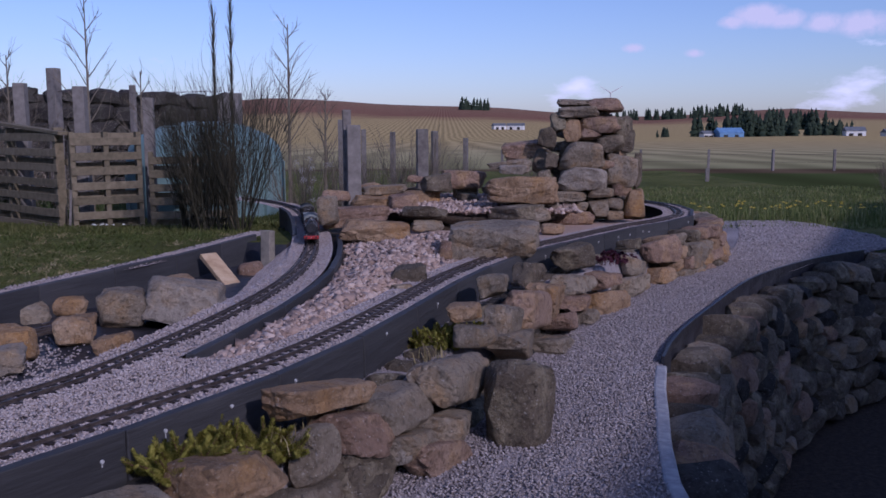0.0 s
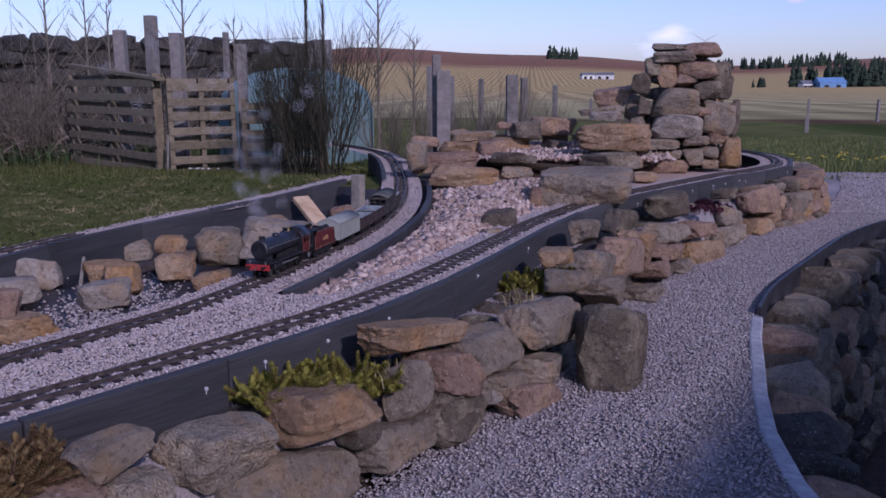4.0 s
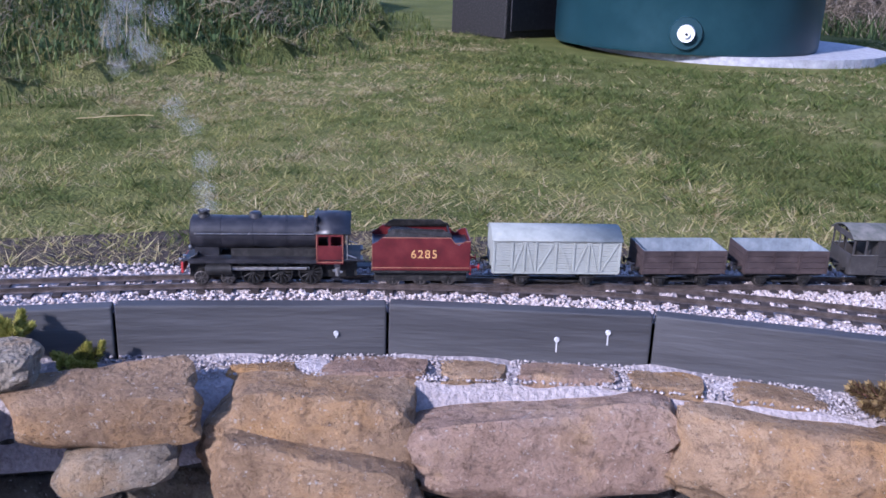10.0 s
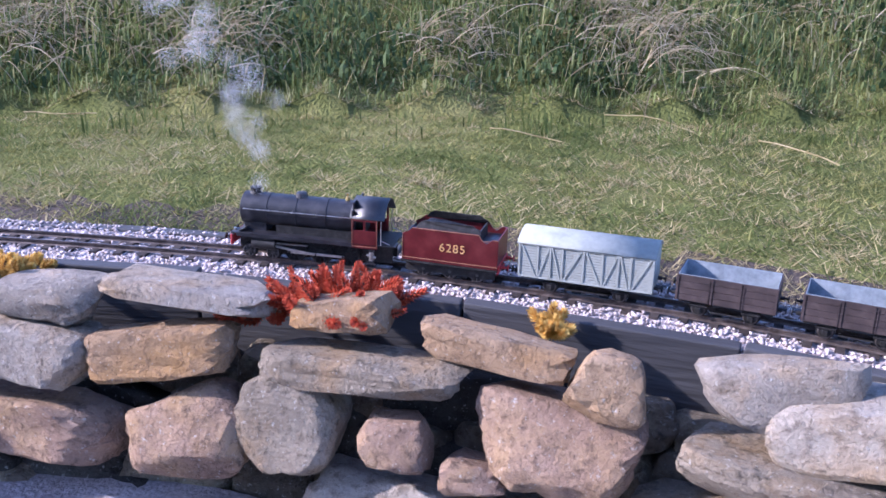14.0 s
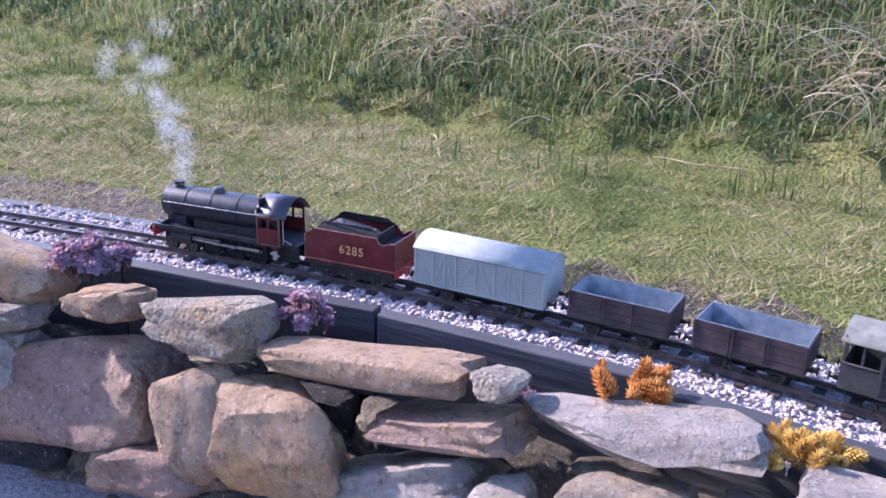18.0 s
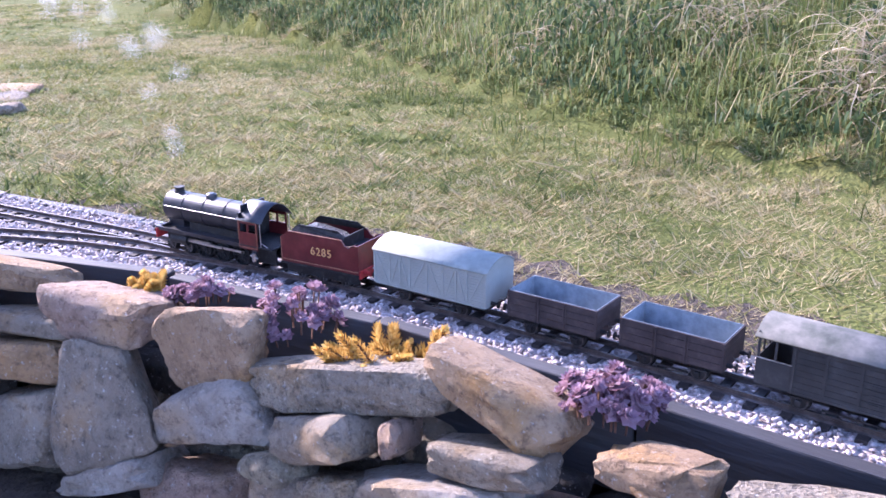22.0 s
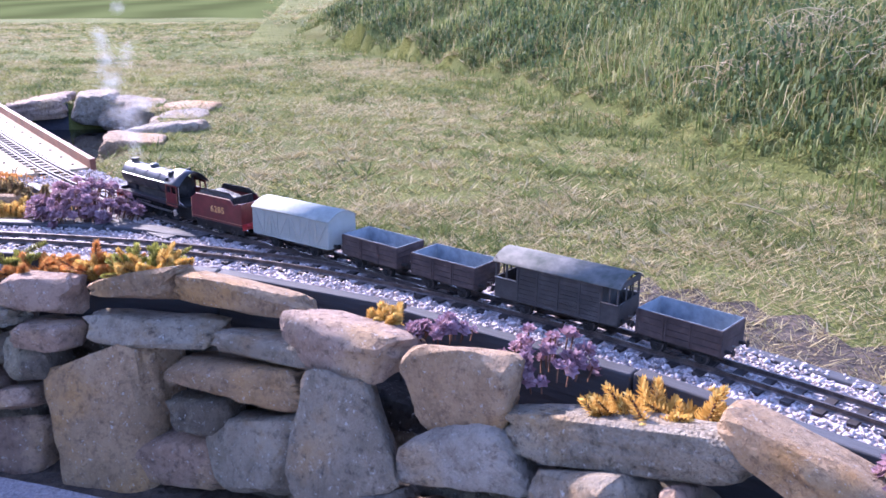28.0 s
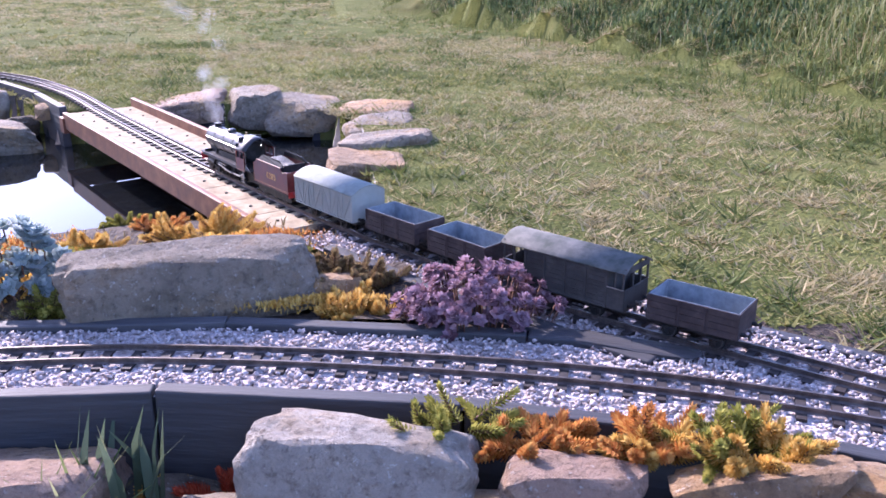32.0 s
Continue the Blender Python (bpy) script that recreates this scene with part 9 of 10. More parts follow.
def twig_mesh(name, starts, dirs, length, r0, material, bend=0.25, segs=4, droop=0.0):
    """Many thin three-sided twigs as one mesh."""
    n = len(starts)
    P = np.array(starts, float)
    D = np.array(dirs, float)
    D /= np.linalg.norm(D, axis=1)[:, None]
    length = np.broadcast_to(length, (n,)).astype(float)
    r0 = np.broadcast_to(r0, (n,)).astype(float)
    U = np.cross(D, [0.31, 0.17, 0.93])
    U /= np.maximum(1e-6, np.linalg.norm(U, axis=1))[:, None]
    W = np.cross(D, U)
    rows = []
    for k in range(segs + 1):
        r = (r0 * (1 - 0.8 * k / segs))[:, None]
        rows.append(np.stack([P + U * r, P - 0.5 * U * r + 0.87 * W * r, P - 0.5 * U * r - 0.87 * W * r], 1))
        P = P + D * (length / segs)[:, None]
        D = D + gr.normal(0, bend, (n, 3)) * 0.6 + np.array([0, 0, -droop])
        D /= np.linalg.norm(D, axis=1)[:, None]
    V = np.stack(rows, 1).reshape(-1, 3)
    base = np.arange(n)[:, None] * (3 * (segs + 1))
    F = []
    for k in range(segs):
        for j in range(3):
            a, b = k * 3 + j, k * 3 + (j + 1) % 3
            F.append(np.concatenate([base + a, base + b, base + b + 3, base + a + 3], 1))
    return fast_mesh(name, V, np.stack(F, 1).reshape(-1, 4), material)


def shrub(x, y, h, w, n, material, label, name="shrub", spread=0.5):
    """A bare, dense shrub: stems and side twigs."""
    t = thing(name, label, "shrub", m=pose(x, y, gz(x, y) - 0.02))
    k = max(7, n // 22)
    a = gr.uniform(0, math.tau, k)
    r = gr.uniform(0, 0.3, k) * w / 2
    st = np.c_[np.cos(a) * r, np.sin(a) * r, np.zeros(k)]
    dr = np.c_[np.cos(a) * spread * gr.uniform(0.1, 1, k), np.sin(a) * spread * gr.uniform(0.1, 1, k), np.ones(k)]
    tagged(put("stem_growth", twig_mesh("stem_growth", st, dr, gr.uniform(0.6, 1.0, k) * h, gr.uniform(0.003, 0.0075, k), material, 0.16), t), kind="stuff")
    i = gr.randint(0, k, n)
    f = gr.uniform(0.15, 0.95, n)
    D = dr[i] / np.linalg.norm(dr[i], axis=1)[:, None]
    s2 = st[i] + D * (f * h * 0.8)[:, None] + gr.normal(0, 0.03, (n, 3))
    d2 = D + gr.normal(0, 0.35, (n, 3)) + np.array([0, 0, 0.35])
    tagged(put("twig_growth", twig_mesh("twig_growth", s2, d2, gr.uniform(0.12, 0.42, n) * h, gr.uniform(0.0012, 0.0026, n), material, 0.28), t), kind="stuff")
    return t


shrub(-1.78, 6.75, 1.15, 1.0, 900, M_TWIGDARK, "dense dark bare shrub in front of the pallets")
shrub(-1.52, 6.62, 1.30, 0.7, 600, M_TWIGDARK, "dense dark bare shrub in front of the pallets")
shrub(-2.05, 7.1, 1.05, 0.8, 600, M_TWIGDARK, "dark leggy shrub growing by the fence")
shrub(-0.30, 8.2, 0.95, 0.5, 260, M_TWIG, "small bare thorny bush beyond the rock garden")
shrub(0.05, 8.6, 0.80, 0.5, 200, M_TWIG, "small bare bush beyond the posts")
shrub(0.95, 8.8, 0.85, 0.5, 260, M_TWIG, "small bare bush behind the cairn")
shrub(-0.9, 7.9, 0.75, 0.9, 420, M_TWIG, "brown scrub behind the track")
shrub(-1.35, 8.4, 0.8, 0.9, 420, M_TWIG, "brown scrub behind the track")
shrub(-0.55, 9.4, 0.7, 1.0, 400, M_TWIG, "brown scrub by the fence line")
shrub(4.75, 9.2, 0.75, 0.7, 350, M_TWIG, "small bush with pale buds at the path end")


def spires(x, y, h, label):
    """A tall broom-like spire with upright side shoots."""
    t = thing("broom_spire", label, "shrub", m=pose(x, y, gz(x, y)))
    part("stem", bm_tube((0, 0, 0), (0.02, 0, h), 0.012, 0.003, n=7), M_TWIGDARK, t)
    n = 150
    z = gr.uniform(0.45, 0.99, n) * h
    a = gr.uniform(0, math.tau, n)
    tagged(put("shoot_growth", twig_mesh("shoot_growth", np.c_[0.02 * z / h, np.zeros(n), z], np.c_[np.cos(a) * 0.22, np.sin(a) * 0.22, np.ones(n)], gr.uniform(0.05, 0.16, n), 0.003, M_TWIGDARK, 0.08), t), kind="stuff")


spires(-1.72, 6.75, 1.66, "tall dark broom spire rising from the shrub")
spires(-1.58, 6.7, 1.72, "tall dark broom spire rising from the shrub")


def sapling(x, y, h, label="bare young tree against the sky", lean=0.0, z0=None):
    t = thing("bare_tree", label, "tree", "bare saplings", m=pose(x, y, gz(x, y) - 0.03, lean, lean * 0.6, 0))
    part("trunk", bm_tube((0, 0, 0), (0.02, 0.0, h), 0.022, 0.005, n=8), M_TWIG, t)
    n = 16
    z = np.linspace(0.35, 0.97, n) * h
    a = np.arange(n) * 2.4 + x
    d = np.c_[np.cos(a) * 0.8, np.sin(a) * 0.8, np.ones(n)]
    st = np.c_[0.02 * z / h, np.zeros(n), z]
    ln = (1.12 - z / h) * h * 0.42
    tagged(put("branch_growth", twig_mesh("branch_growth", st, d, ln, 0.007, M_TWIG, 0.12), t), kind="stuff")
    i = gr.randint(0, n, 60)
    D = d[i] / np.linalg.norm(d[i], axis=1)[:, None]
    s2 = st[i] + D * (gr.uniform(0.3, 0.9, 60) * ln[i])[:, None]
    tagged(put("twig_growth", twig_mesh("twig_growth", s2, D + gr.normal(0, 0.4, (60, 3)) + [0, 0, 0.3], gr.uniform(0.08, 0.22, 60), 0.003, M_TWIG, 0.2), t), kind="stuff")


for _t in ((-3.75, 9.5, 2.3), (-4.55, 9.4, 1.7), (-1.62, 9.4, 2.0), (-1.30, 9.8, 1.3), (-3.3, 9.8, 1.55), (-6.6, 9.8, 2.4), (-5.9, 10.6, 2.6), (-7.6, 9.0, 2.3), (-5.1, 10.0, 2.0)):
    sapling(*_t)


# hedge of bare stems along the far side of the lawn
def hedge():
    line = spline([(-9.2, 3.6), (-8.2, 5.2), (-7.3, 6.9), (-6.4, 8.3), (-5.5, 9.5), (-4.6, 10.3)], 8)
    L = lengths(line)
    n = 7000
    s = gr.uniform(0, L[-1], n)
    px, py = np.interp(s, L, line[:, 0]), np.interp(s, L, line[:, 1])
    px, py = px + gr.normal(-0.25, 0.38, n), py + gr.normal(0.25, 0.38, n)
    st = np.c_[px, py, ground_z(px, py) - 0.02]
    d = np.c_[gr.normal(0, 0.75, n), gr.normal(0, 0.75, n), np.ones(n)]
    k = n // 2
    h = thing("hedge", "tangled hedge of bare brown stems along the lawn", "hedge")
    tagged(put("stem_growth", twig_mesh("stem_growth", st[:k], d[:k], gr.uniform(0.6, 1.9, k), gr.uniform(0.004, 0.009, k), M_TWIG, 0.42, segs=6, droop=0.10), h), kind="stuff")
    tagged(put("dead_growth", twig_mesh("dead_growth", st[k:], d[k:], gr.uniform(0.3, 1.2, n - k), gr.uniform(0.003, 0.007, n - k), M_TWIGPALE, 0.5, segs=6, droop=0.16), h), kind="stuff")
    n = 16000
    s = gr.uniform(0, L[-1], n)
    px, py = np.interp(s, L, line[:, 0]) + gr.normal(-0.1, 0.5, n), np.interp(s, L, line[:, 1]) + gr.normal(0.1, 0.5, n)
    blades("undergrowth", px, py, gr.uniform(0.05, 0.34, n), gr.uniform(0.006, 0.016, n), M_WEED, 0.8, "low dark green undergrowth at the foot of the hedge", "undergrowth", droop=0.7)
    for x, y in ((-7.4, 7.2), (-6.3, 7.9), (-5.3, 9.0), (-8.1, 5.4), (-6.8, 7.2), (-7.0, 6.2), (-5.9, 8.4)):
        shrub(x, y, gr.uniform(0.9, 1.3), 0.9, 350, M_TWIG, "bare twiggy bush in the hedge")


hedge()


def old_wall():
    w = tagged(new("field_wall"), "old grey dry stone field wall behind the hedge", "stone wall", kind="structure")
    line = spline([(-12.5, 6.5), (-9.6, 9.6), (-6.8, 12.2), (-3.2, 14.0)], 8)
    L, T = lengths(line), tangents(line)
    rnd = random.Random(21)
    for row in range(7):
        s = 0.0
        while s < L[-1] - 0.3:
            wd = rnd.uniform(0.2, 0.5)
            p = at_length(line, L, s + wd / 2)
            a = math.degrees(math.atan2(np.interp(s, L, T[:, 1]), np.interp(s, L, T[:, 0])))
            stone(w, p[0] + rnd.uniform(-0.09, 0.09), p[1], gz(p[0], p[1]) + 0.10 + 0.21 * row + rnd.uniform(-0.03, 0.03), wd * 1.12, rnd.uniform(0.22, 0.32), 0.5, "o", a, rnd.uniform(-8, 8), detail=2)
            s += wd
    s = 0.0
    while s < L[-1] - 0.5:
        a, b = at_length(line, L, s), at_length(line, L, s + 0.5)
        bm = bm_box(-0.3, 0.3, -0.12, 0.12, -0.1, 1.42)
        ob = part("core_stone", bm, M_STONE_NEARBLACK, w)
        ob.matrix_basis = Matrix.Translation(((a[0] + b[0]) / 2, (a[1] + b[1]) / 2, gz(a[0], a[1]))) @ Matrix.Rotation(math.atan2(b[1] - a[1], b[0] - a[0]), 4, "Z")
        s += 0.5


old_wall()


def bin_shape():
    bm = stone_mesh(0.75, 0.6, 0.34, 55, 0.7, cuts=2, rough=0.03)
    ob = part("black_tub", bm, M_LINER, None, smooth=True)
    ob.matrix_basis = pose(-6.05, 7.25, gz(-6.05, 7.25) + 0.13)
    tagged(ob, "low black plastic tub under the hedge", "tub")


bin_shape()

# small white flowers in the lawn and daffodils by the path
M_FLOWER = mat("white petals", [(0.6, 0.6, 0.55), (0.78, 0.78, 0.74)], 50, 0.6, bump=0.0)
M_DAFF = mat("yellow petals", [(0.55, 0.42, 0.05), (0.72, 0.58, 0.10)], 50, 0.6, bump=0.0)


def flowers(pts, material, label, height, size, name):
    for x, y in pts:
        z = gz(x, y)
        t = thing(name, label, "flower", name + " group", m=pose(x, y, z, 0, 0, random.uniform(0, 360)))
        part("stalk", bm_tube((0, 0, 0), (0.004, 0, height), 0.002, 0.0015, n=5), M_WEED, t)
        bm = bmesh.new()
        for k in range(6):
            a = math.tau * k / 6
            v = [bm.verts.new((0.004, 0, height)), bm.verts.new((size * math.cos(a - 0.4), size * math.sin(a - 0.4), height + size * 0.4)), bm.verts.new((1.3 * size * math.cos(a), 1.3 * size * math.sin(a), height + size * 0.3)), bm.verts.new((size * math.cos(a + 0.4), size * math.sin(a + 0.4), height + size * 0.4))]
            bm.faces.new(v)
        tube(bm, (0.004, 0, height), (0.004, 0, height + size * 0.8), size * 0.35, size * 0.45, n=8)
        part("corolla", bm, material, t)


_fr = random.Random(4)
flowers([(-2.62 + _fr.uniform(-0.12, 0.12), 6.9 + _fr.uniform(-0.1, 0.1)) for _ in range(8)], M_FLOWER, "small white flower in the lawn", 0.05, 0.014, "white_flower")
flowers([(3.2 + _fr.uniform(-0.6, 1.2), 9.3 + _fr.uniform(-0.5, 0.6)) for _ in range(46)], M_DAFF, "yellow daffodil in a clump by the path", 0.15, 0.018, "daffodil")
_n = 1500
_x, _y = gr.uniform(2.6, 4.6, _n), gr.uniform(8.8, 10.0, _n)
blades("daffodil_leaves", _x, _y, gr.uniform(0.08, 0.18, _n), gr.uniform(0.005, 0.01, _n), M_LONG, 0.4, "green daffodil leaves by the path", "leaves")

# grass on the shaded ground beyond the path and round the cairn
_n = 42000
_x, _y = gr.uniform(-3.5, 7.0, _n), 8.3 + 7.0 * gr.uniform(0, 1, _n) ** 1.4
blades("far_grass", _x, _y, gr.uniform(0.02, 0.07, _n), gr.uniform(0.006, 0.012, _n), M_LONG, 0.8, "rough grass beyond the path")
_n = 26000
_x, _y = gr.uniform(-5.8, -1.2, _n), gr.uniform(6.0, 9.6, _n)
_ok = distance(_x, _y, ALL_TRACK[::2]) > 0.15
blades("far_grass", _x[_ok], _y[_ok], gr.uniform(0.02, 0.06, _ok.sum()), gr.uniform(0.005, 0.009, _ok.sum()), M_DARKOLIVE, 0.9, "lawn grass before the pallet fence")


# ---- distance: woods, farm buildings, wind turbine ----
M_CONIFER = mat("dark far conifers", [(0.012, 0.022, 0.014), (0.025, 0.04, 0.022), (0.045, 0.06, 0.035)], 0.8, 0.95, bump=0.0, island=0.5)
M_ROOF = mat("grey farm roof", [(0.10, 0.11, 0.12), (0.18, 0.19, 0.20)], 0.5, 0.8, bump=0.0)
M_BLUEROOF = mat("blue shed cladding", [(0.10, 0.20, 0.36), (0.16, 0.30, 0.48)], 0.5, 0.7, bump=0.0)
M_WHITEWALL = mat("white farm wall", [(0.55, 0.55, 0.53), (0.7, 0.7, 0.68)], 0.5, 0.8, bump=0.0)


def wood(cx, cy, wide, deep, n, h, label):
    V, F = [], []
    rnd = random.Random(int(cx + cy))
    for _ in range(n):
        x, y = cx + rnd.uniform(-wide, wide) / 2, cy + rnd.uniform(-deep, deep) / 2
        z, hh = gz(x, y) - 0.3, h * rnd.uniform(0.6, 1.1)
        for lay in range(4):
            r, a0, a1 = hh * 0.26 * (1 - lay * 0.2), z + hh * (0.04 + 0.22 * lay), z + hh * (0.42 + 0.2 * lay)
            k = len(V)
            m = 9
            for j in range(m):
                q = r * rnd.uniform(0.65, 1.2)
                V.append((x + q * math.cos(math.tau * j / m), y + q * math.sin(math.tau * j / m), a0 + rnd.uniform(-0.05, 0.05) * hh))
            V.append((x + rnd.uniform(-0.03, 0.03) * hh, y, a1))
            F += [(k + j, k + (j + 1) % m, k + m) for j in range(m)]
    ob = new("far_wood", fast_mesh("far_wood", np.array(V), np.array(F), M_CONIFER))
    tagged(ob, label, "trees", kind="stuff")


wood(157, 445, 34, 12, 70, 12, "dark conifer plantation beyond the fields")
wood(190, 450, 30, 10, 40, 9, "far line of mixed trees")
wood(128, 440, 12, 8, 14, 11, "clump of dark farm trees")
wood(225, 600, 60, 20, 60, 14, "distant wood on the ridge")
wood(300, 1250, 240, 60, 110, 17, "distant wood on the ridge")
wood(52, 1500, 46, 20, 26, 22, "clump of trees on the hilltop")
wood(106, 430, 8, 6, 8, 6, "low bushes by the field edge")


def farm(x, y, w, d, h, wall_m, roof_m, label):
    t = thing("farm_building", label, "farm building", "far farm buildings", m=pose(x, y, gz(x, y) - 0.2, 0, 0, random.uniform(-20, 20)))
    part("wall", bm_box(-w / 2, w / 2, -d / 2, d / 2, 0, h), wall_m, t)
    bm = bmesh.new()
    v = [bm.verts.new(p) for p in ((-w / 2 - 0.3, -d / 2 - 0.3, h), (w / 2 + 0.3, -d / 2 - 0.3, h), (w / 2 + 0.3, d / 2 + 0.3, h), (-w / 2 - 0.3, d / 2 + 0.3, h), (-w / 2 - 0.3, 0, h + d * 0.3), (w / 2 + 0.3, 0, h + d * 0.3))]
    for f in ((0, 1, 5, 4), (2, 3, 4, 5), (1, 2, 5), (3, 0, 4), (3, 2, 1, 0)):
        bm.faces.new([v[k] for k in f])
    part("roof", bm, roof_m, t)
    for k in (-0.25, 0.2):
        part("door", bm_box(w * k - 1, w * k + 1, -d / 2 - 0.06, -d / 2 - 0.01, 0.1, h * 0.7), M_SOOT, t)


farm(137, 430, 12, 8, 3.0, M_BLUEROOF, M_BLUEROOF, "far blue metal farm shed")
farm(127, 432, 5, 5, 2.6, M_WHITEWALL, M_ROOF, "far small white farmhouse")
farm(200, 436, 9, 7, 3.4, M_WHITEWALL, M_ROOF, "far grey-roofed farm barn")
farm(213, 425, 8, 6, 2.6, M_WHITEWALL, M_ROOF, "far white cottage with grey roof")
farm(40, 640, 9, 6, 2.8, M_WHITEWALL, M_ROOF, "far pale farmhouse below the moor")
farm(52, 640, 12, 6, 3.0, M_WHITEWALL, M_ROOF, "far farm steading below the moor")


def turbine(x, y, hub, R):
    z = gz(x, y)
    t = thing("wind_turbine", "white wind turbine far beyond the hill", "wind turbine", m=pose(x, y, z))
    part("tower", bm_tube((0, 0, 0), (0, 0, hub), 1.8, 1.0, n=12), M_WHITEWALL, t)
    part("hub", bm_tube((0, -2.5, hub), (0, 1.5, hub), 1.4, n=12), M_WHITEWALL, t)
    for k in range(3):
        a = math.tau * k / 3 + 0.5
        bm = bm_tube((0, -2, hub), (R * math.cos(a), -2, hub + R * math.sin(a)), 1.2, 0.3, n=6)
        part("blade", bm, M_WHITEWALL, t)


turbine(335, 1800, 48, 26)

# strap-leaved plant at the foot of the kerb boards
def strap_plant(x, y, z):
    m = leaf_mat("dark strap leaves", [(0.035, 0.055, 0.035), (0.06, 0.085, 0.05), (0.10, 0.13, 0.08)], 0.6)
    r = np.linspace(0, 1, 16)
    blades("strap_leaves", x + 0.05 * np.cos(r * 40), y + 0.02 * np.sin(r * 40), 0.09 + 0.06 * np.abs(np.sin(r * 17)), 0.008 + 0.008 * np.abs(np.cos(r * 23)), m, 0.5, "dark green strap-leaved plant at the foot of the kerb", "plant", z=np.full(16, z), droop=0.2)


strap_plant(0.94, -4.765, 0.235)

# ---- steam from the chimney: small rigid wisps of fine droplets ----
M_STEAM = bpy.data.materials.new("white steam droplets")
M_STEAM.use_nodes = True
_n, _l = M_STEAM.node_tree.nodes, M_STEAM.node_tree.links
_b = _n["Principled BSDF"]
_b.inputs["Base Color"].default_value = (0.72, 0.71, 0.70, 1)
_b.inputs["Roughness"].default_value = 1.0
_b.inputs["Specular IOR Level"].default_value = 0.0
_t, _m = _n.new("ShaderNodeBsdfTranslucent"), _n.new("ShaderNodeMixShader")
_t.inputs["Color"].default_value = (0.62, 0.61, 0.61, 1)
_m.inputs[0].default_value = 0.5
_l.new(_b.outputs[0], _m.inputs[1])
_l.new(_t.outputs[0], _m.inputs[2])
_l.new(_m.outputs[0], _n["Material Output"].inputs["Surface"])


def wisp_mesh(n, sig, fleck):
    p = gr.normal(0, sig, (n * 2, 3))
    p = p[np.linalg.norm(p, axis=1) < 0.023][:n]
    k = len(p)
    off = gr.normal(0, fleck, (k, 3, 3))
    return fast_mesh("wisp", (p[:, None, :] + off).reshape(-1, 3), np.arange(k * 3).reshape(-1, 3), M_STEAM)


plume = thing("steam_plume", "white steam drifting up from the locomotive chimney", "steam")
WISPS = []
_wm = [wisp_mesh(2000, 0.0120, 0.00028) for _ in range(6)]
_wr = random.Random(12)
_t = -1.6
while _t < 31.9:
    _ob = put("wisp", _wm[len(WISPS) % 6], plume)
    WISPS.append((_ob, _t, _wr.uniform(0, 1)))
    _t += _wr.uniform(0.03, 0.075) if math.sin(_t * 2.6) + 0.5 * math.sin(_t * 1.1) > -0.55 else _wr.uniform(0.2, 0.34)

# ---- what moves ----
FRONT = [(0.0, 3.89), (5.0, 6.74), (7.0, 7.97), (8.5, 8.76), (10.0, 9.51), (11.5, 10.26), (13.0, 11.0), (14.5, 11.70), (15.5, 12.11), (17.5, 12.79), (19.0, 13.265), (20.5, 13.68), (22.0, 13.99), (24.0, 14.25), (27.0, 14.655), (28.0, 14.88), (30.0, 15.42), (31.0, 15.71), (32.0, 16.03)]
_fine = spline(FRONT, 20)


def front_at(t):
    return float(np.interp(t, _fine[:, 0], _fine[:, 1]))


def on_line(s):
    p = at_length(TRAIN_LINE, TRAIN_LEN, s)
    return Vector((p[0], p[1], float(rail_z(p[1]))))


def vehicle_pose(s_front, length):
    """A vehicle whose front lies s_front along the line, carried on two points of the track."""
    a, b = on_line(s_front - 0.18 * length), on_line(s_front - 0.82 * length)
    d = (a - b).normalized()
    y = Vector((0, 0, 1)).cross(d).normalized()
    z = d.cross(y)
    m = Matrix((d, y, z)).transposed().to_4x4()
    m.translation = (a + b) / 2 + d * 0.5 * length
    return m


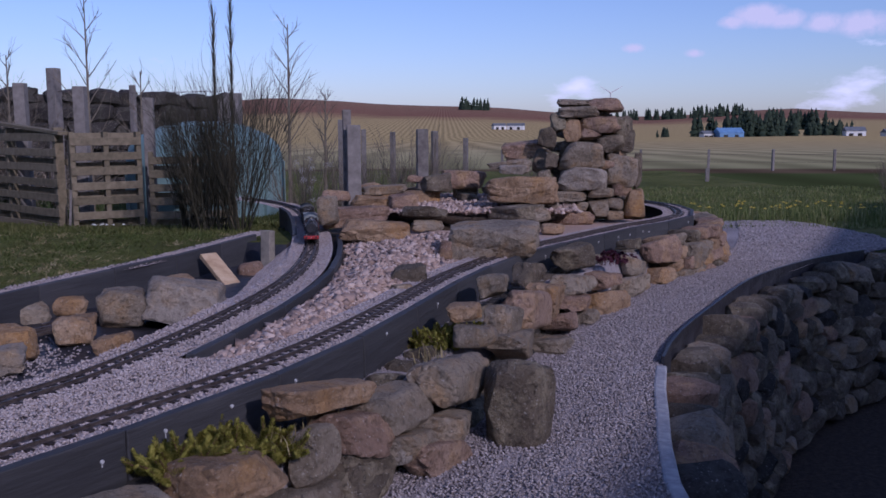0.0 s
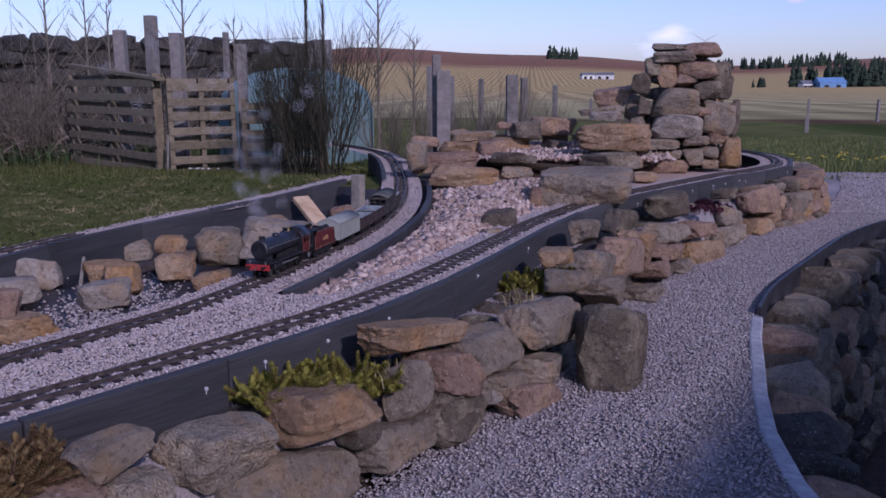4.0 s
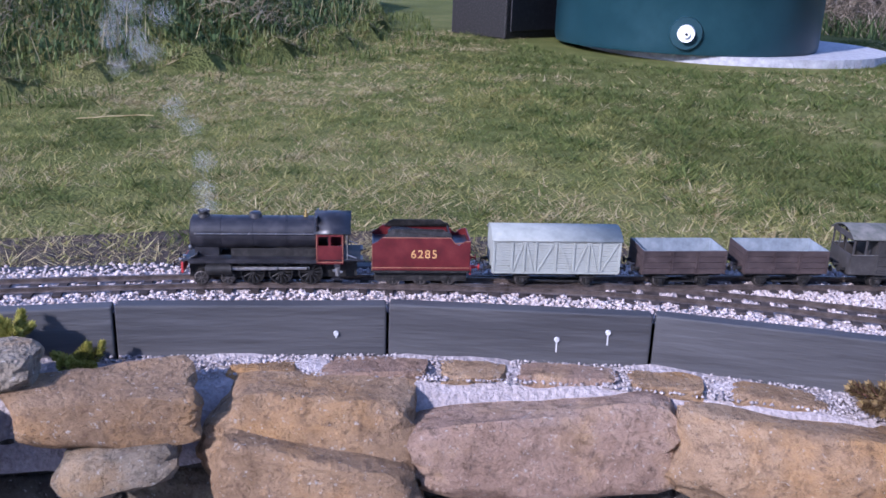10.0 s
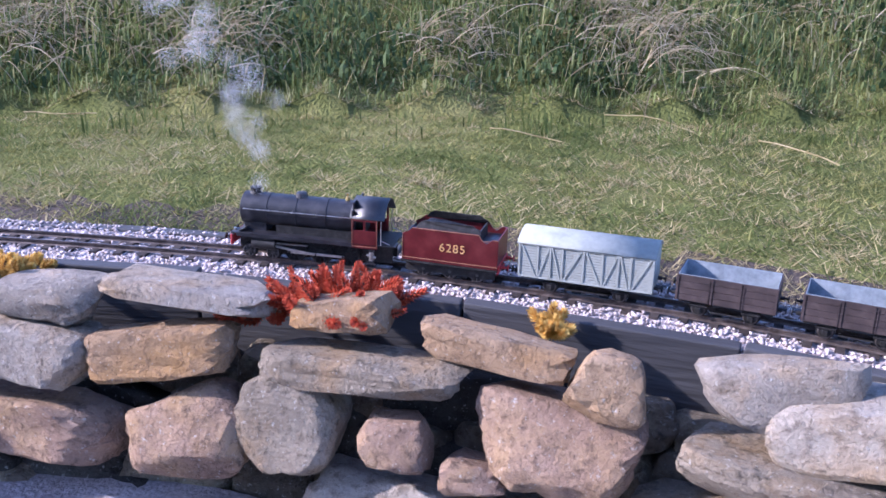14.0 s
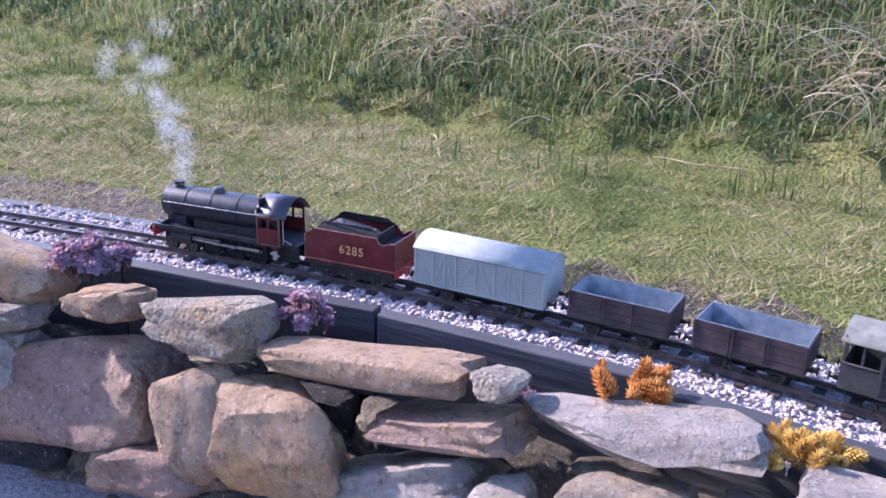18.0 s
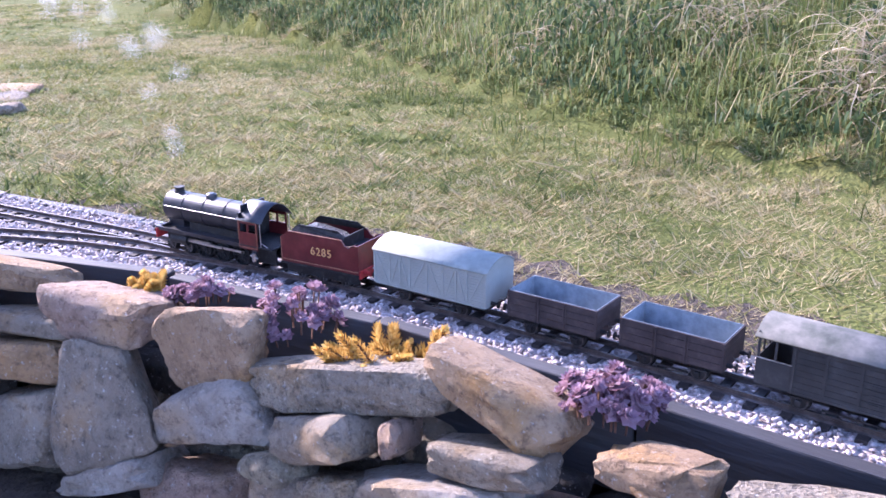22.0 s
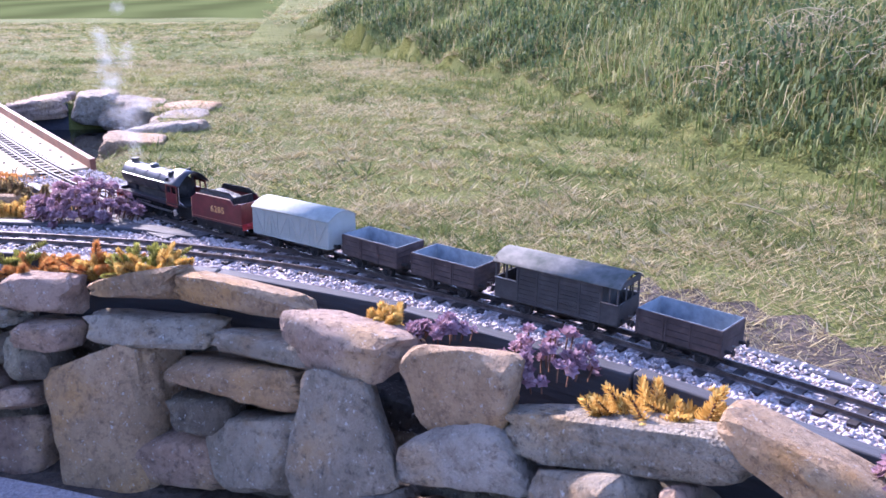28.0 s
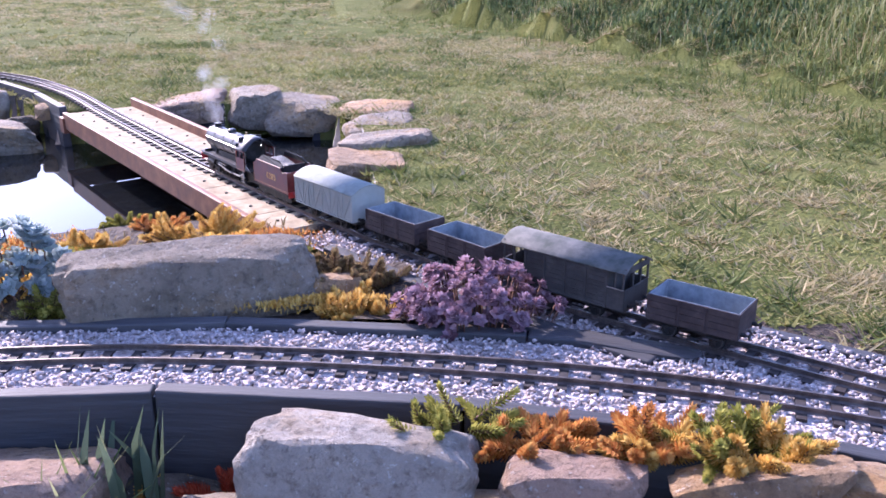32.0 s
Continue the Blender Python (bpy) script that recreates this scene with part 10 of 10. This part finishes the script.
def motions():
    times = [i * 0.5 for i in range(65)]
    for ob, a, b in TRAIN:
        walk(ob, [(t, vehicle_pose(front_at(t) - a, b - a)) for t in times])
    walk(plume, [(t, vehicle_pose(front_at(t), 0.31)) for t in times])
    rnd = random.Random(31)
    for ob, t0, seed in WISPS:
        box_at = Vector((-0.045, 0.0, 0.084))
        dx, dy = rnd.gauss(0, 1), rnd.gauss(0, 1)
        rows, spin = [], seed * 360
        for age, up, ahead, wide in ((0.0, 0.0, 0.0, 0.0), (0.10, 0.045, 0.0, 0.002), (0.35, 0.11, 0.012, 0.014), (0.75, 0.19, 0.035, 0.026), (1.3, 0.29, 0.08, 0.042), (1.9, 0.42, 0.16, 0.10), (2.8, 0.75, 0.35, 0.4), (4.0, 1.4, 0.7, 1.0), (7.0, 3.2, 1.4, 1.8)):
            rows.append((t0 + age, box_at + Vector((ahead + dx * wide, dy * wide, up + 0.25 * wide * rnd.gauss(0, 1))), spin + 40 * age))
        keep = [r for r in rows if 0 < r[0] < 32]
        def between(t):
            for (ta, pa, ra), (tb, pb, rb) in zip(rows, rows[1:]):
                if ta <= t <= tb:
                    u = (t - ta) / (tb - ta)
                    return (t, pa.lerp(pb, u), ra + (rb - ra) * u)
            return (t, *(rows[0][1:] if t < rows[0][0] else rows[-1][1:]))
        keys = [between(0.0)] + keep + [between(32.0)]
        walk(ob, [(t, pose(p.x, p.y, p.z, 0, 0, r)) for t, p, r in keys])
    # driving wheels and rods turn with the distance run
    beat = [i / 30 for i in range(961)]
    spin = [(t, front_at(t) / DRIVE_R) for t in beat]
    for axle, x in zip(DRIVERS, DRIVE_X):
        walk(axle, [(t, Matrix.Translation((x, 0, DRIVE_R)) @ Matrix.Rotation(a, 4, "Y")) for t, a in spin])
    for ob, s in RODS:
        walk(ob, [(t, pose(DRIVE_X[1] + CRANK * math.cos(a), 0, DRIVE_R - CRANK * math.sin(a))) for t, a in spin])
    for ob, s in MAIN_RODS:
        rows = []
        for t, a in spin:
            px, pz = DRIVE_X[1] + CRANK * math.cos(a), DRIVE_R - CRANK * math.sin(a)
            up = math.asin((0.028 - pz) / 0.094)
            rows.append((t, Matrix.Translation((px + 0.094 * math.cos(up), 0, 0.028)) @ Matrix.Rotation(-up, 4, "Y")))
        walk(ob, rows)


motions()
